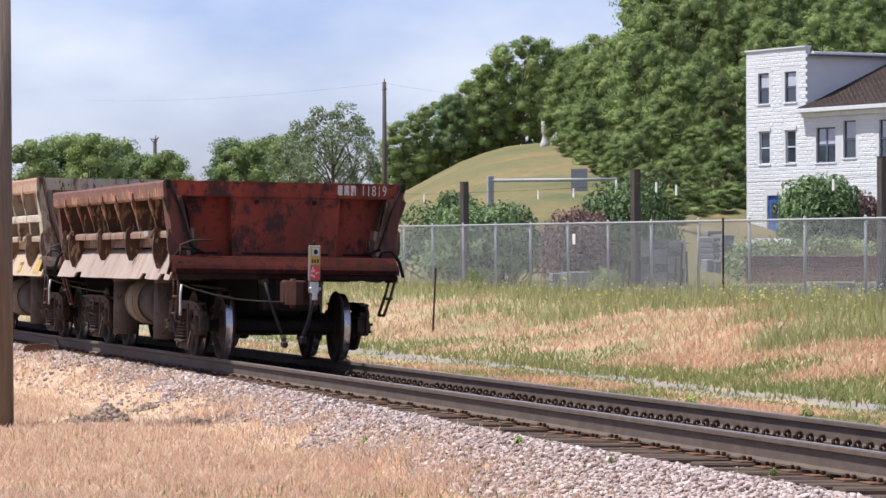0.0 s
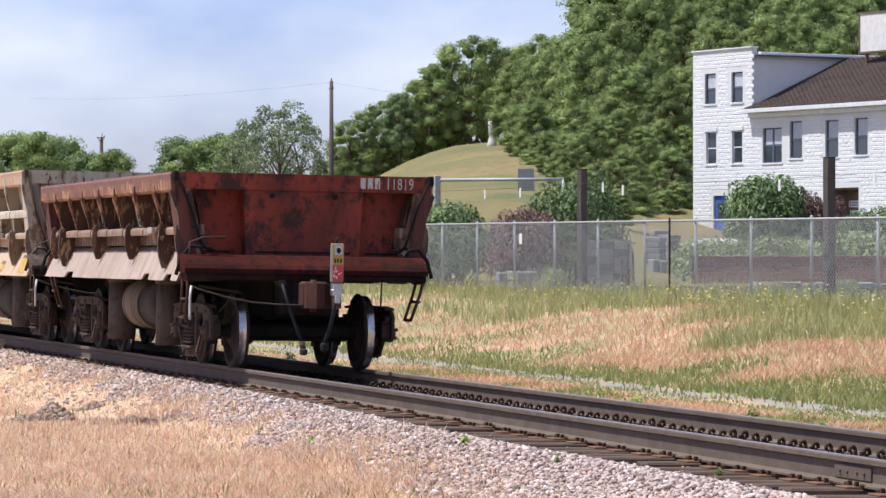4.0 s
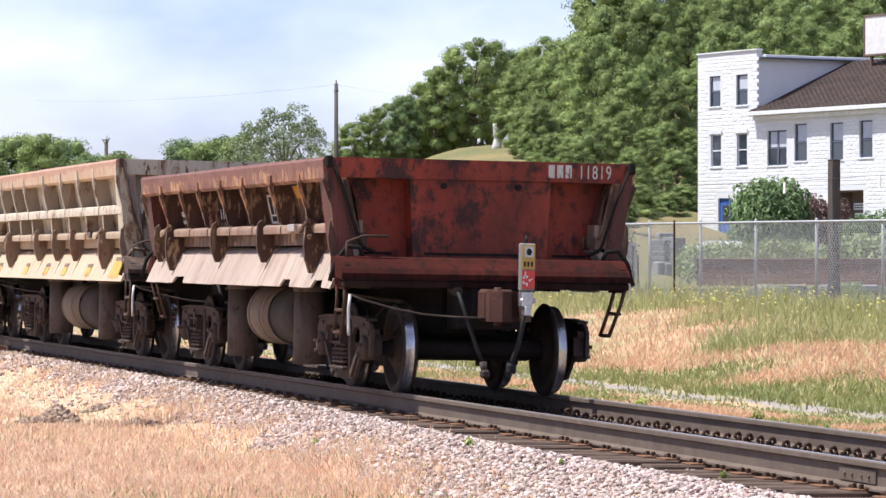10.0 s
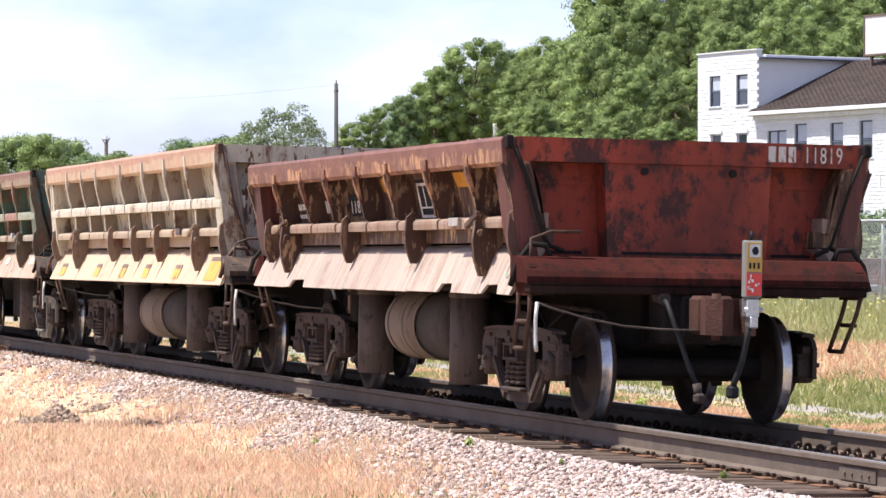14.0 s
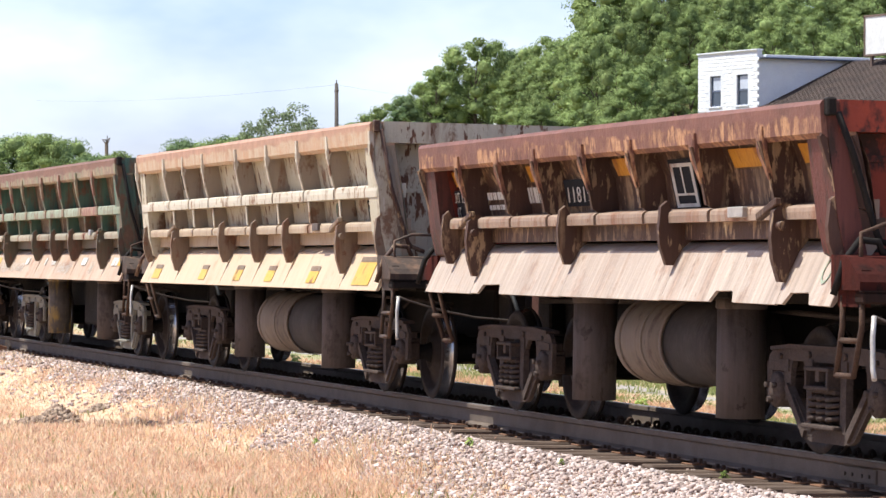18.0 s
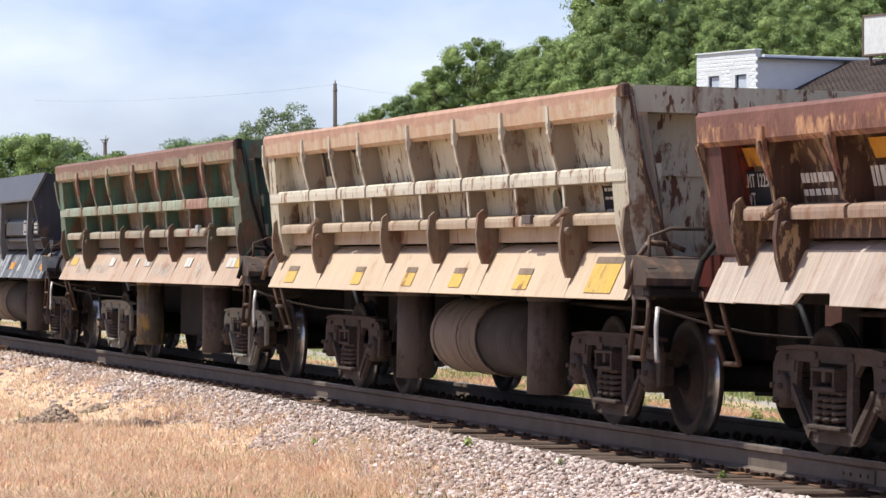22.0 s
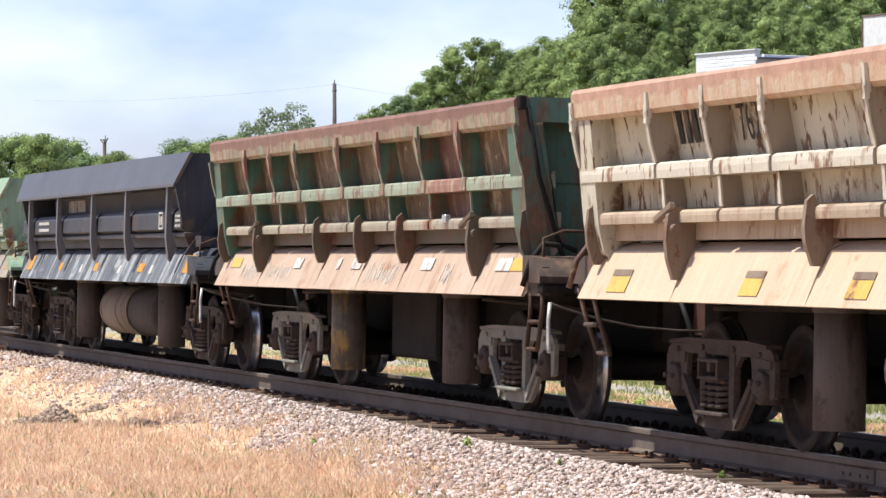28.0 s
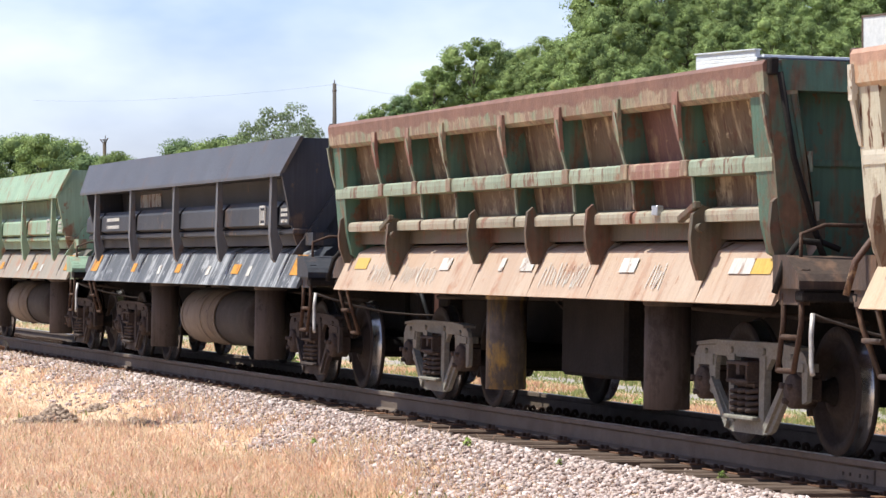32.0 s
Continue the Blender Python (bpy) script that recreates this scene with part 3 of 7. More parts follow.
def bars(car, name, mat, y_at, x0, x1, rows, seed, label):
    """Unreadable lettering as rows of plain bars on a plane; y_at gives the plane at a height."""
    rng = random.Random(seed)
    b = Build()
    for z0, z1 in rows:
        x = x0
        while x < x1 - .02:
            w = min(rng.uniform(.03, .09), x1 - x)
            b.slab((x, y_at(z1), z1), (x + w, y_at(z1), z1), (x + w, y_at(z0), z0), (x, y_at(z0), z0), (0, -.002, 0))
            x += w + rng.uniform(.012, .03)
    part(name, b, mat, car, label, "stuff")


def lettering(name, words, size, mat, parent, m, label, squeeze=1.0, width=None):
    cu = bpy.data.curves.new(name, "FONT")
    cu.body, cu.size, cu.extrude, cu.space_character = words, size, .002, 1.15
    tmp = bpy.data.objects.new(name, cu)
    me = bpy.data.meshes.new_from_object(tmp)
    bpy.data.objects.remove(tmp)
    me.materials.append(mat)
    if width:
        squeeze = width / max(v.co.x for v in me.vertices)
    me.transform(Matrix.Diagonal((squeeze, 1, 1, 1)))
    ob = part(name, me, None, parent, label)
    ob.matrix_basis = m
    return ob


def fittings(car, h, mats):
    """Coupler, end platform, steps, levers and hoses at both ends."""
    end = mats.get("sill", mats["end"])
    for k in (1, -1):
        m = pose(0, 0, 0, 0, 0, 0 if k > 0 else 180)

        def put(name, b, mat, label=""):
            part(name, b, mat, car, label).matrix_basis = m
        e = h + .10
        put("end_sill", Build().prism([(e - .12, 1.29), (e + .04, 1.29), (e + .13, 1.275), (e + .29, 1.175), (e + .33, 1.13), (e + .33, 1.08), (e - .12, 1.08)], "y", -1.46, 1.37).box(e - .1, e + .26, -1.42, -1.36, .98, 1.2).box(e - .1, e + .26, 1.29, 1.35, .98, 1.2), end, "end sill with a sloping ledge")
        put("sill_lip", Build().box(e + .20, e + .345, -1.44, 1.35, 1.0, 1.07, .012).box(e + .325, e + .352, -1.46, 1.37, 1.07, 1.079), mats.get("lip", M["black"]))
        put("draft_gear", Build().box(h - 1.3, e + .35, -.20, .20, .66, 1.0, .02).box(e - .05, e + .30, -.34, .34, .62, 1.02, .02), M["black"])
        cp = Build().box(e + .3, e + .62, -.08, .08, .74, .92, .02)
        cp.box(e + .40, e + .66, -.17, .12, .70, 1.0, .03)
        cp.prism([(e + .60, -.15), (e + .80, -.17), (e + .93, -.08), (e + .90, .02), (e + .80, .0), (e + .80, .10), (e + .93, .16), (e + .86, .22), (e + .66, .18)], "z", .70, .98)
        cp.cyl((e + .84, -.10, .66), (e + .84, -.10, 1.02), .035, n=10)
        put("coupler", cp, M["couplerrust"], "rusty knuckle coupler")
        lv = Build().tube([(e + .40, -1.40, .93), (e + .42, -1.30, .89), (e + .42, -1.0, .81), (e + .42, -.7, .755), (e + .46, -.42, .735), (e + .66, -.12, .73)], .010)
        put("lever_rod", lv, M["truckiron"])
        lv = Build()
        lv.tube([(e + .41, -1.40, .93), (e + .44, -1.42, .80), (e + .45, -1.42, .62), (e + .50, -1.43, .56)], .017)
        put("uncoupling_lever", lv, M["lightsteel"], "bent steel uncoupling lever")
        hs = Build().tube([(e + .30, -.34, .97), (e + .42, -.35, .94), (e + .50, -.33, .82), (e + .54, -.27, .62), (e + .56, -.20, .42), (e + .60, -.16, .30)], .020, 8)
        put("air_hose", hs, M["hose"], "black rubber air hose")
        put("hose_fitting", Build().cyl((e + .60, -.16, .32), (e + .62, -.15, .22), .036, .03).box(e + .58, e + .68, -.19, -.11, .17, .25, .02), M["truckiron"])
        put("angle_cock", Build().cyl((e + .14, -.34, .99), (e + .34, -.34, .97), .05).box(e + .22, e + .33, -.42, -.26, 1.0, 1.04, .01), M["truckiron"])
        for s in (-1, 1):
            st = Build()
            slant, out = (.12, 1.345) if s > 0 else (0, 1.41)
            for dx in (0, .30):
                st.tube([(e - .05 + dx, s * out, 1.05), (e - .05 + dx, s * (out - slant * .4), .86), (e - .14 + dx * .9, s * (out - slant), .56)], .019, 5)
            for z in (.57, .78):
                st.tube([(e - .14 + (z - .56) * .3, s * (out - slant * (.9 - z) / .34), z), (e + .13 + (z - .56) * .4, s * (out - slant * (.9 - z) / .34), z)], .019, 5)
            put("stirrup_step", st, mats["step"], "bent iron stirrup step")
        bs = Build().tube([(e + .1, -1.36, 1.2), (e + .1, -1.36, 1.42), (e + .1, -1.2, 1.48), (e + .1, -.95, 1.48)], .014, 5)
        put("grab_iron", bs, mats["step"])


def dump_car(name, label, p0, p1, zt, trucks, mats, posts, arms, longs, cyl_x, tank=None, tank_z=.605, mid=True, gussets=True, kind="rib", slits=None, far_arms=True):
    """A side dump car; its origin lies on the rails under its middle."""
    c, h = (p0 + p1) / 2, (p1 - p0) / 2
    car = thing(name, label, "railway car", "cars of the train")

    def fx(f):
        return -h + 2 * h * f
    hopper = kind == "hopper"
    for sgn in (-1, 1):
        def put(nm, b, mat, lab=""):
            return part(nm, turned(b, sgn), mat, car, lab)
        if not hopper:
            # door skin, slightly bulged between its posts
            for a, b in zip(posts[:-1], posts[1:]):
                x0, x1 = fx(a), fx(b)
                xm, bul = (x0 + x1) / 2, .03 + .02 * math.sin(31 * a)
                zs = [1.50, 1.85, zt - .12]
                ys = [-1.22, -1.275, -1.385]
                v, f = [], []
                for z, y, k in zip(zs, ys, (0, 1, .2)):
                    v += [(x0, y, z), (xm, y + bul * k, z), (x1, y, z), (x0, y + .04, z), (x1, y + .04, z)]
                for r in (0, 5):
                    f += [(r, r + 1, r + 6, r + 5), (r + 1, r + 2, r + 7, r + 6), (r + 4, r + 3, r + 8, r + 9)]
                put("door_sheet", Build().add(v, f), mats.get("bays", {}).get(posts.index(a), (mats["side"],))[0], mats.get("side_label", ""))
            rim = Build()
            n = 14
            rng = random.Random(len(name) + sgn)
            dents = [rng.uniform(-.012, .012) for _ in range(n + 1)]
            v, f = [], []
            for i in range(n + 1):
                x, o = -h + 2 * h * i / n, dents[i]
                v += [(x, -1.33, zt - .02), (x, -1.40, zt + o * .6), (x, -1.53 + o, zt + o * .6), (x, -1.55 + o, zt - .03), (x, -1.535 + o, zt - .20), (x, -1.50 + o, zt - .23), (x, -1.32, zt - .21)]
            for i in range(n):
                for j in range(7):
                    f.append((i * 7 + j, i * 7 + (j + 1) % 7, i * 7 + 7 + (j + 1) % 7, i * 7 + 7 + j))
            f += [tuple(range(7))[::-1], tuple(range(n * 7, n * 7 + 7))]
            rim.add(v, [q[::-1] for q in f])
            put("top_rim", rim, mats["top"], mats.get("top_label", ""))
            for i, a in enumerate(posts):
                x = min(max(fx(a), -h + .02), h - .02)
                w = .012
                b = Build()
                if mid:
                    front = [(-1.548, zt - .22), (-1.502, 2.05), (-1.466, 1.925)]
                    b.prism(front + [(-1.455, 1.86), (-1.40, 1.80), (-1.385, 1.55), (-1.20, 1.55), (-1.33, zt - .10), (-1.50, zt - .10)], "x", x - w, x + w)
                    segs = (front, [(-1.41, 1.81), (-1.39, 1.61)])
                else:
                    front = [(-1.545, zt - .22), (-1.455, 1.74), (-1.43, 1.62)]
                    b.prism(front + [(-1.40, 1.60), (-1.20, 1.55), (-1.33, zt - .10), (-1.50, zt - .10)], "x", x - w, x + w)
                    segs = (front,)
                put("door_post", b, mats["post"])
                fw = mats.get("flange_w", .022)
                for sg in segs:
                    fl = Build()
                    for (ya, za), (yb, zb_) in zip(sg[:-1], sg[1:]):
                        fl.slab((x - fw, ya, za), (x + fw, ya, za), (x + fw, yb, zb_), (x - fw, yb, zb_), (0, -.014, 0))
                    put("post_flange", fl, mats.get("flange", mats["post"]))
                if not gussets:
                    put("post_head", Build().slab((x - .03, -1.562, zt - .09), (x + .03, -1.562, zt - .09), (x + .03, -1.552, zt - .26), (x - .03, -1.552, zt - .26), (0, .04, 0)).slab((x - .03, -1.552, zt - .26), (x + .03, -1.552, zt - .26), (x + .03, -1.553, zt - .30), (x - .03, -1.553, zt - .30), (0, .03, 0)), mats["flange"])
                elif 0 < i < len(posts) - 1:
                    zs_, ys_ = [q[1] for q in front][::-1], [q[0] - .02 for q in front][::-1]
                    ya, yb = (float(np.interp(zt - q, zs_, ys_)) for q in (.29, .46))
                    g = [(x - .06, -1.556, zt - .13), (x + .06, -1.556, zt - .13), (x + .055, ya, zt - .29), (x + .012, yb, zt - .46), (x - .012, yb, zt - .46), (x - .055, ya, zt - .29)]
                    gb = Build().add(g + [(p, q + .03, r) for p, q, r in g], [tuple(range(6)), tuple(range(11, 5, -1))] + [(k, 6 + k, 6 + (k + 1) % 6, (k + 1) % 6) for k in range(6)])
                    put("gusset", gb, mats.get("dagger", mats["top"]) if i % 3 else mats["top"])
            for zz, on, bmat in ((1.87, mid, mats.get("rail", mats["side"])), (1.555, True, mats.get("low", mats["side"]))):
                if not on:
                    continue
                for a, b in zip(posts[:-1], posts[1:]):
                    x0, x1 = fx(a) + .03, fx(b) - .03
                    yo, up, dn = (-1.47, .055, .055) if zz > 1.7 else (-1.42, .04, .045)
                    put("door_rail", Build().prism([(yo + .27, zz + .075), (yo + .02, zz + up), (yo, zz + up - .015), (yo - .004, zz), (yo, zz - dn), (yo + .27, zz - dn)], "x", x0, x1), mats.get("bays", {}).get(posts.index(a), (0, bmat))[1] if zz > 1.7 else bmat)
        else:
            put("side_door", Build().slab((-h + .3, -1.0, 1.5), (h - .5, -1.0, 1.5), (h - .5, -1.1, zt - .1), (-h + .3, -1.1, zt - .1), (0, .05, 0)), mats["side"])
            ch = Build().slab((-h - .1, -1.40, zt), (h - .22, -1.40, zt), (h - .45, -1.55, zt - .37), (-h + .1, -1.55, zt - .37), (0, .035, -.01))
            ch.slab((-h + .1, -1.55, zt - .365), (h - .45, -1.55, zt - .365), (h - .45, -1.05, zt - .34), (-h + .1, -1.05, zt - .34), (0, 0, -.03))
            put("chute_board", ch, mats["top"])
            put("door_rail", Build().box(-h + .1, h - .4, -1.42, -1.05, 1.50, 1.56, .01), mats["side"])
            ps = [0] + list(posts) + [1]
            for i, (a, b) in enumerate(zip(ps[:-1], ps[1:])):
                put("side_box", Build().prism([(-1.05, 1.56), (-1.38, 1.57), (-1.45, 1.60), (-1.44, 1.77), (-1.38, 1.84), (-1.05, 1.86)], "x", fx(a) + .06, min(fx(b) - .06, h - .45)), mats["box"])
            for a in posts:
                x = fx(a)
                put("door_post", Build().prism([(-1.52, zt - .38), (-1.47, zt - .40), (-1.46, 1.56), (-1.40, 1.38), (-1.47, 1.22), (-1.50, 1.26), (-1.53, 1.50)], "x", x - .05, x + .05), mats["post"])
        # hinge wall and apron
        put("hinge_beam", Build().box(-h + .05, h - .05, -1.30, -1.10, 1.395, 1.52), mats["hinge"])
        cuts = slits or [a for a in arms]
        edges = sorted(set([0.0, 1.0] + [a for a in cuts if .02 < a < .98]))
        for a, b in zip(edges[:-1], edges[1:]):
            x0, x1 = fx(a) + .003, fx(b) - .003
            ap = Build()
            prof = [(-1.10, 1.385), (-1.19, 1.38), (on_apron(1.32), 1.32), (on_apron(1.15), 1.15)]
            zb = [(x0, .975), (x1, .975)]
            if kind == "notch":
                zb = [(x0, .985)]
                for na, nb in ((.030, .070), (.176, .236), (.770, .812), (.916, .958)):
                    if x0 < fx(na) and fx(nb) < x1:
                        zb += [(fx(na) - .03, .985), (fx(na) + .03, 1.055), (fx(nb) - .06, 1.06), (fx(nb) - .03, 1.045), (fx(nb) + .03, .985)]
                zb += [(x1, .98)]
            v, f = [], []
            for i, (x, z) in enumerate(zb):
                gap = .024 * ((i == 0) - (i == len(zb) - 1)) if kind != "notch" else 0
                v += [(x + gap, y, zz) for y, zz in prof] + [(x, on_apron(z), z), (x, on_apron(z) + .02, z - .005), (x, -1.17, 1.34)]
            for i in range(len(zb) - 1):
                for j in range(7):
                    f.append((i * 7 + j, i * 7 + 7 + j, i * 7 + 7 + (j + 1) % 7, i * 7 + (j + 1) % 7))
            f += [tuple(range(7)), tuple(range(7 * len(zb) - 7, 7 * len(zb)))[::-1]]
            ap.add(v, [q[::-1] for q in f])
            put("apron_panel", ap, mats["flap"], mats.get("flap_label", ""))
        for a in arms:
            x = min(max(fx(a), -h + .03), h - .03)
            if a in longs:
                b = Build().prism([(-1.44, 1.62), (-1.50, 1.56), (-1.515, 1.40), (-1.50, 1.26), (-1.455, 1.12), (-1.42, 1.12), (-1.33, 1.30), (-1.24, 1.42), (-1.24, 1.52), (-1.36, 1.60)], "x", x - .03, x + .03)
                b.box(x - .30, x + .05, -1.50, -1.45, 1.585, 1.635, .008, Matrix.Translation((x, 0, 1.6)) @ Matrix.Rotation(radians(-16), 4, "Y") @ Matrix.Translation((-x, 0, -1.6)))
                b.cyl((x - .08, -1.46, 1.47), (x + .10, -1.46, 1.47), .03, n=8)
                put("latch_arm", b, mats["arm"], "long pointed latch arm")
            else:
                b = Build().prism([(-1.43, 1.66), (-1.475, 1.62), (-1.49, 1.46), (-1.48, 1.36), (-1.43, 1.22), (-1.38, 1.22), (-1.31, 1.34), (-1.22, 1.42), (-1.22, 1.54), (-1.40, 1.60)], "x", x - .025, x + .025)
                put("hinge_arm", b, mats["arm"])
    # ends
    for k in (1, -1):
        def pute(nm, b, mat, lab=""):
            part(nm, b, mat, car, lab).matrix_basis = pose(0, 0, 0, 0, 0, 0 if k > 0 else 180)
        zb = 1.225
        if hopper:
            poly = [(-1.38, zt - .01), (-1.53, zt - .38), (-1.40, 1.5), (-1.30, zb), (1.30, zb), (1.40, 1.5), (1.53, zt - .38), (1.38, zt - .01)]
            pute("end_wall", Build().prism(poly, "x", h - .50, h - .44), mats["end"])
            pute("end_arm", Build().prism([(-.55, zt + .12), (-.40, zt + .12), (-1.26, 1.3), (-1.43, 1.3)], "x", h - .42, h - .36), mats["end"])
            pute("end_arm", Build().prism([(.55, zt + .12), (.40, zt + .12), (1.26, 1.3), (1.43, 1.3)], "x", h - .42, h - .36), mats["end"])
        else:
            pute("end_wall", Build().prism([(-1.44, zt - .04), (-1.34, zb), (1.34, zb), (1.44, zt - .04)], "x", h - .33, h - .26), mats["end"])
            pute("end_cap", Build().prism([(-1.43, zt), (-1.43, zt - .19), (1.43, zt - .19), (1.43, zt)], "x", h - .32, h + .01), mats["end"])
            pute("end_panel", Build().prism([(-.70, zt - .192), (-.66, zb + .01), (.66, zb + .01), (.70, zt - .192)], "x", h - .27, h - .015), mats["end"])
            for s in (-1, 1):
                pute("corner_plate", Build().prism([(s * 1.53, zt - .02), (s * 1.435, zt - .02), (s * 1.24, 1.30), (s * 1.24, zb), (s * 1.38, 1.30), (s * 1.43, 1.50)], "x", h - .34, h + .004), mats["corner"])
                pute("door_strut", Build().tube([(h + .05, s * 1.46, zt - .08), (h + .05, s * 1.36, 1.9), (h + .05, s * 1.20, 1.42), (h + .04, s * 1.16, 1.36)], .015 if s > 0 else .022, 6).box(h - .02, h + .06, s * 1.50 - .03, s * 1.50 + .03, zt - .10, zt + .01, .01).tube([(h + .04, s * 1.17, 1.38), (h + .08, s * 1.05, 1.33)], .02, 5), mats["strut"])
                hb = Build().tube([(h + .13, s * 1.18, 1.28), (h + .13, s * 1.22, 1.37), (h + .13, s * 1.34, 1.38), (h + .13, s * 1.44, 1.25), (h + .12, s * 1.50, 1.05)], .024, 6)
                pute("apron_bracket", hb, mats["strut"])
            for s in (-1, 1):
                pute("end_stringer", Build().box(h - .265, h - .235, min(s * .70, s * 1.33), max(s * .70, s * 1.33), 1.86, 1.90), mats["end"])
                pute("bolt", Build().cyl((h - .02, s * .37, 1.97), (h + .01, s * .37, 1.97), .032, n=10), M["black"])
    # inside floor and underframe
    part("tub_floor", Build().box(-h + .52, h - .52, -1.2, 1.2, 1.40, 1.46), M["iron"], car, "rusty steel floor")
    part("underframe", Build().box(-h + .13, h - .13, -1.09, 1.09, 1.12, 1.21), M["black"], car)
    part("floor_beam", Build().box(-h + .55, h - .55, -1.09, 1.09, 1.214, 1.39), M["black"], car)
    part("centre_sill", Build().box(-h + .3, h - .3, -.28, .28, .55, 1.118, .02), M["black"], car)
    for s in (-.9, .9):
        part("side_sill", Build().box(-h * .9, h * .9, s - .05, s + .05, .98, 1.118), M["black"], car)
    for x in cyl_x:
        for s in (-1, 1):
            b = Build().cyl((x, s * .97, .19), (x, s * .97, 1.0), .168, n=24)
            b.lathe([(.168, .93), (.18, .94), (.18, .99), (.168, 1.0)], (x, s * .97, 0), "z", 24)
            part("dump_cylinder", b, mats.get("cyl" if x > 0 else "cyl2", M["cylgrey"]), car, "upright dump cylinder")
        part("cylinder_bracket", Build().box(x - .30, x + .30, -1.18, 1.18, 1.0, 1.12, .01), M["black"], car)
    if tank:
        (ta, tb), r = tank, .315
        k = ta + .55 * (tb - ta)
        for s in (-1, 1):
            b = Build().lathe([(0, ta - .06), (.18, ta - .045), (.28, ta), (r, ta + .09), (r, k), (.2, k + .02)], (0, s * .84, tank_z), "x", 32)
            tk = part("air_tank", b, mats.get("tank", M["tank"]), car, "dusty air reservoir drum")
            # the drum's other half, in a much darker colour
            part("tank_body", Build().lathe([(.2, k), (r - .012, k + .01), (r - .012, tb - .09), (.28, tb), (.18, tb + .045), (0, tb + .06)], (0, s * .84, tank_z), "x", 32), M["darkcyl"], tk, "near-black drum half")
            for xx in (ta + .20, ta + .34 * (tb - ta), k):
                part("tank_band", Build().lathe([(r + .002, -.018), (r + .010, -.018), (r + .010, .018), (r + .002, .018)], (xx, s * .84, tank_z), "x", 32), mats.get("tank", M["tank"]), tk)
            for xx in (ta + .12, tb - .2):
                part("tank_strap", Build().box(xx, xx + .05, s * .84 - .03, s * .84 + .03, tank_z + .29, 1.02), M["black"], tk)
    else:
        part("equipment_box", Build().box(-.9, .7, -.75, .6, .34, 1.1, .03), M["black"], car)
    pp = Build().tube([(-h + .6, -.62, .92), (-1.2, -.60, .95), (0, -.55, .80), (1.0, -.6, .93), (h - .5, -.62, .86)], .02, 6).tube([(-2.4, -.35, .95), (-1.0, -.45, .62), (1.6, -.38, .55), (2.6, -.3, .9)], .014, 5)
    part("brake_pipe", pp, M["truckiron"], car)
    for tp in trucks:
        add_truck(car, c - tp, mats.get("truck"))
    fittings(car, h, mats)
    CARS.append((car, c))
    return car, c, h, fx


CARS = []
POSTS = [0, .15, .25, .345, .495, .625, .745, .855, 1]
ARMS = [.02, .18, .40, .54, .67, .875, 1.0]


def skin_y(z, zt=2.49):
    """y of the near door's sheet at the height z."""
    return float(np.interp(z, (1.50, 1.85, zt - .12), (-1.22, -1.275, -1.385)))


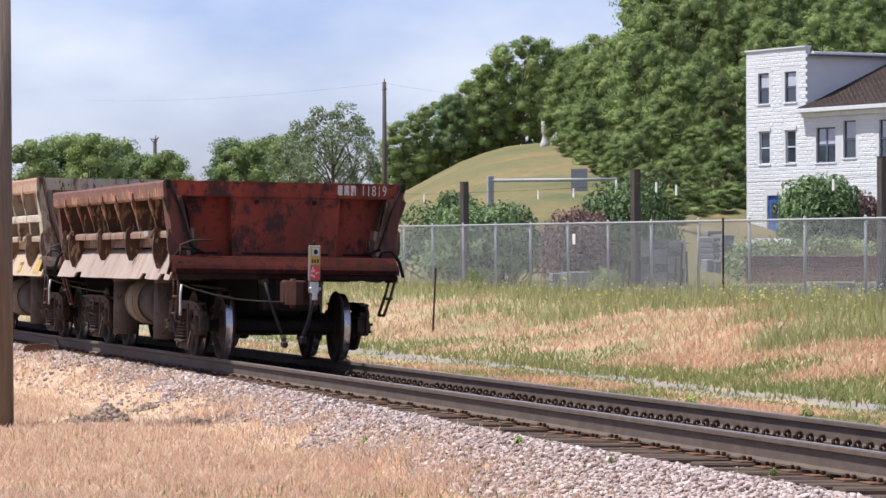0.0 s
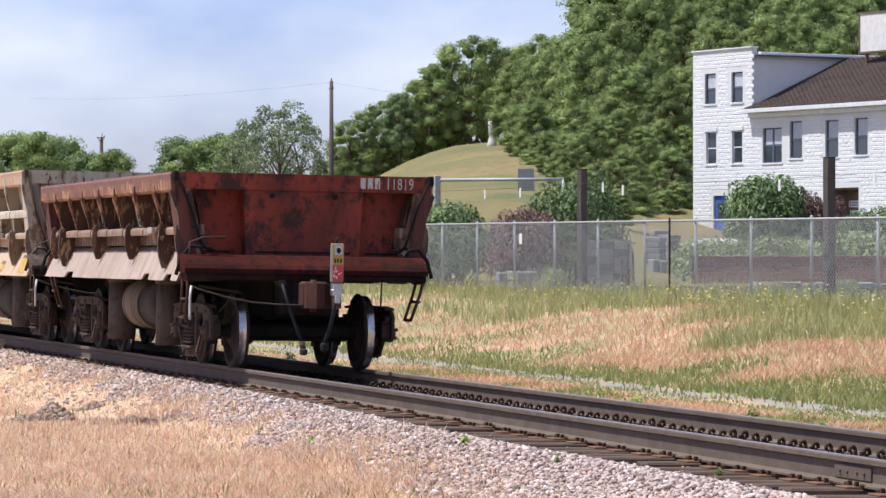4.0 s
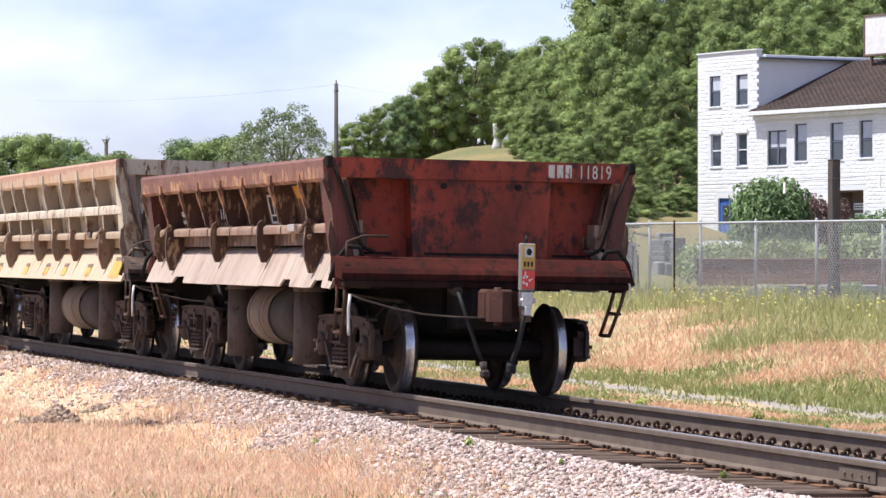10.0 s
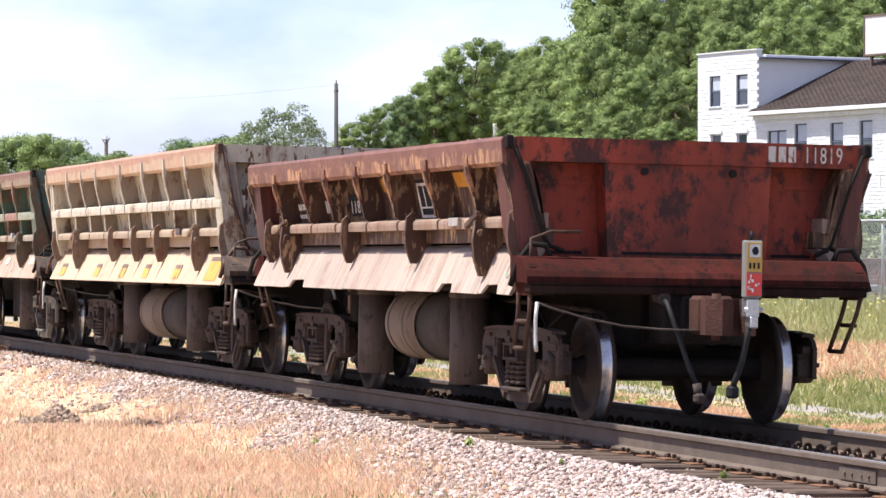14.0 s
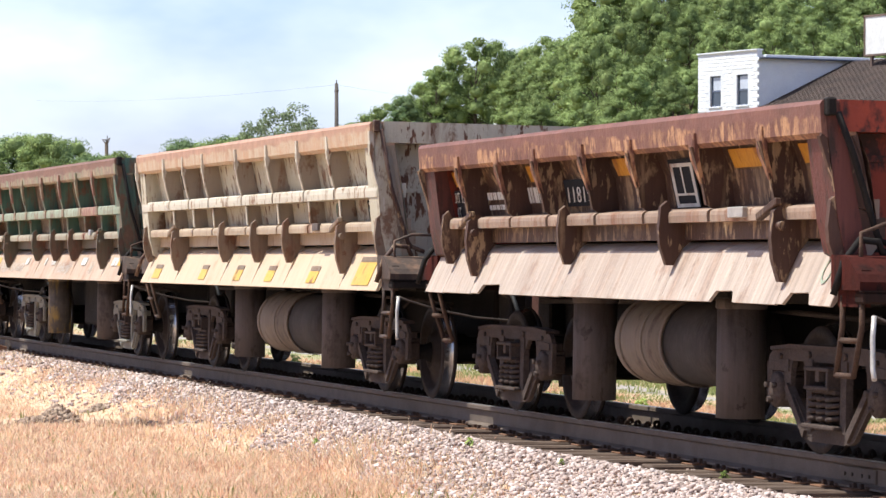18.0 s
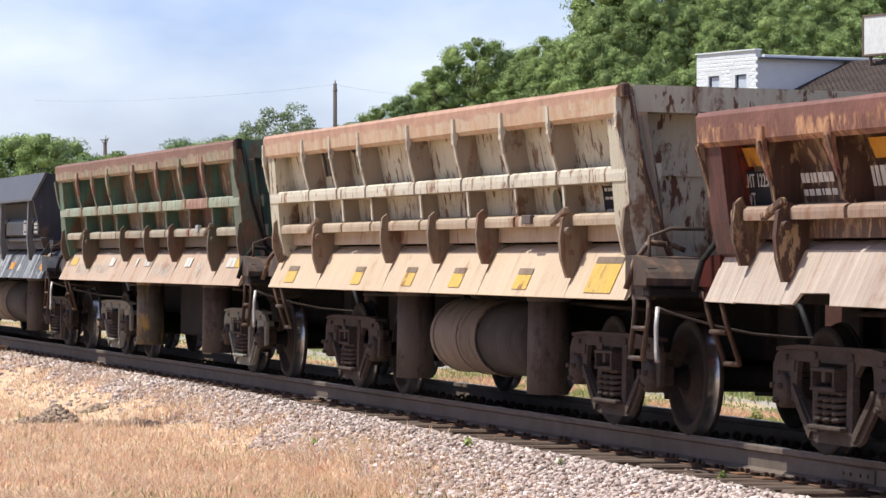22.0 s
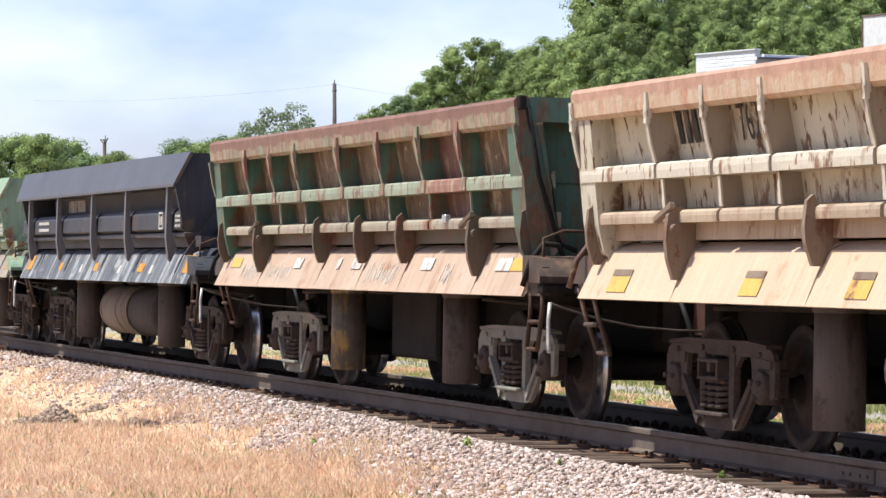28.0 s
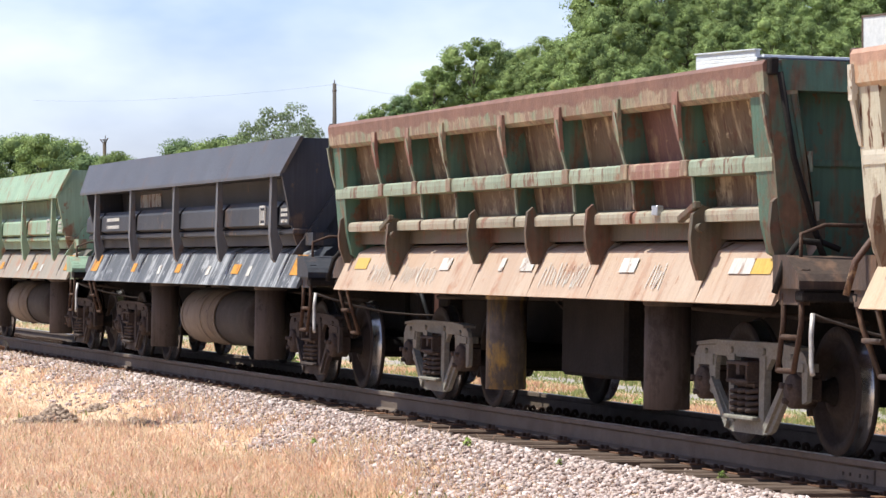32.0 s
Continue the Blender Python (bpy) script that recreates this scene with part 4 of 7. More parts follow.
def make_red():
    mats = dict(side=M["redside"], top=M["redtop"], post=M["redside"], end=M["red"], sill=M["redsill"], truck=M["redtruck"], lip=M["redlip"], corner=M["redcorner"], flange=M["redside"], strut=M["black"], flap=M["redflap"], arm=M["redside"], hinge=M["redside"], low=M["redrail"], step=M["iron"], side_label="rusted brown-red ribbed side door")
    posts = [0, .128, .252, .358, .486, .605, .75, .887, 1]
    arms = [.06, .15, .41, .66, .90, 1.0]
    car, c, h, fx = dump_car("side_dump_car", "rusty red ribbed side dump car at the train's tail", -1.26, 7.84, 2.22, (-.28, 6.52), mats, posts, arms, (.15, .90), (-1.44, 1.73), tank=(-.51, 1.5), tank_z=.68, mid=False, kind="notch")
    for i in (0, 2, 4, 6, 7):
        x0, x1 = fx(posts[i]) + .15, fx(posts[i + 1]) - .42
        z1, z0 = 1.985, 1.865
        part("yellow_panel", Build().slab((x0, skin_y(z1, 2.22) - .012, z1), (x1, skin_y(z1, 2.22) - .012, z1), (x1, skin_y(z0, 2.22) - .012, z0), (x0, skin_y(z0, 2.22) - .012, z0), (0, -.003, 0)), M["orange"], car, "faded yellow reflective panel")
    x0 = fx(posts[5]) + .30
    fr = Build()
    y_at = lambda z: float(np.interp(z, (1.6, 1.95), (skin_y(1.6, 2.22), skin_y(1.95, 2.22)))) - .03
    for a, b, z0, z1 in ((0, .05, 1.62, 1.92), (.40, .45, 1.62, 1.92), (.05, .40, 1.895, 1.92), (.05, .40, 1.62, 1.645), (.05, .40, 1.70, 1.715), (.2, .225, 1.715, 1.895)):
        fr.slab((x0 + a, y_at(z1), z1), (x0 + b, y_at(z1), z1), (x0 + b, y_at(z0), z0), (x0 + a, y_at(z0), z0), (0, -.003, 0))
    part("placard_frame", fr, M["pale"], car, "white-lined black data placard")
    part("placard", Build().slab((x0 - .03, y_at(1.95) + .003, 1.95), (x0 + .47, y_at(1.95) + .003, 1.95), (x0 + .47, y_at(1.6) + .003, 1.6), (x0 - .03, y_at(1.6) + .003, 1.6), (0, -.002, 0)), M["ink"], car)
    xa, xb = fx(posts[0]) + .10, fx(posts[1]) - .30
    part("placard", Build().slab((xa, y_at(1.83) + .003, 1.83), (xb, y_at(1.83) + .003, 1.83), (xb, y_at(1.6) + .003, 1.6), (xa, y_at(1.6) + .003, 1.6), (0, -.002, 0)), M["ink"], car)
    for w, z, n in (("LD LMT 122500", 1.73, 0), ("LT WT", 1.61, .40)):
        lettering("lettering", w, .125, M["pale"], car, Matrix.Translation((xa + .03, y_at(z) - .008, z)) @ Matrix.Rotation(radians(98), 4, "X"), "white stencilled load figures", width=.70 - n)
    bars(car, "lettering", M["pale"], y_at, fx(posts[2]) + .12, fx(posts[3]) - .42, [(1.70, 1.82)], 3, "worn white stencilled mark")
    xc = fx(posts[3]) + .12
    part("placard", Build().slab((xc - .03, y_at(1.86) + .003, 1.86), (xc + .66, y_at(1.86) + .003, 1.86), (xc + .66, y_at(1.66) + .003, 1.66), (xc - .03, y_at(1.66) + .003, 1.66), (0, -.002, 0)), M["ink"], car)
    lettering("lettering", "11819", .17, M["pale"], car, Matrix.Translation((xc, y_at(1.69) - .008, 1.69)) @ Matrix.Rotation(radians(98), 4, "X"), "worn white stencilled figures", .8, width=.6)
    bars(car, "lettering", M["pale"], y_at, fx(posts[1]) + .12, fx(posts[2]) - .45, [(1.66, 1.70), (1.74, 1.80)], 5, "worn white stencilled mark")
    part("lamp_bracket", Build().box(fx(.80), fx(.83), -1.46, -1.42, 1.53, 1.60, .005), M["lightsteel"], car, "small bare steel bracket")
    ring = Build()
    for a in np.linspace(0, 2 * math.pi, 25)[:-1]:
        b2 = a + 2 * math.pi / 24
        def q(t, r):
            z = 1.20 + .085 * r * math.sin(t)
            return (h - .27 + .07 * r * math.cos(t), on_apron(z) - .006, z)
        ring.slab(q(a, 1), q(b2, 1), q(b2, .8), q(a, .8), (0, -.002, -.001))
    part("oval_mark", ring, M["greenrail"], car, "small green oval mark")
    # end lettering, tail marker
    for y0, y1, x in ((-1.14, -.80, h - .26), (-.55, .56, h - .015), (.80, 1.14, h - .26)):
        part("drain_slot", Build().box(x - .01, x + .004, y0, y1, 1.31, 1.335), M["black"], car, "narrow dark gap")
    for y in (.665, .75, .835):
        part("lettering_bar", Build().box(h + .011, h + .015, y, y + .062, 2.07, 2.195), M["pale"], car, "plain white bar of a painted mark")
    lettering("end_lettering", "11819", .185, M["pale"], car, Matrix.Translation((h + .014, .965, 2.068)) @ Matrix.Rotation(radians(90), 4, "Z") @ Matrix.Rotation(radians(90), 4, "X"), "worn white stencilled car number", width=.33)
    e = h + .10
    dev = thing("end_of_train_device", "end-of-train marker box with yellow and red reflectors, clamped on the coupler", "train marker", at=None)
    dx = e + .97
    body = part("housing", Build().box(dx - .03, dx + .07, -.085, .085, .99, 1.43, .012), M["slategrey"], dev, "grey-white plastic housing")
    part("antenna", Build().cyl((dx, 0, 1.43), (dx, 0, 1.50), .02, .014, n=10), M["hose"], dev)
    part("lamp", Build().box(dx + .068, dx + .078, -.05, .06, 1.30, 1.40, .003), M["chrome"], dev, "dark lamp window")
    part("lamp_lens", Build().cyl((dx + .076, .005, 1.35), (dx + .084, .005, 1.35), .032, n=16), M["hose"], dev)
    part("reflector", Build().box(dx + .069, dx + .074, -.078, .078, 1.19, 1.415, .002), M["yellow"], dev, "yellow reflective sticker")
    rd = part("reflector", Build().box(dx + .069, dx + .074, -.078, .078, 1.01, 1.18, .002), M["signalred"], dev, "red reflective sticker")
    rng = random.Random(8)
    bits = Build()
    for i in range(9):
        y, z = rng.uniform(-.07, .05), rng.uniform(1.02, 1.15)
        bits.box(dx + .0735, dx + .0755, y, y + rng.uniform(.012, .035), z, z + rng.uniform(.01, .03))
    part("white_pattern", bits, M["offwhite"], rd)
    for y in (-.055, -.015, .03):
        part("printed_mark", Build().box(dx + .0735, dx + .0755, y, y + .022, 1.215, 1.26), M["ink"], dev)
    part("clamp", Build().box(dx - .06, dx + .06, -.065, .065, .84, .99, .012).cyl((dx + .04, -.09, .9), (dx + .04, .10, .9), .022, n=8).box(dx - .03, dx + .09, -.04, .04, .76, .85, .01), M["chrome"], dev, "bright metal clamp")
    part("grip", Build().tube([(dx, .085, 1.12), (dx + .01, .12, 1.10), (dx + .01, .12, 1.0), (dx, .085, .98)], .008, 5), M["hose"], dev)
    part("gladhand_hose", Build().tube([(dx, -.01, .8), (dx + .0, -.03, .68), (dx - .02, -.07, .50), (dx - .05, -.12, .36), (dx - .08, -.13, .30)], .03, 8).box(dx - .14, dx - .03, -.18, -.08, .22, .32, .02), M["hose"], dev, "black hose with a coupling head")
    for ob in dev.children_recursive:
        if ob.parent == dev:
            ob.scale.y = .8
            ob.location.y += .13
    CARS.append((dev, c))


def make_white():
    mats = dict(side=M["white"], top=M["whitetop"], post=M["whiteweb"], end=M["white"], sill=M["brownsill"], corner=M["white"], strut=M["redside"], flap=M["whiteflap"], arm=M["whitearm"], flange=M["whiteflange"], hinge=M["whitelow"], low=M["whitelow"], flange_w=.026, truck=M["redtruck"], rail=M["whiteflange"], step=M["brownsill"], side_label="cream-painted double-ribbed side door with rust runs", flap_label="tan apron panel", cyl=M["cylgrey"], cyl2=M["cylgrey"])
    car, c, h, fx = dump_car("side_dump_car", "rust-streaked cream side dump car with tan apron", 9.47, 20.65, 2.49, (10.85, 18.72), mats, POSTS, ARMS, (.18, .875), (-1.76, 2.25), tank=(-.70, 2.0), gussets=False)
    for f, w in ((.075, .24), (.31, .2), (.47, .2), (.605, .2), (.77, .22), (.945, .36)):
        x = fx(f)
        z0, z1 = (1.02, 1.23) if w > .3 else (1.03, 1.14)
        patch(car, "reflective_sticker", M["yellow"], x - w, x + w * .7, z0, z1, "yellow reflective sticker", lean=.0)
        patch(car, "sticker_edge", M["whitearm"], x - w, x + w * .7, z1 + .005, z1 + .05)
    y_at = lambda z: skin_y(z) - .008
    for k in range(4):
        x = fx(.155) + .06 + .15 * k
        part("lettering_bar", Build().slab((x, skin_y(2.30) - .010, 2.30), (x + .09, skin_y(2.30) - .010, 2.30), (x + .09, skin_y(2.05) - .010, 2.05), (x, skin_y(2.05) - .010, 2.05), (0, -.002, 0)), M["wornink"], car, "plain dark bar of a worn painted mark")
    for f, w in ((.262, "7679"),):
        lettering("lettering", w, .36, M["wornink"], car, Matrix.Translation((fx(f) + .05, skin_y(2.04) - .010, 2.04)) @ Matrix.Rotation(radians(105), 4, "X"), "worn black stencilled mark", .86, width=.52)
    part("placard", Build().slab((fx(.90), y_at(1.80), 1.80), (fx(.90) + .5, y_at(1.80), 1.80), (fx(.90) + .5, y_at(1.6), 1.6), (fx(.90), y_at(1.6), 1.6), (0, -.003, 0)), M["ink"], car, "black data placard")
    bars(car, "lettering", M["pale"], lambda z: y_at(z) - .005, fx(.905), fx(.905) + .42, [(1.615, 1.63), (1.70, 1.72), (1.76, 1.785)], 9, "small white stencilled rows")
    ov = Build()
    for a in np.linspace(0, 2 * math.pi, 21)[:-1]:
        b2 = a + 2 * math.pi / 20
        def q(t, r):
            z = 1.70 + .10 * r * math.sin(t)
            return (fx(.80) + .1 * r * math.cos(t), y_at(z) - .004, z)
        ov.slab(q(a, 1), q(b2, 1), q(b2, .05), q(a, .05), (0, -.002, 0))
    part("oval_mark", ov, M["green"], car, "dark green oval mark")
    part("lamp_bracket", Build().box(fx(.77), fx(.79), -1.45, -1.41, 1.53, 1.60, .005), M["cylgrey"], car)


def make_green():
    mats = dict(side=M["greensheet"], top=M["greentop"], post=M["green"], end=M["green"], sill=M["brownsill"], corner=M["green"], strut=M["black"], flap=M["greenflap"], arm=M["greenarm"], flange=M["greenrail"], hinge=M["greenarm"], low=M["greenlow"], dagger=M["rustrail"], bays={6: (M["plumsheet"], M["rustrail"])}, flange_w=.017, truck=M["paletruck"], rail=M["greenrail"], step=M["iron"], side_label="flaking green double-ribbed side door", flap_label="bare pinkish apron panel", cyl2=M["cylyellow"])
    car, c, h, fx = dump_car("side_dump_car", "flaking green side dump car with rusted rim", 22.05, 33.35, 2.51, (23.47, 31.19), mats, POSTS, ARMS, (.18, .875), (-1.7, 2.3), tank=None)
    for f, w, mt, lab in ((.06, .22, "yellow", "yellow reflective sticker"), (.31, .15, "pale", "white reflective sticker"), (.455, .06, "pale", "white reflective sticker"), (.515, .17, "pale", "white reflective sticker"), (.73, .17, "pale", "white reflective sticker"), (.945, .38, "yellow", "half-yellow reflective sticker"), (.93, .2, "pale", "white reflective sticker")):
        patch(car, "reflective_sticker", M[mt], fx(f) - w, fx(f) + w, 1.17, 1.27, lab, off=.006 if mt == "yellow" else .010)
    rng = random.Random(12)
    sc = Build()
    for f0, f1 in ((.10, .165), (.20, .29), (.56, .655), (.78, .80)):
        x = fx(f0)
        while x < fx(f1):
            dx, z0, z1 = rng.uniform(-.05, .05), rng.uniform(1.03, 1.1), rng.uniform(1.16, 1.24)
            sc.slab((x, on_apron(z1) - .009, z1), (x + .013, on_apron(z1) - .009, z1), (x + .013 + dx, on_apron(z0) - .009, z0), (x + dx, on_apron(z0) - .009, z0), (0, -.002, -.001))
            x += rng.uniform(.03, .08)
    part("scrawl", sc, M["pale"], car, "white scrawled strokes", "stuff")
    for f in POSTS[1:-1]:
        part("rail_splice", Build().box(fx(f) - .07, fx(f) + .07, -1.488, -1.44, 1.815, 1.925, .006), M["greentop"], car, "rust-red splice plate")
    part("lamp_bracket", Build().box(fx(.79), fx(.80), -1.45, -1.40, 1.56, 1.63, .006), M["chrome"], car, "bright metal bracket")


def make_hopper(name, label, p0, p1, trucks, side, flap, top, post, seed):
    mats = dict(side=side, top=top, box=side, post=post, end=side, corner=side, strut=side, flap=flap, arm=side, hinge=side, step=M["iron"])
    posts = [.09, .29, .51, .706, .92]
    car, c, h, fx = dump_car(name, label, p0, p1, 2.47, trucks, mats, posts, [], (), (-3.02, 2.73), tank=(-1.27, 2.3), kind="hopper", slits=[.11, .30, .52, .715, .925])
    y_at = lambda z: -1.453
    rng = random.Random(seed)
    for f, w in ((.04, .22), (.265, .12), (.49, .14), (.745, .18), (.975, .22)):
        patch(car, "reflective_sticker", M["orange"], fx(f) - w, fx(f) + w, 1.10, 1.30 if w > .2 else 1.2, "orange reflective sticker")
    for f in (.40, .63, .80):
        patch(car, "reflective_sticker", M["pale"], fx(f) - .08, fx(f) + .08, 1.08, 1.18, "white reflective sticker")
    bars(car, "lettering", M["pale"], y_at, fx(.13), fx(.20), [(1.63, 1.67), (1.72, 1.76)], seed + 1, "small white stencilled rows")
    bars(car, "lettering", M["pale"], y_at, fx(.935), fx(.958), [(1.62, 1.65), (1.68, 1.71), (1.73, 1.76)], seed + 2, "small white stencilled rows")
    bars(car, "lettering", M["pale"], lambda z: -1.07, fx(.15), fx(.26), [(1.9, 2.06)], seed + 3, "worn white stencilled mark")
    fr = Build()
    x0 = fx(.855)
    for a, b, z0, z1 in ((0, .02, 1.6, 1.8), (.24, .26, 1.6, 1.8), (0, .26, 1.78, 1.8), (0, .26, 1.6, 1.62), (.06, .10, 1.65, 1.75), (.15, .2, 1.65, 1.75)):
        fr.box(x0 + a, x0 + b, -1.458, -1.448, z0, z1)
    part("placard_frame", fr, M["pale"], car, "white-lined data placard")


make_red()
make_white()
make_green()
make_hopper("side_dump_car", "black side dump car with sloped chute boards", 34.85, 46.85, (35.70, 45.46), M["dark"], M["darkflap"], M["darktop"], M["darkpost"], 20)
make_hopper("side_dump_car", "pale green side dump car with sloped chute boards", 48.2, 60.2, (49.2, 58.8), M["mint"], M["mintflap"], M["mint"], M["mint"], 40)

# ---- scatter: stones, grass, leaves ----


def quick(name, co, tri, mat):
    """A mesh out of numpy arrays of corners and triangles."""
    me = bpy.data.meshes.new(name)
    co, tri = np.asarray(co, np.float32).reshape(-1, 3), np.asarray(tri, np.int32).reshape(-1, 3)
    me.vertices.add(len(co))
    me.vertices.foreach_set("co", co.ravel())
    me.loops.add(tri.size)
    me.loops.foreach_set("vertex_index", tri.ravel())
    me.polygons.add(len(tri))
    me.polygons.foreach_set("loop_start", np.arange(0, tri.size, 3, dtype=np.int32))
    me.update(calc_edges=True)
    me.materials.append(mat)
    return me


def island(name, colours, rough=.9, through_light=0.0):
    """A colour for each loose piece out of an even run of colours."""
    m, t, b = start(name, rough)
    geo, ramp = t.nodes.new("ShaderNodeNewGeometry"), t.nodes.new("ShaderNodeValToRGB")
    e = ramp.color_ramp.elements
    e[0].color, e[1].color = (*colours[0], 1), (*colours[-1], 1)
    for i, c in enumerate(colours[1:-1], 1):
        e.new(i / (len(colours) - 1)).color = (*c, 1)
    wire(t, geo, "Random Per Island", ramp, "Fac")
    wire(t, ramp, "Color", b, "Base Color")
    if through_light:
        tr = t.nodes.new("ShaderNodeBsdfTranslucent")
        wire(t, ramp, "Color", tr, "Color")
        ms = node(t, "ShaderNodeMixShader", Fac=through_light)
        wire(t, b, "BSDF", ms, 1)
        wire(t, tr, "BSDF", ms, 2)
        wire(t, ms, "Shader", t.nodes["Material Output"], "Surface")
    return m


M["ballast"] = island("crushed_stone", [(.738, .621, .574), (.135, .095, .080), (.405, .304, .262), (.540, .414, .365), (.252, .182, .156), (.630, .507, .455), (.180, .127, .107), (.468, .368, .324), (.360, .249, .201), (.576, .473, .430)], .85)
# stones between the rails, coloured dark for the shade beneath the cars
M["shadestone"] = island("shade_darkened_stone", [(.10, .083, .072), (.045, .037, .032), (.15, .125, .11), (.07, .058, .05), (.12, .10, .088)], .8)
M["straw"] = island("dry_straw", [(.27, .15, .105), (.88, .72, .50), (0.732, 0.527, 0.35), (0.653, 0.405, 0.28), (0.772, 0.588, 0.42), (0.594, 0.324, 0.24), (0.693, 0.446, 0.31), (0.792, 0.648, 0.46), (0.534, 0.426, 0.24), (0.396, 0.223, 0.16)], .8, .4)
M["meadow"] = island("dry_meadow", [(.65, .40, .25), (.54, .29, .20), (.74, .51, .30), (.58, .345, .21), (.61, .375, .25), (.78, .58, .36)], .8, .4)
M["turf"] = island("green_grass", [(.185, .23, .065), (.28, .305, .105), (.23, .265, .08), (.35, .33, .14), (.145, .185, .05), (.46, .38, .195)], .8, .42)
M["weeds"] = island("tall_weeds", [(.27, .31, .11), (.38, .385, .165), (.50, .44, .235), (.24, .285, .09), (.45, .39, .205), (.34, .365, .135)], .8, .42)
M["lawnblade"] = island("lawn_blade", [(.125, .145, .04), (.185, .175, .055), (.105, .13, .035), (.22, .18, .065)], .85, .3)
M["flower"] = island("yellow_flowers", [(.70, .60, .10), (.75, .68, .25), (.62, .60, .35)], .8, .2)

CUBE = np.array([(x, y, z) for x in (-.66, .66) for y in (-.66, .66) for z in (-.66, .66)])
CUBEF = np.array([(0, 1, 3), (0, 3, 2), (4, 6, 7), (4, 7, 5), (0, 4, 5), (0, 5, 1), (2, 3, 7), (2, 7, 6), (0, 2, 6), (0, 6, 4), (1, 5, 7), (1, 7, 3)])


def stones(name, x, y, z, size, rng, mat, label):
    n = len(x)
    v = CUBE[None] * rng.uniform(.55, 1.3, (n, 8, 1)) * rng.uniform(.6, 1.15, (n, 1, 3)) * size[:, None, None]
    a = rng.uniform(0, 6.3, n)
    c, s = np.cos(a)[:, None], np.sin(a)[:, None]
    tip = rng.uniform(-.6, .6, (n, 1))
    v = np.stack([v[..., 0] + v[..., 2] * tip, v[..., 1], v[..., 2] - v[..., 0] * tip], 2)
    v = np.stack([v[..., 0] * c - v[..., 1] * s, v[..., 0] * s + v[..., 1] * c, v[..., 2] * .8], 2) + np.stack([x, y, z], 1)[:, None]
    f = CUBEF[None] + (np.arange(n) * 8)[:, None, None]
    tagged(new(name, quick(name, v, f, mat)), label, "gravel", kind="stuff")


def make_ballast():
    rng = np.random.default_rng(5)
    # near shoulder, then the cribs and the far shoulder, thinning with distance
    n = 74000
    x = -1 / rng.uniform(1 / 78, 1 / 15.5, n)
    y = rng.uniform(6.9, 8.62, n)
    edge = np.clip(6.95 + .034 * (-x - 27), 6.9, 7.65) + .12 * np.sin(x * 1.3) + .1 * np.sin(x * 3.1 + 1)
    keep = (y > edge) | (rng.random(n) < .12)
    x, y = x[keep], y[keep]
    size = (.010 + .022 * rng.random(len(x)) ** 1.5) * np.where(x < -40, 1.35, 1)
    stones("ballast", x, y, ground_z(x, y) + rng.uniform(-.012, .02, len(x)) + .022 * ease(7.95, 8.1, y) - .03 * ease(8.25 - .3 * ease(-38, -26, x), 8.45 - .3 * ease(-38, -26, x), y), size, rng, M["ballast"], "pinkish grey crushed stone ballast beside the rails")
    n = 12000
    x = -1 / rng.uniform(1 / 70, 1 / 15.5, n)
    y = rng.uniform(8.7, 12.35, n)
    keep = (y > 10.25) | (rng.random(n) < .5)
    x, y = x[keep], y[keep]
    size = rng.uniform(.018, .034, len(x))
    for k, mat, lab in ((y > 10.25, M["ballast"], "grey crushed stone ballast behind the rails"), (y <= 10.25, M["shadestone"], "crushed stone between the rails, darkened for the shade under the cars")):
        stones("ballast", x[k], y[k], ground_z(x[k], y[k]) + rng.uniform(-.02, .012, k.sum()), size[k], rng, mat, lab)


make_ballast()


def blades(name, x, y, height, rng, mat, label, width=.006, lean=.45, category="grass"):
    n = len(x)
    z = ground_z(x, y) - .01
    a, b = rng.uniform(0, 6.3, n), rng.uniform(0, 6.3, n)
    w = width * rng.uniform(.6, 1.5, n)
    k = height * lean * rng.random(n)
    base = np.stack([x, y, z], 1)
    side = np.stack([np.cos(a) * w, np.sin(a) * w, 0 * w], 1)
    midp = base + np.stack([np.cos(b) * k * .35, np.sin(b) * k * .35, height * .55], 1)
    tip = base + np.stack([np.cos(b) * k, np.sin(b) * k, height], 1)
    v = np.stack([base - side, base + side, midp + side * .8, midp - side * .8, tip], 1)
    f = np.array([(0, 1, 2), (0, 2, 3), (3, 2, 4)])[None] + (np.arange(n) * 5)[:, None, None]
    tagged(new(name, quick(name, v, f, mat)), label, category, kind="stuff")


def field(rng, n, u0, u1, px0=-80, px1=1680):
    """Places strewn over the ground ahead, thinner with distance."""
    u = 1 / rng.uniform(1 / u1, 1 / u0, n)
    r = (rng.uniform(px0, px1, n) - MID) / F * u
    return -u * CA + r * SA, u * SA + r * CA


def lumps(x, y, s, k):
    return np.sin(x * s + k) * np.sin(y * s * 1.3 + 2 * k) + .6 * np.sin(x * s * 2.3 - y * s * 1.7 + k) + .4 * np.sin((x + y) * s * 4.1 + k)


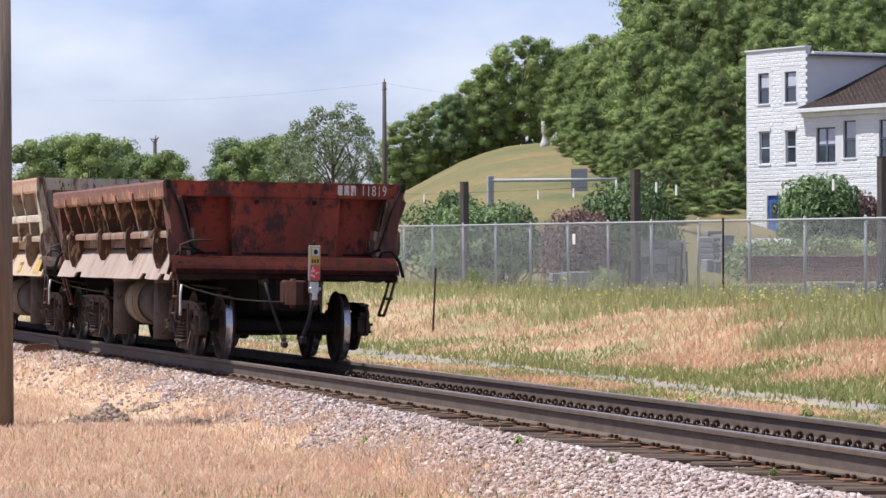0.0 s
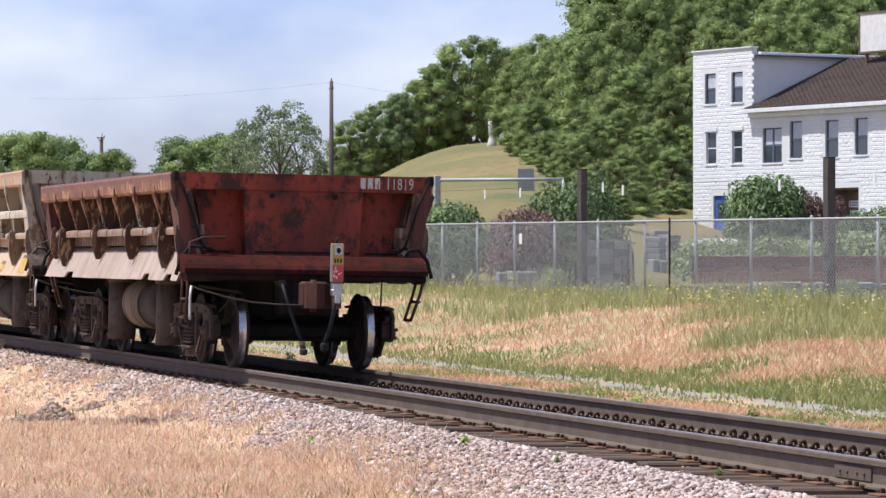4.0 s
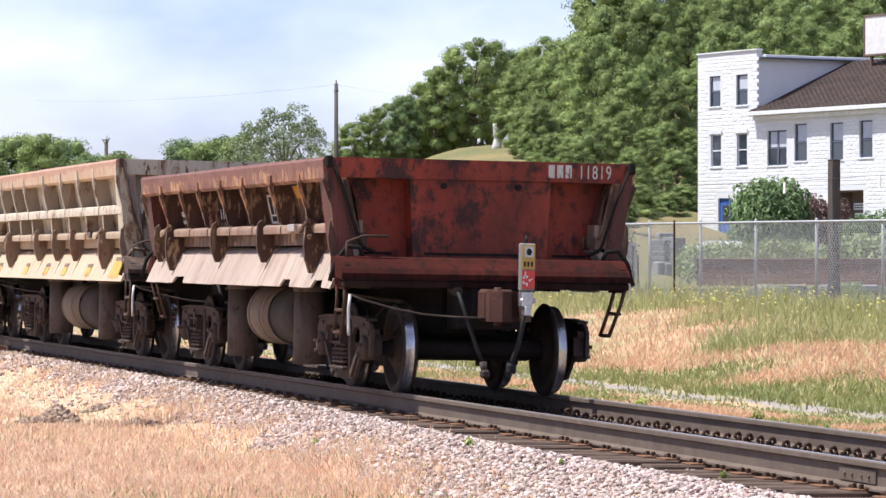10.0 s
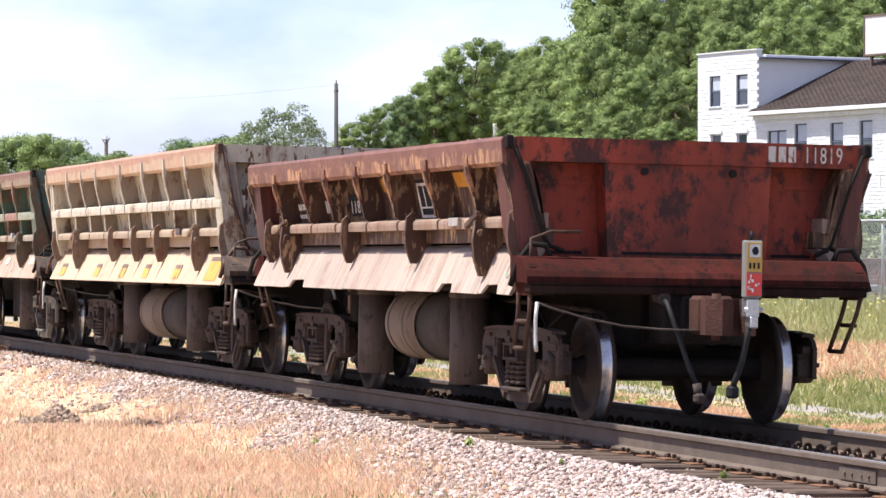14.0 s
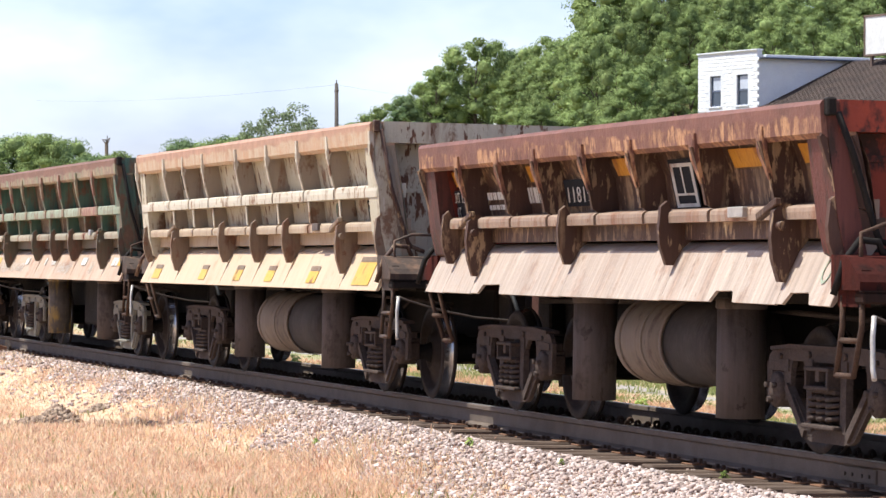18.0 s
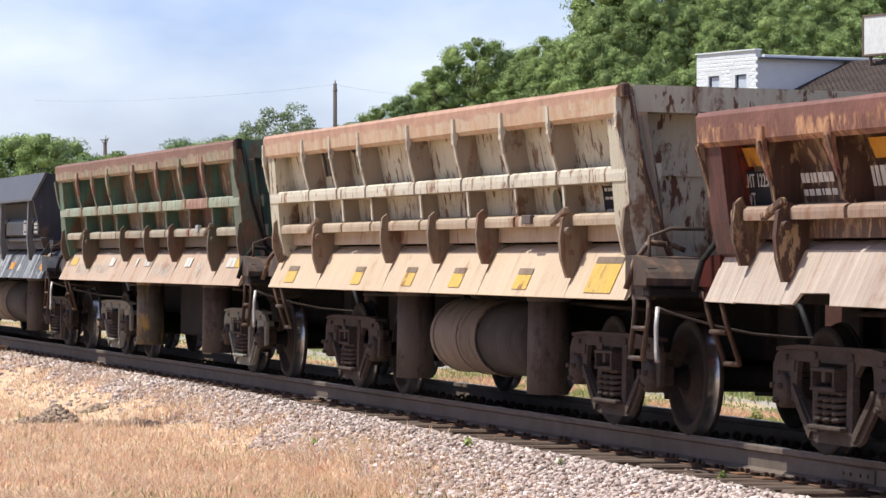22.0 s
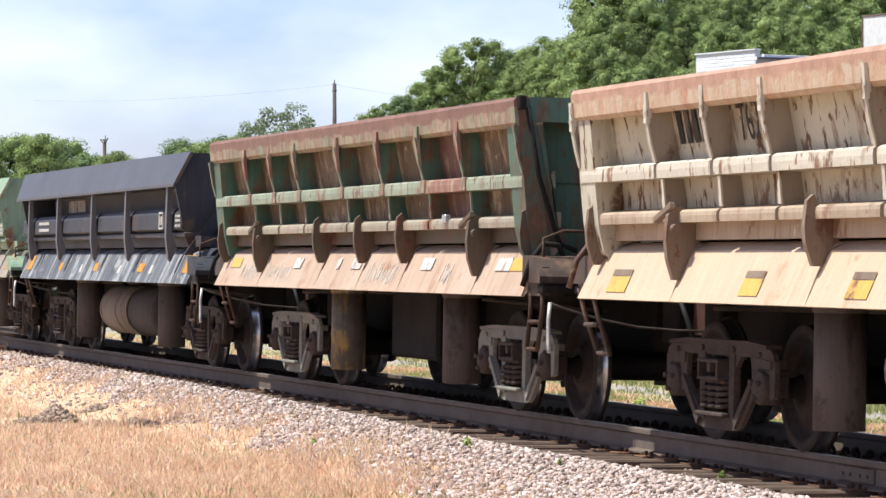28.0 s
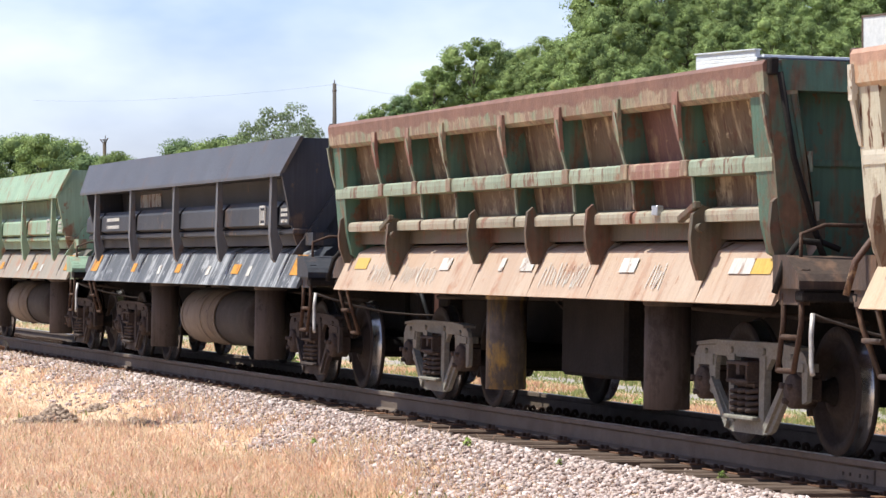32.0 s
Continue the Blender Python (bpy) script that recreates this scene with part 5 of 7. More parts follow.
def make_grass():
    rng = np.random.default_rng(11)
    x, y = field(rng, 165000, 21, 75, -120, 960)
    edge = np.clip(7.22 + .037 * (-x - 27), 7.1, 8.05) + .06 * np.sin(x * 1.3) + .06 * np.sin(x * 3.1 + 1) + rng.normal(0, .2, len(x)) + .8 * (rng.random(len(x)) < .07) * rng.random(len(x))
    bare = (lumps(x, y, .55, 1.0) > 1.2) & (rng.random(len(x)) < .4)
    cx, cy = spot(90, 41.5)
    thin = np.clip(1.3 - np.hypot((x - cx) / 5.5, (y - cy) / .62), 0, 1)
    bare |= rng.random(len(x)) < .15 * thin
    mx, my = spot(98, 37.2)
    bare |= (np.hypot((x - mx) * .6, y - my) < .75) & (rng.random(len(x)) < .93)
    k = (y < edge) & (y > 1.0) & ~bare
    x, y, thin = x[k], y[k], thin[k]
    hh = .055 + .035 * np.clip(lumps(x, y, .8, 2.0), -1, 1.5) + rng.uniform(0, .075, len(x))
    blades("dry_grass", x, y, np.clip(hh, .035, .26) * (.8 - .4 * thin), rng, M["straw"], "short dry straw-coloured grass in the foreground", .005, 1.1)
    x, y = field(rng, 16000, 21, 60)
    near = ease(27.6, 25.4, -x * CA + y * SA) * .8
    k = (y < 7.0) & ((lumps(x, y, .4, 3.3) > .5) & (rng.random(len(x)) < .4) | (rng.random(len(x)) < near))
    blades("green_grass", x[k], y[k], rng.uniform(.04, .12, k.sum()), rng, M["turf"], "sparse green shoots among dry grass", .006, .6)
    # far side of the track
    x, y = field(rng, 150000, 33, 125)
    lum, lum2 = lumps(x, y, .35, 4.0), lumps(x, y, .9, 5.0)
    path = np.abs(y - 15.45 - .05 * np.sin(x * .2)) < .2 + .13 * lum2
    ok = (y > 11.7) & (y < 24.2) & ~(path & (rng.random(len(x)) < .94))
    zone = y + 1.3 * lum + .35 * lum2 + rng.normal(0, .25, len(x))
    dry = ok & (((zone > 17.7) & (zone < 21.0)) | ((y < 14.7) & (lum2 > -.1)))
    tall = ok & (zone >= 20.9)
    green = ok & ~dry & ~tall
    n = dry.sum()
    blades("dry_grass", x[dry], y[dry], np.where(y[dry] < 15, .10 - .055 * ease(13.8, 15.0, y[dry]), .14) * rng.uniform(.5, 1.3, n), rng, M["meadow"], "tall dry pinkish meadow grass on the bank", .009, 1.3)
    n = green.sum()
    blades("green_grass", x[green], y[green], np.where(y[green] < 15.2, .085 - .045 * ease(13.8, 15.0, y[green]), .115) * rng.uniform(.4, 1.3, n), rng, M["turf"], "green grass strip along the gravel path", .009, 1.2)
    n = tall.sum()
    blades("tall_weeds", x[tall], y[tall], rng.uniform(.12, .36, n) * (1 + .3 * np.clip(lum2[tall], -1, 1)), rng, M["weeds"], "tall green and yellow weeds along the fence", .010, .9, "weeds")
    x, y = field(rng, 34000, 52, 130, 300)
    k = (y > 22.0) & (y < 25.4) & (lumps(x, y, .5, 8.0) > -.9)
    x, y = x[k], y[k]
    hh = rng.uniform(.22, .52, len(x)) * (1 + .35 * np.clip(lumps(x, y, .45, 6.0), -1, 1.4)) * (.55 + .45 * ease(22.0, 23.2, y))
    blades("tall_weeds", x, y, hh, rng, M["weeds"], "high rank weeds growing through the fence", .009, .6, "weeds")
    x, y = field(rng, 5200, 55, 120)
    k = (y > 20.8) & (y < 24.0) & (lumps(x, y, .6, 7.0) > -.2)
    x, y = x[k], y[k]
    zz = ground_z(x, y) + rng.uniform(.2, .45, len(x))
    stones("wild_flowers", x, y, zz, rng.uniform(.012, .032, len(x)), rng, M["flower"], "small yellow wild flowers on tall weeds")
    # lawn and slope beyond the fence
    x, y = field(rng, 60000, 66, 360, 560, 1680)
    k = (y > 24.5) & (-x * CA + y * SA < 105)
    blades("lawn", x[k], y[k], rng.uniform(.03, .09, k.sum()), rng, M["lawnblade"], "mown lawn rising to the knoll", .022, .9)


make_grass()

# ---- foliage ----
M["leaf"] = foliage("leaf", (.138, .185, .063), (.220, .286, .099), (.308, .369, .138))
M["leafdark"] = foliage("dark_leaf", (.085, .13, .056), (.145, .205, .085), (.21, .275, .125))
M["leafpale"] = foliage("pale_leaf", (.11, .145, .072), (.18, .22, .118), (.26, .295, .175))
M["leafsoft"] = foliage("soft_pale_leaf", (.17, .225, .095), (.27, .325, .145), (.37, .41, .21))
M["leafred"] = foliage("purple_leaf", (.12, .07, .065), (.18, .10, .09), (.22, .17, .13))


def leaf_cloud(rng, lobes, per, size):
    """Leaf sprays round the lobes (centre, radii): small bent cards that face outward."""
    co, tri = [], []
    for c, r in lobes:
        n = per
        d = rng.normal(0, 1, (n, 3))
        d /= np.linalg.norm(d, axis=1)[:, None]
        d[:, 2] = np.where(d[:, 2] < -.35, -d[:, 2], d[:, 2])
        p = np.asarray(c) + d * np.asarray(r) * rng.uniform(.55, 1.16, (n, 1)) ** .8
        nrm = d + rng.normal(0, .5, (n, 3)) + np.array((0, 0, .25))
        nrm /= np.linalg.norm(nrm, axis=1)[:, None]
        t = np.cross(nrm, rng.normal(0, 1, (n, 3)))
        t /= np.linalg.norm(t, axis=1)[:, None]
        b = np.cross(nrm, t)
        s = size * rng.uniform(.5, 1.3, (n, 1))
        v = np.stack([p - t * s, p - b * s * .55 + nrm * s * .12, p + t * s, p + b * s * .55 + nrm * s * .12], 1)
        o = sum(len(k) for k in co)
        co.append(v.reshape(-1, 3))
        tri.append((np.array([(0, 1, 2), (0, 2, 3)])[None] + (o + np.arange(n) * 4)[:, None, None]).reshape(-1, 3))
    return np.concatenate(co), np.concatenate(tri)


def lobe_core(rng, lobes, fill=.62):
    """Jagged closed shells added inside the leaf clumps, one a lobe, to block light."""
    rings, n = (-.8, -.35, .15, .6, .9), 8
    co, tri = [], []
    for c, r in lobes:
        o = len(co)
        for h in rings:
            w = math.sqrt(1 - h * h)
            for i in range(n):
                a, q = 2 * math.pi * i / n + h, fill * rng.uniform(.78, 1.12)
                co.append((c[0] + r[0] * q * w * math.cos(a), c[1] + r[1] * q * w * math.sin(a), c[2] + r[2] * q * h))
        for k in range(len(rings) - 1):
            for i in range(n):
                p, q = o + k * n + i, o + k * n + (i + 1) % n
                tri += [(p, q, q + n), (p, q + n, p + n)]
        for i in range(1, n - 1):
            tri += [(o, o + i + 1, o + i), (o + 4 * n, o + 4 * n + i, o + 4 * n + i + 1)]
    return np.array(co), np.array(tri)


def tree_kind(seed, mat, height=10.0, radius=2.7, lobes=26, per=180, size=.105, open_crown=False, low=.22):
    """A tree: tapered trunk with limbs, and a crown of leaf sprays with gaps."""
    rng = np.random.default_rng(seed)
    lobes = int(lobes * (1 if open_crown else 1.2))
    tree = thing("tree", "broad leafy deciduous tree in full summer leaf", "tree", "trees on the hill")
    wood = Build()
    top = height * .62
    pts = [(0, 0, -.4), (.06, .02, height * .2), (-.05, .08, height * .4), (.08, -.04, top)]
    rad = [.30, .22, .17, .08]
    for i in range(3):
        wood.cyl(pts[i], pts[i + 1], rad[i] * height / 11, rad[i + 1] * height / 11, 8, False)
    ls = []
    for i in range(lobes):
        a = i * 2.4 + rng.uniform(-.4, .4)
        q = (i + .5) / lobes
        z = height * (low + (.93 - low) * q)
        prof = math.sin(math.pi * min(1, .16 + .80 * q)) ** .7
        rr = radius * prof * rng.uniform(.5, 1.08)
        c = np.array((rr * math.cos(a), rr * math.sin(a), z))
        s = radius * (rng.uniform(.19, .37) * .8 if open_crown else rng.uniform(.25, .47))
        ls.append((c, (s * rng.uniform(.75, 1.35), s * rng.uniform(.75, 1.35), s * rng.uniform(.55, .9))))
        if i % 2 == 0:
            o = Vector((0, 0, height * (.18 + .42 * q)))
            e = Vector(c) * .92
            mdl = o.lerp(e, .5) + Vector((0, 0, height * .03))
            wood.cyl(o, mdl, .08 * height / 11, .055 * height / 11, 6, False).cyl(mdl, e, .055 * height / 11, .015, 6, False)
    part("trunk", wood, M["bark"], tree)
    for k in range(5):
        co, tri = leaf_cloud(rng, ls[k::5], per if open_crown else int(per * 1.5), size)
        if not open_crown:
            ci, ti = lobe_core(rng, ls[k::5])
            co, tri = np.concatenate([co, ci]), np.concatenate([tri, ti + len(co)])
        part("crown", quick("crown", co, tri, mat), None, tree)
    tree["height"] = height
    return tree


def bush_kind(seed, mat, label, h=2.0, r=1.3, lobes=12, per=140, size=.12, name="bush"):
    rng = np.random.default_rng(seed)
    b = thing(name, label, "bush")
    st = Build()
    ls = []
    for i in range(lobes):
        a = i * 2.4
        q = (i + .5) / lobes
        rr = r * (1 - .55 * q) * rng.uniform(.3, .8)
        c = np.array((rr * math.cos(a), rr * math.sin(a), h * (.2 + .66 * q)))
        s = r * rng.uniform(.30, .48)
        ls.append((c, (s, s, s * .85)))
        st.cyl((.1 * math.cos(a), .1 * math.sin(a), -.1), tuple(c), .03, .01, 5, False)
    part("woody_base", st, M["bark"], b, kind="stuff")
    co, tri = leaf_cloud(rng, ls, per, size)
    part("leaves", quick("leaves", co, tri, mat), None, b)
    b["height"] = h
    return b


def plant(src, px, u, top, spread=1.0, turn=0.0, sink=0.0):
    """Sets a copy of a plant so that its top stands at the sight line top."""
    x, y = spot(px, u)
    g = float(ground_z(x, y)) - sink
    s = (lift_at(top, u) - g) / src["height"]
    m = pose(x, y, g, 0, 0, turn) @ Matrix.Diagonal((s * spread, s * spread, s, 1))
    return copy_thing(src, m)


def make_woods():
    A = tree_kind(1, M["leaf"], low=.12)
    B = tree_kind(2, M["leafdark"], lobes=30, radius=2.9)
    C = tree_kind(3, M["leaf"], height=11, radius=2.8, lobes=28, low=.08)
    D = tree_kind(4, M["leafpale"], lobes=46, per=160, radius=3.1, size=.10, open_crown=True, low=.3)
    E = tree_kind(6, M["leaf"], height=10, radius=3.0, lobes=34, low=.03)
    G = tree_kind(7, M["leaf"], height=10, radius=2.8, lobes=36, low=.02)
    rng = random.Random(3)
    # each tree: sight line, depth, top, spread, kind
    hedgerow = [(-40, 230, 240, .6, A), (5, 236, 238, .6, B), (35, 232, 231, .6, C), (68, 226, 228, .55, A), (92, 232, 246, .5, B), (118, 235, 238, .5, C), (145, 238, 262, .6, A), (172, 230, 268, .6, B),
        (200, 228, 260, .55, A), (214, 236, 268, .5, C), (322, 250, 240, .5, B), (345, 245, 246, .5, A), (372, 252, 240, .5, C), (398, 255, 236, .5, B), (425, 245, 226, .5, A), (500, 200, 180, .58, D),
        (535, 215, 208, .45, D), (455, 212, 205, .5, D), (625, 360, 212, .6, A)]
    knoll_wood = [(608, 372, 262, .8, G), (640, 372, 258, .8, G), (672, 376, 252, .8, E), (705, 378, 246, .8, G), (740, 380, 238, .8, E), (775, 384, 225, .7, G), (650, 362, 196, .55, C), (682, 366, 178, .55, A),
        (712, 362, 166, .5, B), (740, 368, 146, .5, C), (768, 366, 112, .5, A), (800, 368, 76, .45, C), (838, 366, 60, .45, A), (872, 372, 66, .45, C), (900, 380, 84, .5, B), (780, 385, 120, .6, E),
        (730, 385, 172, .6, E), (850, 388, 120, .6, E), (920, 330, 108, .55, G), (930, 352, 78, .5, C), (968, 346, 58, .5, A)]
    hill_wood = [(952, 318, 98, .5, E), (985, 300, 84, .5, G), (1018, 278, 66, .45, C), (1052, 268, 60, .45, G), (1088, 262, 80, .5, A), (1120, 252, 118, .55, G), (1155, 256, 92, .48, E), (1188, 248, 132, .52, G),
        (1218, 250, 116, .5, C), (1245, 260, 140, .55, E), (945, 292, 200, .6, G), (980, 270, 205, .6, E), (1022, 250, 190, .6, A), (1060, 240, 210, .62, E), (1100, 240, 196, .6, G), (1140, 236, 225, .65, G),
        (1178, 238, 215, .6, E), (1215, 238, 225, .6, G)]
    rows = hedgerow + knoll_wood + hill_wood
    for i in range(16):
        rows.append((1052 + i * 38, 348 + (i % 3) * 9, (10, -45, -20, -60, -30)[i % 5], .5, (G, E, A, C)[i % 4]))
        rows.append((1022 + i * 39, 318 + (i % 2) * 10, (52, 8, 34, -8)[i % 4] - (10 if i > 8 else 0), .5, (A, G, C, E)[i % 4]))
    for i in range(10):
        rows.append((1250 + i * 38, 284 + (i % 3) * 7, (64, 34, 58, 24)[i % 4], .52, (G, A, E, C)[i % 4]))
    for i in range(11):
        rows.append((1075 + i * 54, 405 + (i % 2) * 14, (-90, -130, -75)[i % 3], .55, (E, G, A)[i % 3]))
    for i in range(14):  # foot of the wood along the lawn
        px, foot = 925 + i * 27, 276 + 107 * float(ease(-1, 6.5, i))
        u = next((d for d in range(130, 340, 3) if 455.3 - (float(ground_z(*spot(px, d))) - EYE_Z) * F / d < foot), 300)
        rows.append((px, u, foot - (95, 120, 80)[i % 3], .62, (E, G)[i % 2]))
        rows.append((px + 13, u - 4, foot - (44, 58, 36)[i % 3], .95, (G, E)[i % 2]))
    for px, u, top, spread, k in rows:
        plant(k, px, u, top, spread * 1.62 * rng.uniform(.92, 1.08), rng.uniform(0, 360), .3)
    for k in (A, B, C, D, E, G):
        x, y = spot(1700 + 60 * rng.random(), 330 + 60 * rng.random())
        k.matrix_world = pose(x, y, float(ground_z(x, y)) - .3)
    # bushes
    b1 = bush_kind(20, M["leafdark"], "large rounded dark green garden shrub", 2.2, 1.6, 22, 260, .075)
    b2 = bush_kind(21, M["leafdark"], "dark green shrub behind the fence", 1.6, 1.4, 18, 260, .055)
    b3 = bush_kind(22, M["leafsoft"], "pale green leafy perennials in a bed", .8, 1.1, 16, 150, .06)
    b4 = bush_kind(23, M["leafred"], "purple-leaved shrub in the garden", 1.3, 1.0, 14, 130, .06)
    shrubs = [(b1, 1358, 142, 318, .74), (b1, 1322, 143, 342, .5), (b1, 1395, 143, 338, .6), (b1, 718, 115, 345, .5), (b2, 770, 110, 376, .9), (b2, 812, 112, 380, .8), (b2, 735, 112, 374, .8), (b2, 690, 118, 372, 1.0),
        (b4, 925, 105, 384, .6), (b4, 950, 108, 378, .6), (b4, 905, 106, 394, .6), (b4, 1452, 150, 352, .6), (b4, 1432, 150, 362, .5), (b4, 1475, 152, 360, .5), (b2, 1040, 112, 330, .55)]
    bedding = [(b2, 1000, 110, 345, .7), (b3, 1250, 116, 445, .9), (b3, 1290, 117, 444, .8), (b3, 1330, 117, 446, .8), (b3, 1372, 116, 440, .8), (b3, 1405, 117, 442, .8), (b3, 1425, 118, 446, .8), (b3, 1500, 118, 448, .8),
        (b3, 1540, 118, 432, .9), (b2, 1545, 128, 385, .7), (b2, 1520, 127, 392, .7), (b2, 1568, 128, 384, .8), (b3, 985, 82, 490, .6), (b3, 760, 88, 488, .7), (b3, 1505, 70, 508, .8)]
    for src, px, u, top, spread in shrubs + bedding:
        plant(src, px, u, top, spread, rng.uniform(0, 360), .1)
    for k in (b1, b2, b3, b4):
        x, y = spot(1640 + 40 * rng.random(), 130 + 20 * rng.random())
        k.matrix_world = pose(x, y, float(ground_z(x, y)) - .1)


make_woods()

# ---- fence, posts and wires ----
FENCE_Y = 23.6


def fence_x(px):
    """x along the fence line for a sight line px."""
    q = (px - MID) / F
    return -FENCE_Y * (CA - q * SA) / (q * CA + SA)


def fence_top(x):
    return 1.92 + (-x - 57) * .0045


def make_fence():
    fence = thing("chain_link_fence", "galvanised chain-link fence with round posts and a top rail", "fence")
    x0 = fence_x(1442)
    post = Build().cyl((0, 0, 0), (0, 0, 1.62), .03, n=10).lathe([(.034, 1.60), (.036, 1.63), (.02, 1.66), (0, 1.67)], (0, 0, 0), "z", 10).data("fence_post", M["galv"])
    xs = [x0 + 3.05 * k for k in range(-24, 8)]
    for x in xs:
        part("fence_post", post, None, fence).location = (x, FENCE_Y, fence_top(x) - 1.60)
    a, b = min(xs), max(xs)
    part("top_rail", Build().tube([(x, FENCE_Y - .03, fence_top(x)) for x in (a, a / 2 + b / 2, b)], .022, 8), M["galv"], fence)
    v, f = [], []
    step, hh, w = .075, 1.50, .0052

    def strand(p, q):
        o = len(v)
        dx, dz = q[0] - p[0], q[2] - p[2]
        l = math.hypot(dx, dz)
        nx, nz = -dz / l * w, dx / l * w
        v.extend([(p[0] + nx, p[1], p[2] + nz), (p[0] - nx, p[1], p[2] - nz), (q[0] - nx, q[1], q[2] - nz), (q[0] + nx, q[1], q[2] + nz)])
        f.extend([(o, o + 1, o + 2), (o, o + 2, o + 3)])
    x = a
    while x < b - hh:
        for s, y in ((1, FENCE_Y - .035), (-1, FENCE_Y - .041)):
            xa, xb = (x, x + hh * .8) if s > 0 else (x + hh * .8, x)
            strand((xa, y, fence_top(xa) - hh), (xb, y, fence_top(xb) - .01))
        x += step
    ob = new("wire_mesh", quick("wire_mesh", v, f, M["galv"]))
    ob.parent = fence
    tagged(ob, "diamond wire mesh", kind="stuff")
    # sign on the fence
    xs_, zz = fence_x(931), fence_top(fence_x(931))
    part("fence_sign", Build().box(xs_ - .11, xs_ + .11, FENCE_Y - .062, FENCE_Y - .05, zz - .48, zz - .24, .002), M["offwhite"], fence, "small white blank notice")


def make_posts():
    for i, (px, top) in enumerate(((1441, 284), (1009, 305), (710, 326), (1662, 260), (492, 340))):
        x = fence_x(px)
        y = FENCE_Y + .35
        u = -x * CA + y * SA
        z1, g = lift_at(top, u), float(ground_z(x, y))
        post = thing("wooden_post", "weathered square wooden post behind the fence", "post", "posts along the fence", pose(x, y, g - .1, 0, 0, 12 + 5 * i))
        part("shaft", Build().box(-.085, .085, -.085, .085, -.3, z1 - g + .1, .012), M["greywood"], post)
        part("cap_plate", Build().box(-.09, .09, -.09, .09, z1 - g + .1, z1 - g + .115, .003), M["iron"], post)
    cable = thing("tag_cable", "thin cable with small white tags strung along the posts", "cable")
    tags = [(646, 356), (846, 349), (908, 346), (1053, 336), (1088, 341), (1363, 331), (1530, 320)]
    line = []
    for px, py in [(492, 352)] + tags + [(1662, 312)]:
        x, y = fence_x(px), FENCE_Y + .25
        u = -x * CA + y * SA
        line.append((x, y, lift_at(py - 9, u)))
    part("wire", Build().tube(line, .004, 5), M["iron"], cable)
    for x, y, z in line[1:-1]:
        part("tag", Build().box(x - .055, x + .055, y - .008, y + .008, z - .22, z - .004, .003), M["offwhite"], cable, "white rectangular tag")


def make_stakes():
    for px, u, y0, y1 in ((1190, 70, 390, 530), (1113, 74, 436, 515), (1104, 75, 462, 520), (1127, 74, 450, 522), (1022, 78, 466, 520), (676, 72, 478, 572), (1118, 75, 480, 520)):
        x, y = spot(px, u)
        g = float(ground_z(x, y))
        st = thing("fence_stake", "thin dark steel stake standing in the weeds", "stake", "stakes in the weeds", pose(x, y, g - .1, random.Random(px).uniform(-3, 3), random.Random(px + 1).uniform(-3, 3)))
        part("bar", Build().prism([(-.02, -.015), (.02, -.015), (.02, -.008), (.005, -.005), (.005, .02), (-.005, .02), (-.005, -.005), (-.02, -.008)], "z", -.3, lift_at(y0, u) - g + .1), M["iron"], st)


def make_poles():
    # pole beside the camera, out on the grass
    u = 36.0
    x, y = spot(-95, u)
    g = float(ground_z(x, y))
    p = thing("utility_pole", "weathered brown wooden utility pole standing in dry grass", "utility pole", at=pose(x, y, g, 0, -.35))
    part("shaft", Build().cyl((0, 0, -.4), (0, 0, 4.9), .165, .145, 26), M["wood"], p)
    # pole behind the train
    u = 128
    x, y = spot(592, u)
    g, top = float(ground_z(x, y)), lift_at(148, u)
    p = thing("utility_pole", "tall bare dark wooden pole", "utility pole", at=pose(x, y, g))
    part("shaft", Build().cyl((0, 0, -.4), (0, 0, top - g), .105, .068, 14), M["greywood"], p)
    part("pin", Build().cyl((0, 0, top - g), (0, 0, top - g + .12), .02, n=8).box(-.25, .25, -.03, .03, top - g - .30, top - g - .24, .01), M["iron"], p)
    w = thing("overhead_wire", "thin sagging overhead wires", "wire")
    for dz, (pa, ua, ya), (pb, ub, yb) in ((0, (592, 128, 150), (60, 190, 178)), (.0, (592, 128, 150), (900, 190, 176))):
        a, b = (*spot(pa, ua), lift_at(ya, ua)), (*spot(pb, ub), lift_at(yb, ub))
        pts = [Vector(a).lerp(Vector(b), t) - Vector((0, 0, .25 * 4 * t * (1 - t))) for t in np.linspace(0, 1, 9)]
        part("wire", Build().tube(pts, .003, 4), M["hose"], w)
    # broken-topped snag among far trees
    u = 236
    x, y = spot(185, u)
    g, top = float(ground_z(x, y)), lift_at(238, u)
    p = thing("dead_tree", "bare broken-topped dead tree trunk among far trees", "tree", at=pose(x, y, g))
    b = Build().cyl((0, 0, -.4), (0, 0, top - g - .5), .19, .12, 8)
    for a in range(6):
        b.cyl((0, 0, top - g - .9 + .1 * a), (.32 * math.cos(a * 2.1), .32 * math.sin(a * 2.1), top - g - .1 - .12 * (a % 3)), .05, .02, 5)
    part("trunk", b, M["bark"], p)


make_fence()
make_posts()
make_stakes()
make_poles()

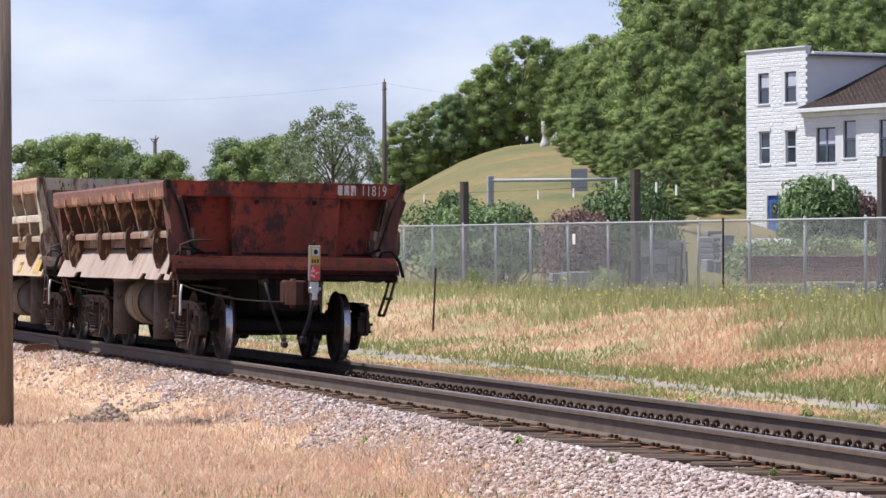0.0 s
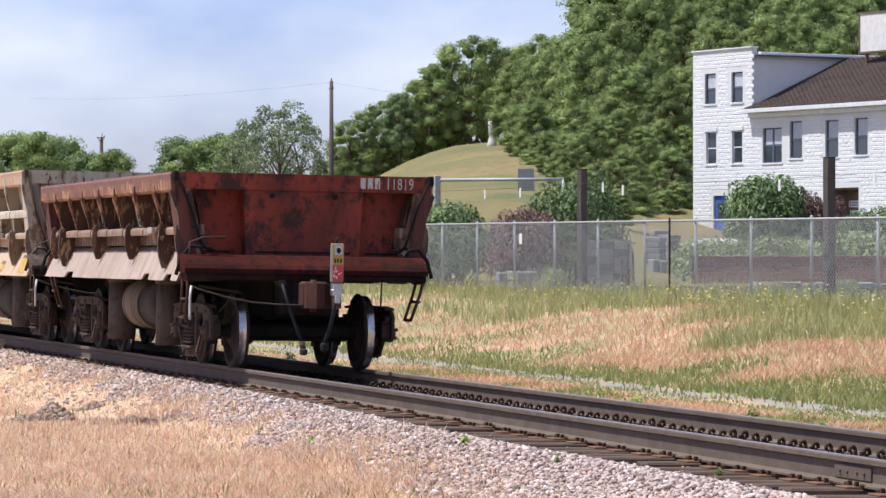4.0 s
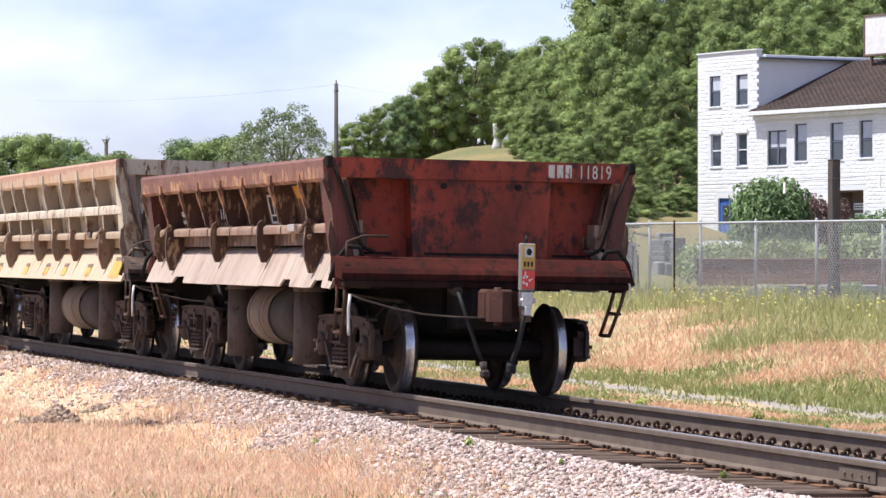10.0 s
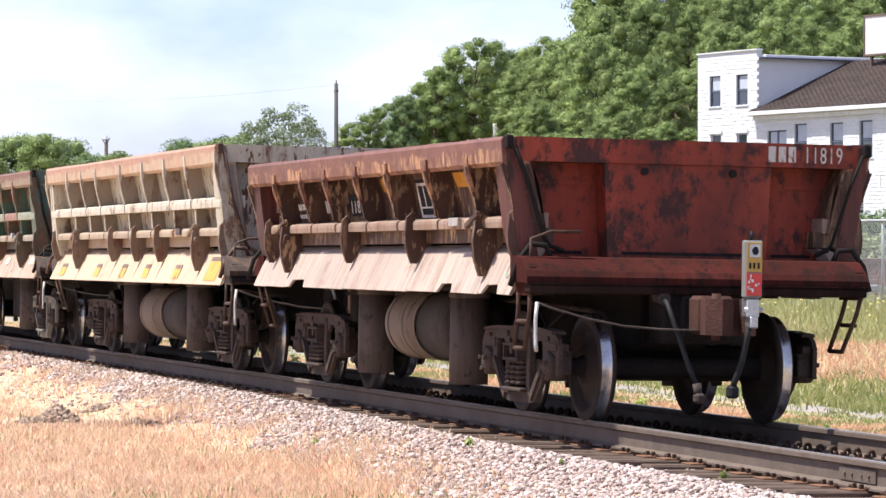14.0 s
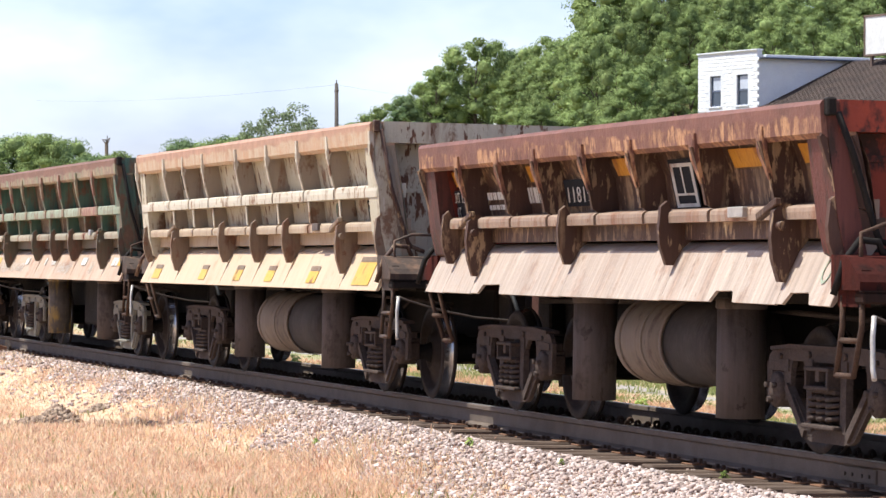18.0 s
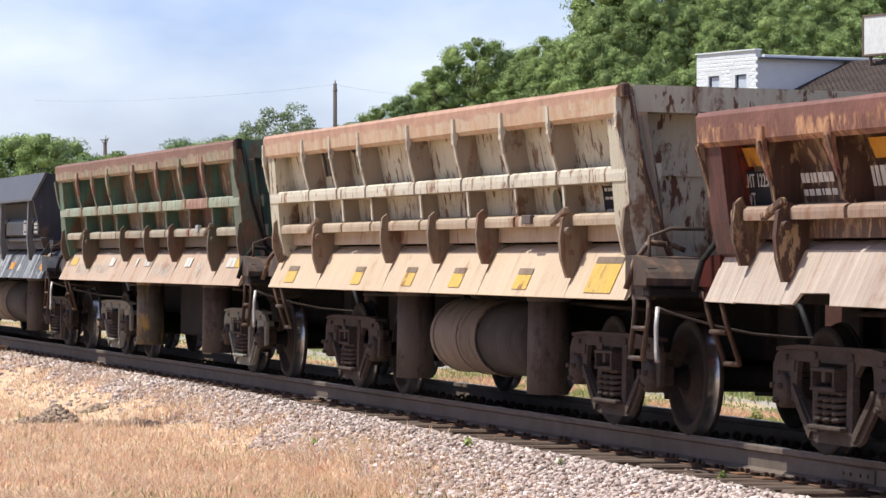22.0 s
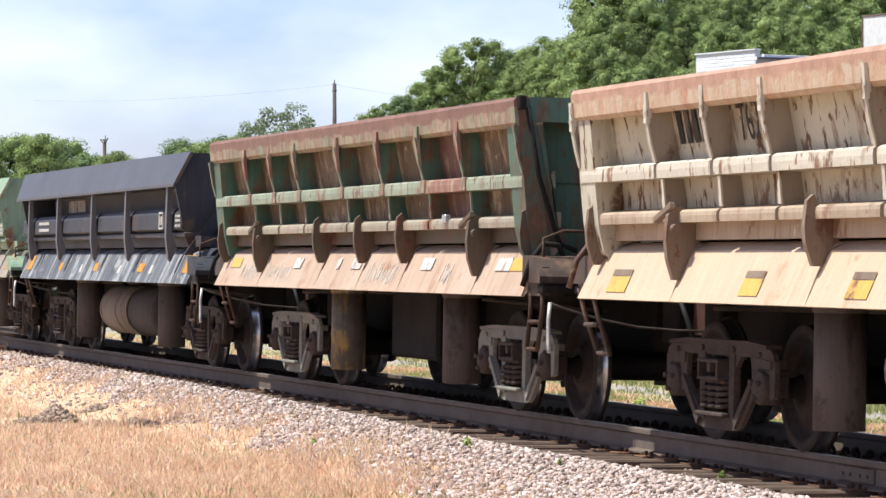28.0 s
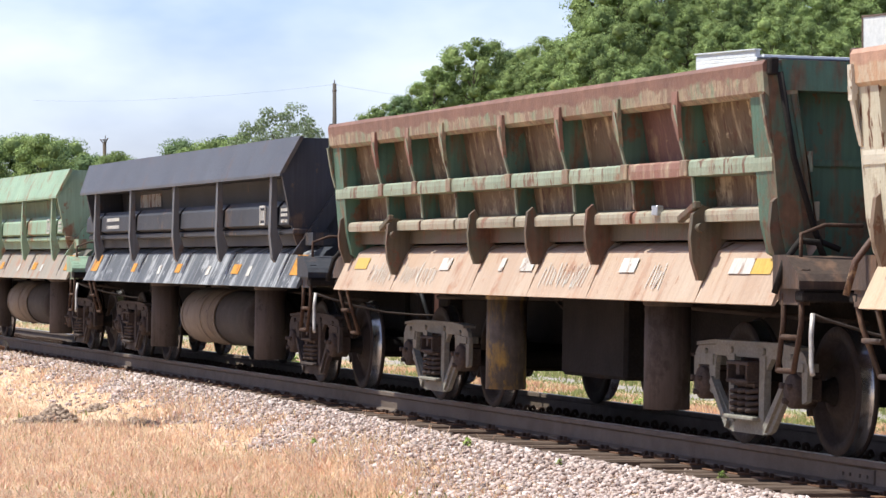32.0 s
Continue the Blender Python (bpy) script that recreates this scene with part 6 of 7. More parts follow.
# ---- white house ----
M["block"] = surf("white_rock_faced_block", (.70, .70, .70), (.66, .66, .67), 1.2, .85, 0, 22, .25, c3=(.62, .62, .63), distance=.015)
M["mortar"] = surf("white_wall", (.70, .70, .70), (.66, .66, .67), 1.5, .85, 0, 30, .1)
M["siding"] = surf("white_lap_siding", (.80, .80, .80), (.75, .75, .76), 2, .7, 0, 30, .1)
M["shingle"] = surf("brown_shingle", (.105, .078, .064), (.07, .054, .047), 1.1, .95, 0, 12, .5, c3=(.055, .042, .037))
M["frame"] = flat("blue_grey_frame", (.12, .14, .19), .5)
M["trimwhite"] = flat("white_trim", (.72, .73, .75), .5)
M["bluedoor"] = flat("blue_door_paint", (.045, .12, .42), .45)
M["brown"] = surf("brown_boards", (.15, .105, .085), (.20, .14, .11), 2, .8, 0, 20, .2)
M["blind"] = flat("pale_blind", (.50, .53, .60), .8)


def glass_paint():
    m, t, b = start("window_glass", .06)
    b.inputs["Base Color"].default_value = (.035, .045, .06, 1)
    b.inputs["Specular IOR Level"].default_value = .9
    relief(t, b, grain(t, 1.5, 2), .05, .02)
    return m


M["glass"] = glass_paint()
HOUSE_A = (13.89, 192.2)
D1, D2 = (.50, -.866), (.866, .50)


def house_t(px):
    q = (px - MID) / F
    return (q * HOUSE_A[1] - HOUSE_A[0]) / (.5 + .866 * q)


def house_z(py, t):
    return lift_at(py, HOUSE_A[1] - .866 * t)


def make_house():
    def flat_xy(v):
        return (-v[1] * CA + v[0] * SA, v[1] * SA + v[0] * CA)
    o, a, b = flat_xy(HOUSE_A), flat_xy(D1), flat_xy(D2)
    m = Matrix(((a[0], b[0], 0, o[0]), (a[1], b[1], 0, o[1]), (0, 0, 1, 0), (0, 0, 0, 1)))
    house = thing("house", "white rock-faced block house with a three-storey tower and brown hip roof", "house", at=m)
    base = 1.6
    T = house_t(1337)
    END = house_t(1568) + 9
    TOP, EAVE, DEEP = 12.36, 9.0, 11.0
    # openings: sight lines left, right, top, bottom; kind
    holes = []
    for l, r, t, bt, kd in ((1253, 1272, 135, 189, "w"), (1300, 1320, 132, 186, "w"), (1255, 1273, 238, 296, "l"), (1301, 1319, 236, 294, "l"), (1355, 1389, 231, 293, "d"), (1403, 1425, 219, 285, "w"),
                            (1466, 1489, 217, 283, "w"), (1518, 1541, 213, 279, "w"), (1268, 1291, 351, 432, "door"), (1478, 1525, 337, 395, "porch")):
        t0, t1 = house_t(l), house_t(r)
        tm = (t0 + t1) / 2
        holes.append((t0, t1, house_z(bt, tm), house_z(t, tm), kd))
    for k in range(2):
        t0 = house_t(1568) + 1.6 + 3.2 * k
        holes.append((t0, t0 + 1.1, 6.4, 8.3, "w"))

    def wall(name, t0, t1, z1, hs, thick=.3):
        """Front wall from t0 to t1 with its openings cut through."""
        cols = sorted({t0, t1, *(h[0] for h in hs), *(h[1] for h in hs)})
        bld = Build()
        for x0, x1 in zip(cols[:-1], cols[1:]):
            xm = (x0 + x1) / 2
            cuts = sorted((h[2], h[3]) for h in hs if h[0] < xm < h[1])
            z = base
            for lo, hi in cuts:
                if lo > z:
                    bld.box(x0, x1, 0, thick, z, lo)
                z = hi
            bld.box(x0, x1, 0, thick, z, z1)
        bm = bmesh.new()
        me = bld.data(name, M["mortar"])
        bm.from_mesh(me)
        bmesh.ops.remove_doubles(bm, verts=bm.verts[:], dist=.001)
        bm.to_mesh(me)
        bm.free()
        part(name, me, None, house)
    tower_h = [h for h in holes if h[1] < T]
    wing_h = [h for h in holes if h[0] > T]
    wall("tower_wall", 0, T, TOP, tower_h)
    wall("wing_wall", T, END, EAVE - .1, wing_h)
    # rock-faced blocks, smooth bands left free
    rng = random.Random(6)
    bl = Build()
    bands = ((house_z(213, 3), house_z(226, 3)), (house_z(331, 3), house_z(347, 3)))
    z, row = base, 0
    while z < TOP - .2:
        x = -.2 * (row % 2)
        while x < END:
            x0, x1 = max(x, 0) + .012, min(x + .40, END) - .012
            zt = min(z + .2, TOP)
            hid = (x0 + x1) / 2 > T and z > EAVE - .35
            hid = hid or any(h[0] - .1 < x1 and x0 < h[1] + .1 and h[2] - .12 < zt and z < h[3] + .2 for h in holes) or any(lo < z + .1 < hi for lo, hi in bands)
            if not hid and x1 - x0 > .08:
                d = rng.uniform(.006, .018)
                c = .035
                v = [(x0, 0, z + .01), (x1, 0, z + .01), (x1, 0, zt - .01), (x0, 0, zt - .01), (x0 + c, -d * rng.uniform(.6, 1.3), z + .03), (x1 - c, -d, z + .03), (x1 - c, -d * rng.uniform(.6, 1.3), zt - .035), (x0 + c, -d, zt - .035)]
                bl.add(v, [(4, 5, 6, 7), (0, 1, 5, 4), (1, 2, 6, 5), (2, 3, 7, 6), (3, 0, 4, 7)])
            x += .40
        z += .2
        row += 1
    part("blockwork", bl, M["block"], house, "white rock-faced concrete blocks", "stuff")
    # windows and doors
    for t0, t1, z0, z1, kd in holes:
        if kd in "wld":
            w = part("window", Build().box(t0, t1, .10, .16, z0, z0 + .06).box(t0, t1, .10, .16, z1 - .06, z1).box(t0, t0 + .06, .10, .16, z0 + .06, z1 - .06).box(t1 - .06, t1, .10, .16, z0 + .06, z1 - .06).box(t0 + .06, t1 - .06, .09, .15, (z0 + z1) / 2 - .04, (z0 + z1) / 2 + .03), M["trimwhite"] if kd == "l" else M["frame"], house)
            if kd == "d":
                part("mullion", Build().box((t0 + t1) / 2 - .07, (t0 + t1) / 2 + .07, .08, .16, z0 + .05, z1 - .05), M["frame"], w)
            zm = (z0 + z1) / 2
            part("pane", Build().box(t0 + .05, t1 - .05, .125, .13, z0 + .05, zm), M["glass"], w)
            part("pane", Build().box(t0 + .05, t1 - .05, .115, .12, zm, z1 - .05), M["glass"], w)
            if kd != "l":
                part("blind", Build().box(t0 + .18, t1 - .07, .108, .112, zm + .05, z1 - .08), M["blind"], w, "pale half-drawn blind")
            part("sill", Build().box(t0 - .1, t1 + .1, -.05, .12, z0 - .09, z0, .01), M["trimwhite"], w)
            if kd == "l":
                part("lintel", Build().box(t0 - .12, t1 + .12, -.06, .02, z1, z1 + .22, .01), M["trimwhite"], w)
        elif kd == "door":
            d = part("door", Build().box(t0, t1, .10, .15, z0, z1).box(t0 + .12, t1 - .12, .092, .10, z0 + .15, z0 + .9, .003).box(t0 + .12, t1 - .12, .092, .10, z0 + 1.05, z1 - .25, .003), M["bluedoor"], house, "blue panelled door")
            part("door_glass", Build().box(t0 + .3, t1 - .3, .086, .092, z0 + 1.2, z1 - .4), M["glass"], d)
            part("wreath", Build().lathe([(.13, 0), (.17, -.04), (.21, 0), (.17, .04), (.13, 0)], ((t0 + t1) / 2, .07, z1 - .75), "y", 14), M["leafdark"], d, "small green door wreath")
            part("handle", Build().box(t1 - .14, t1 - .10, .06, .10, z0 + 1.0, z0 + 1.15), M["chrome"], d)
        else:
            p = part("porch_recess", Build().box(t0, t1, .9, 1.0, z0, z1).box(t0, t0 + .1, .1, .9, z0, z1).box(t1 - .1, t1, .1, .9, z0, z1).box(t0, t1, .1, .9, z1 - .1, z1), M["brown"], house, "dark brown porch recess")
            part("porch_sign", Build().box(t0 + .35, t1 - .9, .82, .86, z1 - 1.0, z1 - .65), M["offwhite"], p, "white sign with unreadable dark print")
            sg = Build()
            for r in (0, 1):
                for k in range(5):
                    sg.box(t0 + .43 + .17 * k, t0 + .55 + .17 * k, .812, .82, z1 - .78 - .13 * r, z1 - .73 - .13 * r)
            part("sign_print", sg, M["ink"], p)
            part("porch_door", Build().box(t0 + .4, t0 + 1.2, .85, .89, z0, z1 - 1.15), M["trimwhite"], p, "white-framed glass door")
            part("door_glass", Build().box(t0 + .5, t0 + 1.1, .84, .85, z0 + .1, z1 - 1.25), M["glass"], p)
    # tower sides and roof
    part("tower_side", Build().box(T - .3, T, .3, DEEP, base, TOP - .42).box(0, .3, .3, DEEP, base, TOP - .42).box(.3, T - .3, DEEP - .3, DEEP, base, TOP - .42), M["mortar"], house)
    for k in range(28):
        z = EAVE + .02 + k * .11
        if z < TOP - .6:
            part("siding_board", Build().prism([(T + .012, z + .11), (T + .012, z), (T + .035, z), (T + .015, z + .11)], "y", .05, DEEP), M["siding"], house)
    part("tower_roof", Build().box(-.05, T + .35, .31, DEEP + .3, TOP - .42, TOP - .24, .02), M["siding"], house, "flat tower roof edge")
    part("parapet_cap", Build().box(-.06, T + .06, -.09, .36, TOP, TOP + .07, .01), M["trimwhite"], house)
    part("gutter", Build().box(T + .02, T + .42, .0, DEEP, TOP - .45, TOP - .38, .01), M["frame"], house)
    # wing roof: front slope in courses, back slope, eave board
    rise, run, lip = 2.87, 6.56, .5
    rf = Build()
    n = 26
    for i in range(n):
        w0, w1 = -lip + run * i / n, -lip + run * (i + 1) / n + .03
        z0, z1 = EAVE + rise * i / n, EAVE + rise * (i + 1) / n + .01
        x, k = (T - .35 if i < 3 else T + .04), 0
        while x < END:
            up = .05 if k % 2 else .015
            rf.slab((x, w0, z0 + up + .03), (min(x + .21, END) - .006, w0, z0 + up + .03), (min(x + .21, END) - .006, w1, z1 + up), (x, w1, z1 + up), (0, .005, -.045))
            x, k = x + .21, k + 1
    part("roof", rf, M["shingle"], house, "brown shingled roof in courses", "stuff")
    part("roof_back", Build().slab((T, run - lip, EAVE + rise), (END, run - lip, EAVE + rise), (END, 2 * run - lip, EAVE), (T, 2 * run - lip, EAVE), (0, 0, -.1)).slab((T + .05, -lip + .1, EAVE - .06), (END, -lip + .1, EAVE - .06), (END, run - lip, EAVE + rise - .1), (T + .05, run - lip, EAVE + rise - .1), (0, 0, -.05)), M["shingle"], house)
    part("eave_board", Build().box(T - .35, END, -lip - .03, -lip + .03, EAVE - .16, EAVE + .05, .01).box(T - .3, END, -lip + .03, -.02, EAVE - .17, EAVE - .12).box(T - .2, END, -.16, -.07, EAVE - .42, EAVE - .18, .01), M["trimwhite"], house)
    part("wing_back", Build().box(T, END, 2 * run - 2 * lip - .3, 2 * run - 2 * lip, base, EAVE).box(END - .3, END, .3, 2 * run - 2 * lip - .3, base, EAVE), M["mortar"], house)
    # white box sign standing on the roof
    t0 = 8.65
    sb = thing("roof_sign", "plain white framed board standing on the roof", "sign", at=m)
    zz = 11.35
    part("board", Build().box(t0, t0 + 3.2, 4.9, 5.1, zz + .75, zz + 2.75, .01), M["offwhite"], sb)
    fr = Build().box(t0 - .1, t0, 4.86, 5.14, zz + .65, zz + 2.85).box(t0, t0 + 3.2, 4.86, 5.14, zz + .65, zz + .75).box(t0, t0 + 3.2, 4.86, 5.14, zz + 2.75, zz + 2.85).box(t0 + 3.2, t0 + 3.3, 4.86, 5.14, zz + .65, zz + 2.85)
    part("frame", fr, M["brown"], sb)
    for k in (.4, 2.7):
        part("leg", Build().box(t0 + k, t0 + k + .12, 4.92, 5.08, zz - .6, zz + .65), M["brown"], sb)


make_house()

# ---- garden, yard and knoll ----
M["brick"] = surf("red_brown_block", (.29, .15, .115), (.22, .115, .09), 1.5, .9, 0, 25, .5, c3=(.11, .063, .05))
M["palestone"] = surf("pale_weathered_stone", (.62, .60, .56), (.52, .50, .46), 2, .85, 0, 25, .4)
M["slate"] = surf("grey_stone", (.21, .205, .20), (.29, .285, .275), 2, .85, 0, 25, .4)
M["crate"] = surf("grey_pallet_wood", (.14, .133, .125), (.19, .168, .175), 3, .9, 0, 30, .3)
M["canvas"] = flat("white_canvas", (.78, .78, .77), .7)


def make_retaining_wall():
    u = 112
    xa, ya = spot(1228, u)
    m = pose(xa, ya, 0, 0, 0, math.degrees(math.atan2(CA, SA)) - 16)
    wall = thing("retaining_wall", "red-brown block retaining wall below the garden", "wall", at=m)
    wall["kind"] = "structure"
    g = .35
    part("core", Build().box(0, 11.5, .16, .5, g - .5, 1.20).box(0, .3, .16, 5, g - .5, 1.20), M["brick"], wall)
    block = Build().box(.006, .294, 0, .2, .005, .143, .012).data("block", M["brick"])
    rng = random.Random(9)
    for r in range(6):
        for k in range(38):
            b = part("block", block, None, wall)
            b.location = (k * .3 + (.15 if r % 2 else 0), rng.uniform(-.012, .012) + .02 * r, g - .06 + r * .15)
    part("coping", Build().box(-.04, 11.5, .02, .45, 1.195, 1.25, .01), M["brick"], wall)
    soil = part("planting_bed", Build().box(0, 11.5, .45, 6, 1.0, 1.18), M["ground"], wall, "raised soil bed")


def make_yard():
    # pallet of stacked stone in wire crates
    for px, u, w, d, y0, y1, lab in ((1078, 84, 1.15, .9, 431, 500, "grey crate of stacked stone on a pallet"),):
        x, y = spot(px, u)
        g = float(ground_z(x, y))
        cr = thing("stone_crate", lab, "crate", at=pose(x, y, g, 0, 0, 70))
        top = lift_at(y0, u) - g
        part("pallet", Build().box(-w / 2, w / 2, -d / 2, d / 2, .10, .13).box(-w / 2, w / 2, -d / 2, -d / 2 + .1, 0, .1).box(-w / 2, w / 2, d / 2 - .1, d / 2, 0, .1), M["crate"], cr)
        rows = 6
        hh = (top - .14) / rows
        for r in range(rows):
            for k in range(3):
                part("slab", Build().box(-w / 2 + k * w / 3 + .01, -w / 2 + (k + 1) * w / 3 - .01, -d / 2 + .02, d / 2 - .02, .14 + r * hh + .01, .14 + (r + 1) * hh, .01), M["slate"] if (r + k) % 3 else M["crate"], cr)
        for sx in (-1, 1):
            for sy in (-1, 1):
                part("crate_post", Build().box(sx * w / 2 - .03, sx * w / 2 + .03, sy * d / 2 - .03, sy * d / 2 + .03, .1, top + .03), M["galv"], cr)
    # headstone-like blocks and stone piles beyond the fence
    rng = random.Random(15)
    for px, u, yt, w in ((1172, 142, 412, .8), (1190, 140, 420, .9), (1165, 136, 424, .7), (1380, 84, 503, 1.2), (1470, 80, 512, .8), (1500, 78, 520, 1.3), (1540, 79, 514, 1.0), (1360, 82, 512, .8), (930, 92, 484, .9), (905, 94, 486, .9)):
        x, y = spot(px, u)
        g = float(ground_z(x, y))
        h = max(lift_at(yt, u) - g, .3)
        s = thing("stone_pile", "low pile of pale rough stone blocks", "stone", "stone piles in the yard", pose(x, y, g, 0, 0, rng.uniform(0, 180)))
        n = max(2, int(h / .2))
        for k in range(n):
            q = rng.uniform(.8, 1)
            part("stone", Build().box(-w / 2 * q, w / 2 * q, -.3, .3, h * k / n, h * (k + 1) / n - .01, .03), M["slate"] if k % 2 else M["platerust"] if px > 1450 else M["slate"], s)
    x, y = spot(1272, 128)
    g = 1.18
    cv = thing("canvas_awning", "small white canvas cover in the garden", "awning", at=pose(x, y, g - .1, 0, 0, 30))
    part("cover", Build().prism([(-.85, .55), (-.3, .80), (.5, .80), (.85, .5)], "y", -.5, .5), M["canvas"], cv)
    for sx in (-.8, .8):
        part("leg", Build().cyl((sx, 0, -.6), (sx, 0, .55), .025, n=6), M["galv"], cv)
    # barrier gate on the slope
    u = 150
    x0, y0 = spot(779, u)
    x1, y1 = spot(1003, u * .985)
    gate = thing("barrier_gate", "pale metal swing barrier gate with a sign board", "gate")
    za, zb = lift_at(323, u), lift_at(322, u * .985)
    g = float(ground_z(x0, y0))
    part("gate_post", Build().box(x0 - .13, x0 + .13, y0 - .13, y0 + .13, g - .5, lift_at(315, u), .02), M["galv"], gate)
    part("boom", Build().tube([(x0, y0, za), (x1, y1, zb)], .075, 10), M["galv"], gate)
    part("rest_post", Build().cyl((x1, y1, float(ground_z(x1, y1)) - .5), (x1, y1, zb), .08, n=10), M["galv"], gate)
    xa, ya = spot(922, u * 1.006)
    xb, yb = spot(951, u * 1.006)
    zl, zh = lift_at(342, u), lift_at(302, u)
    part("gate_board", Build().slab((xa, ya, zh), (xb, yb, zh), (xb, yb, zl), (xa, ya, zl), (-.03, .012, 0)), M["galv"], gate, "grey sign board seen from behind")
    # statue on the knoll
    u = 340
    x, y = spot(876, u)
    g = float(ground_z(x, y))
    b = Build()
    top = lift_at(208, u) - g
    k = top / 3.3
    b.lathe([(0, -.4), (.58 * k, -.4), (.52 * k, .12 * k), (.42 * k, .4 * k), (.33 * k, .75 * k), (.27 * k, .98 * k), (.33 * k, 1.1 * k), (.37 * k, 1.6 * k), (.41 * k, 2.2 * k), (.40 * k, 2.55 * k), (.21 * k, 2.78 * k), (.14 * k, 2.85 * k), (.19 * k, 3.03 * k), (.17 * k, 3.2 * k), (0, 3.3 * k)], (0, 0, 0), "z", 14)
    b.cyl((-.3 * k, 0, 2.5 * k), (-.62 * k, -.2 * k, 2.95 * k), .1 * k, .07 * k, 8)
    st = tagged(new("statue", b.data("statue", M["palestone"])), "pale weathered stone statue on a block, on the knoll", "statue")
    st.matrix_world = pose(x, y, g)
    for i, (px, u) in enumerate(((1163, 128), (1176, 130))):
        x, y = spot(px, u)
        g = float(ground_z(x, y))
        h = tagged(new("garden_stone", Build().box(-.3, .3, -.15, .15, -.2, .55, .05).data("garden_stone", M["slate"])), "small grey stone marker on the lawn", "stone", "stones on the lawn")
        h.matrix_world = pose(x, y, g)


make_retaining_wall()
make_yard()


def make_mound():
    """A heap of dark clods on the straw."""
    rng = np.random.default_rng(21)
    for px, u, s, n in ((98, 37.2, 1.0, 420), (48, 37.0, .5, 90), (170, 39.6, .5, 70), (150, 39.4, .3, 30), (236, 36.4, .55, 60), (262, 36.0, .4, 40)):
        x0, y0 = spot(px, u)
        a, q = rng.uniform(0, 6.3, n), rng.random(n) ** .7
        x, y = x0 + q * .62 * s * np.cos(a), y0 + q * .24 * s * np.sin(a)
        z = ground_z(x, y) + .17 * s ** 1.6 * (1 - q) ** 1.1
        stones("dirt_mound", x, y, z, rng.uniform(.015, .045, n), rng, M["soil"], "small heap of dark dry earth clods in straw")


M["leafweed"] = foliage("weed_leaf", (.22, .30, .07), (.32, .40, .11), (.44, .50, .18))
M["soil"] = island("dark_soil", [(.20, .135, .095), (.31, .22, .16), (.15, .10, .07), (.38, .28, .205)], .95)
make_mound()


def make_chunk():
    """Broken timber and a short dark peg beside the ballast."""
    x, y = spot(-20, 54)
    g = float(ground_z(x, y))
    c = thing("timber_chunk", "split brown piece of old railway tie in dry grass", "timber", at=pose(x, y, g, 0, 0, 80))
    part("timber", Build().prism([(-.24, 0), (.22, 0), (.25, .10), (.10, .15), (-.20, .13), (-.26, .06)], "y", -.1, .1), M["platerust"], c)
    x, y = spot(4, 55)
    c = thing("steel_scrap", "dark bent scrap of steel plate leaning in the stones", "scrap", at=pose(x, y, float(ground_z(x, y)), 0, 25, 20))
    part("plate", Build().prism([(-.06, 0), (.10, 0), (.13, .2), (-.02, .24)], "y", -.02, .02), M["truckiron"], c)


make_chunk()


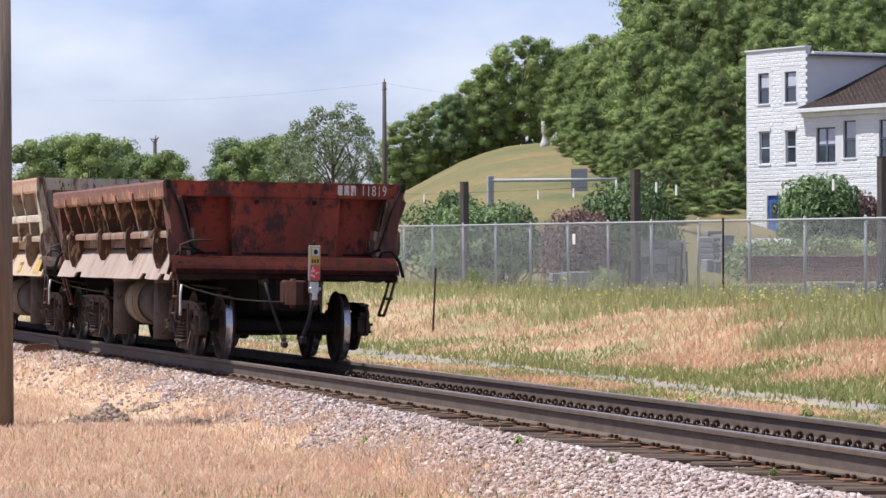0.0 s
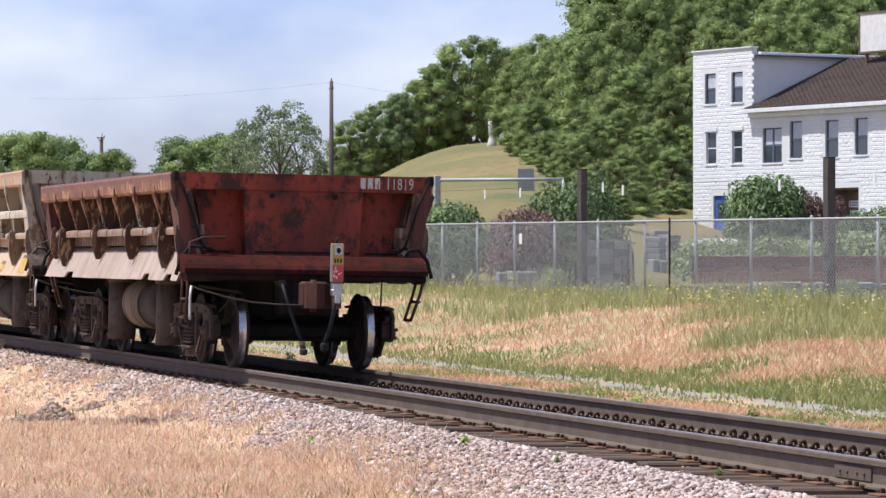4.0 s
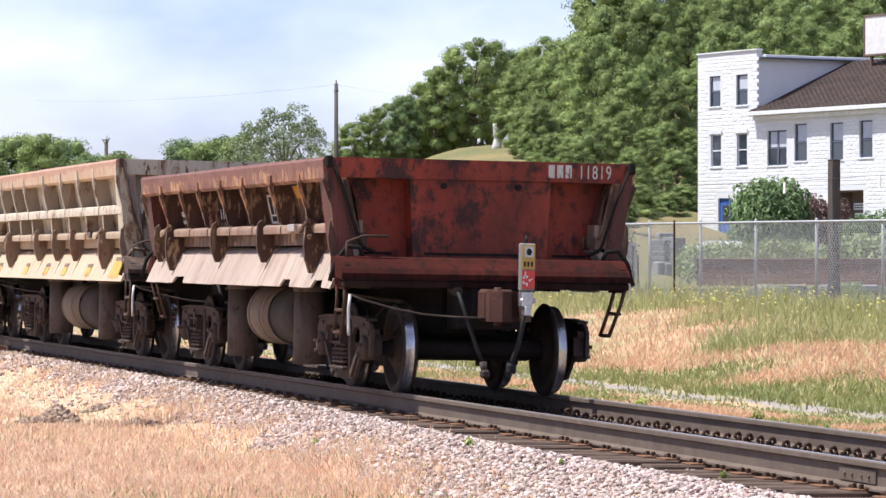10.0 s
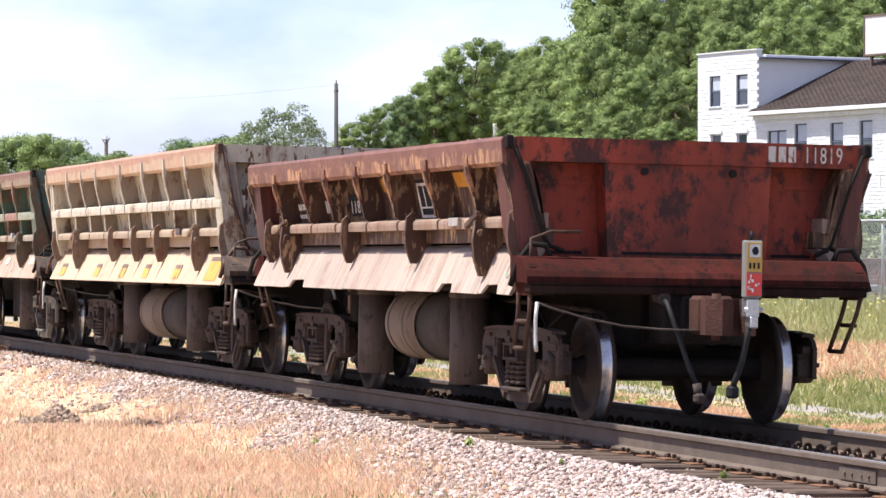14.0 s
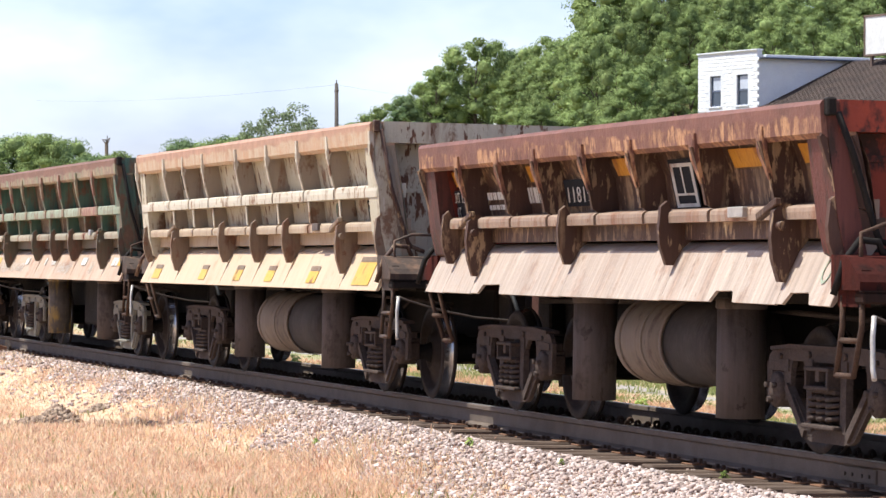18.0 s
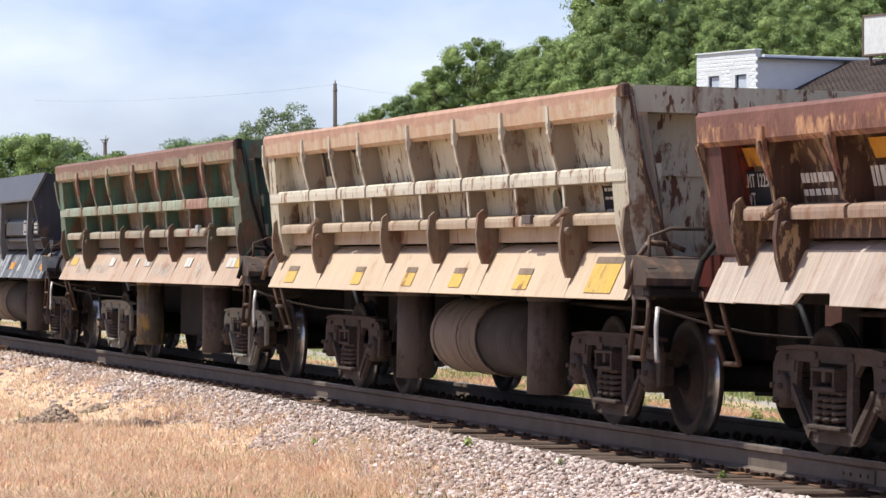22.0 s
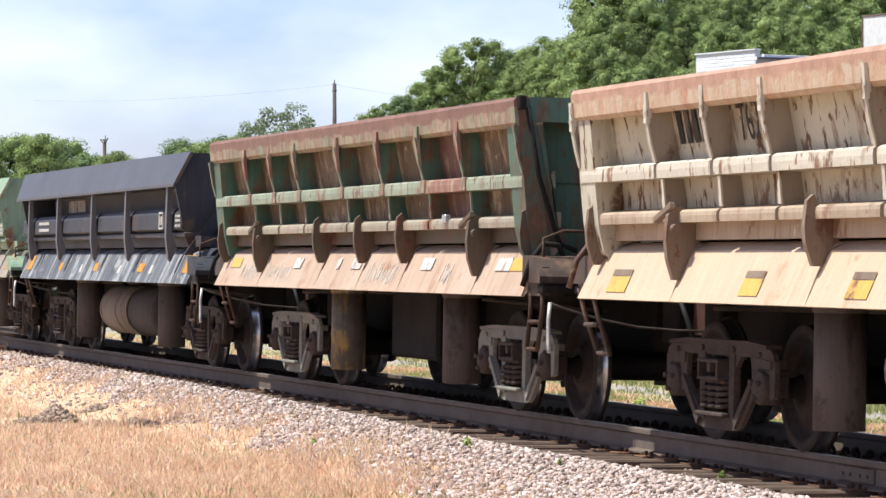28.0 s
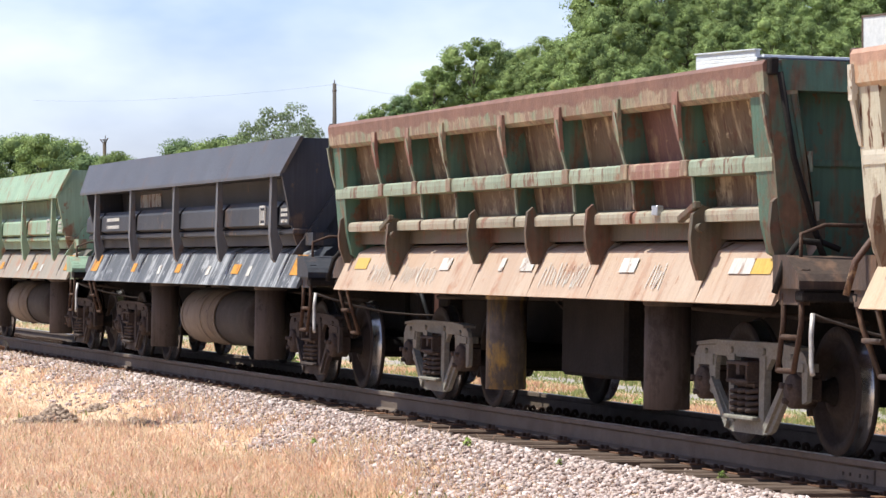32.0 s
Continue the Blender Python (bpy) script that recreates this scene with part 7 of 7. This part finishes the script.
def make_tufts():
    """Leafy weeds in the ballast and by the far rail."""
    rng = random.Random(31)
    src = bush_kind(40, M["leafweed"], "low leafy green weed in the ballast", .3, .16, 8, 26, .03, "weed")
    src2 = bush_kind(41, M["leafweed"], "tall grassy weed beside the far rail", .45, .2, 8, 30, .035, "weed")
    for px, py, k, z in ((828, 828, .28, -.38), (556, 800, .26, -.42), (1278, 872, .3, -.3), (990, 868, .2, -.4)):
        u = F * (EYE_Z - z) / (py - 455.3)
        x, y = spot(px, u)
        copy_thing(src, pose(x, y, float(ground_z(x, y)), 0, 0, rng.uniform(0, 360)) @ Matrix.Diagonal((k, k, k, 1)))
    for px, lat in ((600, 11.9), (655, 12.0), (830, 12.2), (905, 12.3), (960, 12.4), (1085, 12.6), (1100, 12.4), (1130, 12.8), (1200, 12.6), (1225, 12.3), (1250, 12.7), (1290, 12.5), (1340, 12.9), (1460, 13.0), (520, 10.9), (530, 11.8)):
        q = (px - MID) / F
        x = -lat * (CA - q * SA) / (q * CA + SA)
        k = rng.uniform(.25, .55)
        copy_thing(src2, pose(x, lat, float(ground_z(x, lat)), 0, 0, rng.uniform(0, 360)) @ Matrix.Diagonal((k, k, k, 1)))
    src.matrix_world = pose(-30, 12.6, float(ground_z(-30, 12.6))) @ Matrix.Diagonal((.4, .4, .4, 1))
    src2.matrix_world = pose(-33, 12.5, float(ground_z(-33, 12.5))) @ Matrix.Diagonal((.4, .4, .4, 1))


make_tufts()

# ---- what moves ----
TRAVEL = [(0.0, 44.07), (0.5, 43.59), (1.0, 43.11), (1.5, 42.62), (2.0, 42.12), (2.5, 41.66), (3.0, 41.18), (3.5, 40.71), (4.5, 39.81), (5.5, 38.84),
          (6.0, 38.28), (6.5, 37.70), (7.0, 37.05), (8.0, 35.81), (9.0, 34.57), (10.0, 33.25), (11.0, 31.87), (12.0, 30.45), (13.0, 28.96), (14.0, 27.42),
          (15.0, 25.84), (16.0, 24.23), (17.0, 22.54), (18.0, 20.80), (19.0, 19.07), (20.0, 17.31), (21.0, 15.53), (22.0, 13.87), (23.0, 12.19), (24.0, 10.49),
          (25.0, 8.79), (26.0, 7.09), (27.0, 5.36), (28.0, 3.74), (29.0, 2.23), (30.0, 0.88), (31.0, -0.40), (32.0, -1.58)]


def motions():
    for car, c in CARS:
        walk(car, [(t, on_track(-(s + c))) for t, s in TRAVEL])
    # the wheels roll on the rails
    ts, ss = [t for t, s in TRAVEL], [s for t, s in TRAVEL]
    steps = [k * .25 for k in range(129)]
    for ws, x in WHEELSETS:
        rest = ws.matrix_basis.copy()
        walk(ws, [(t, rest @ pose(0, 0, 0, 0, math.degrees((ss[0] - float(np.interp(t, ts, ss))) / .42))) for t in steps])


motions()
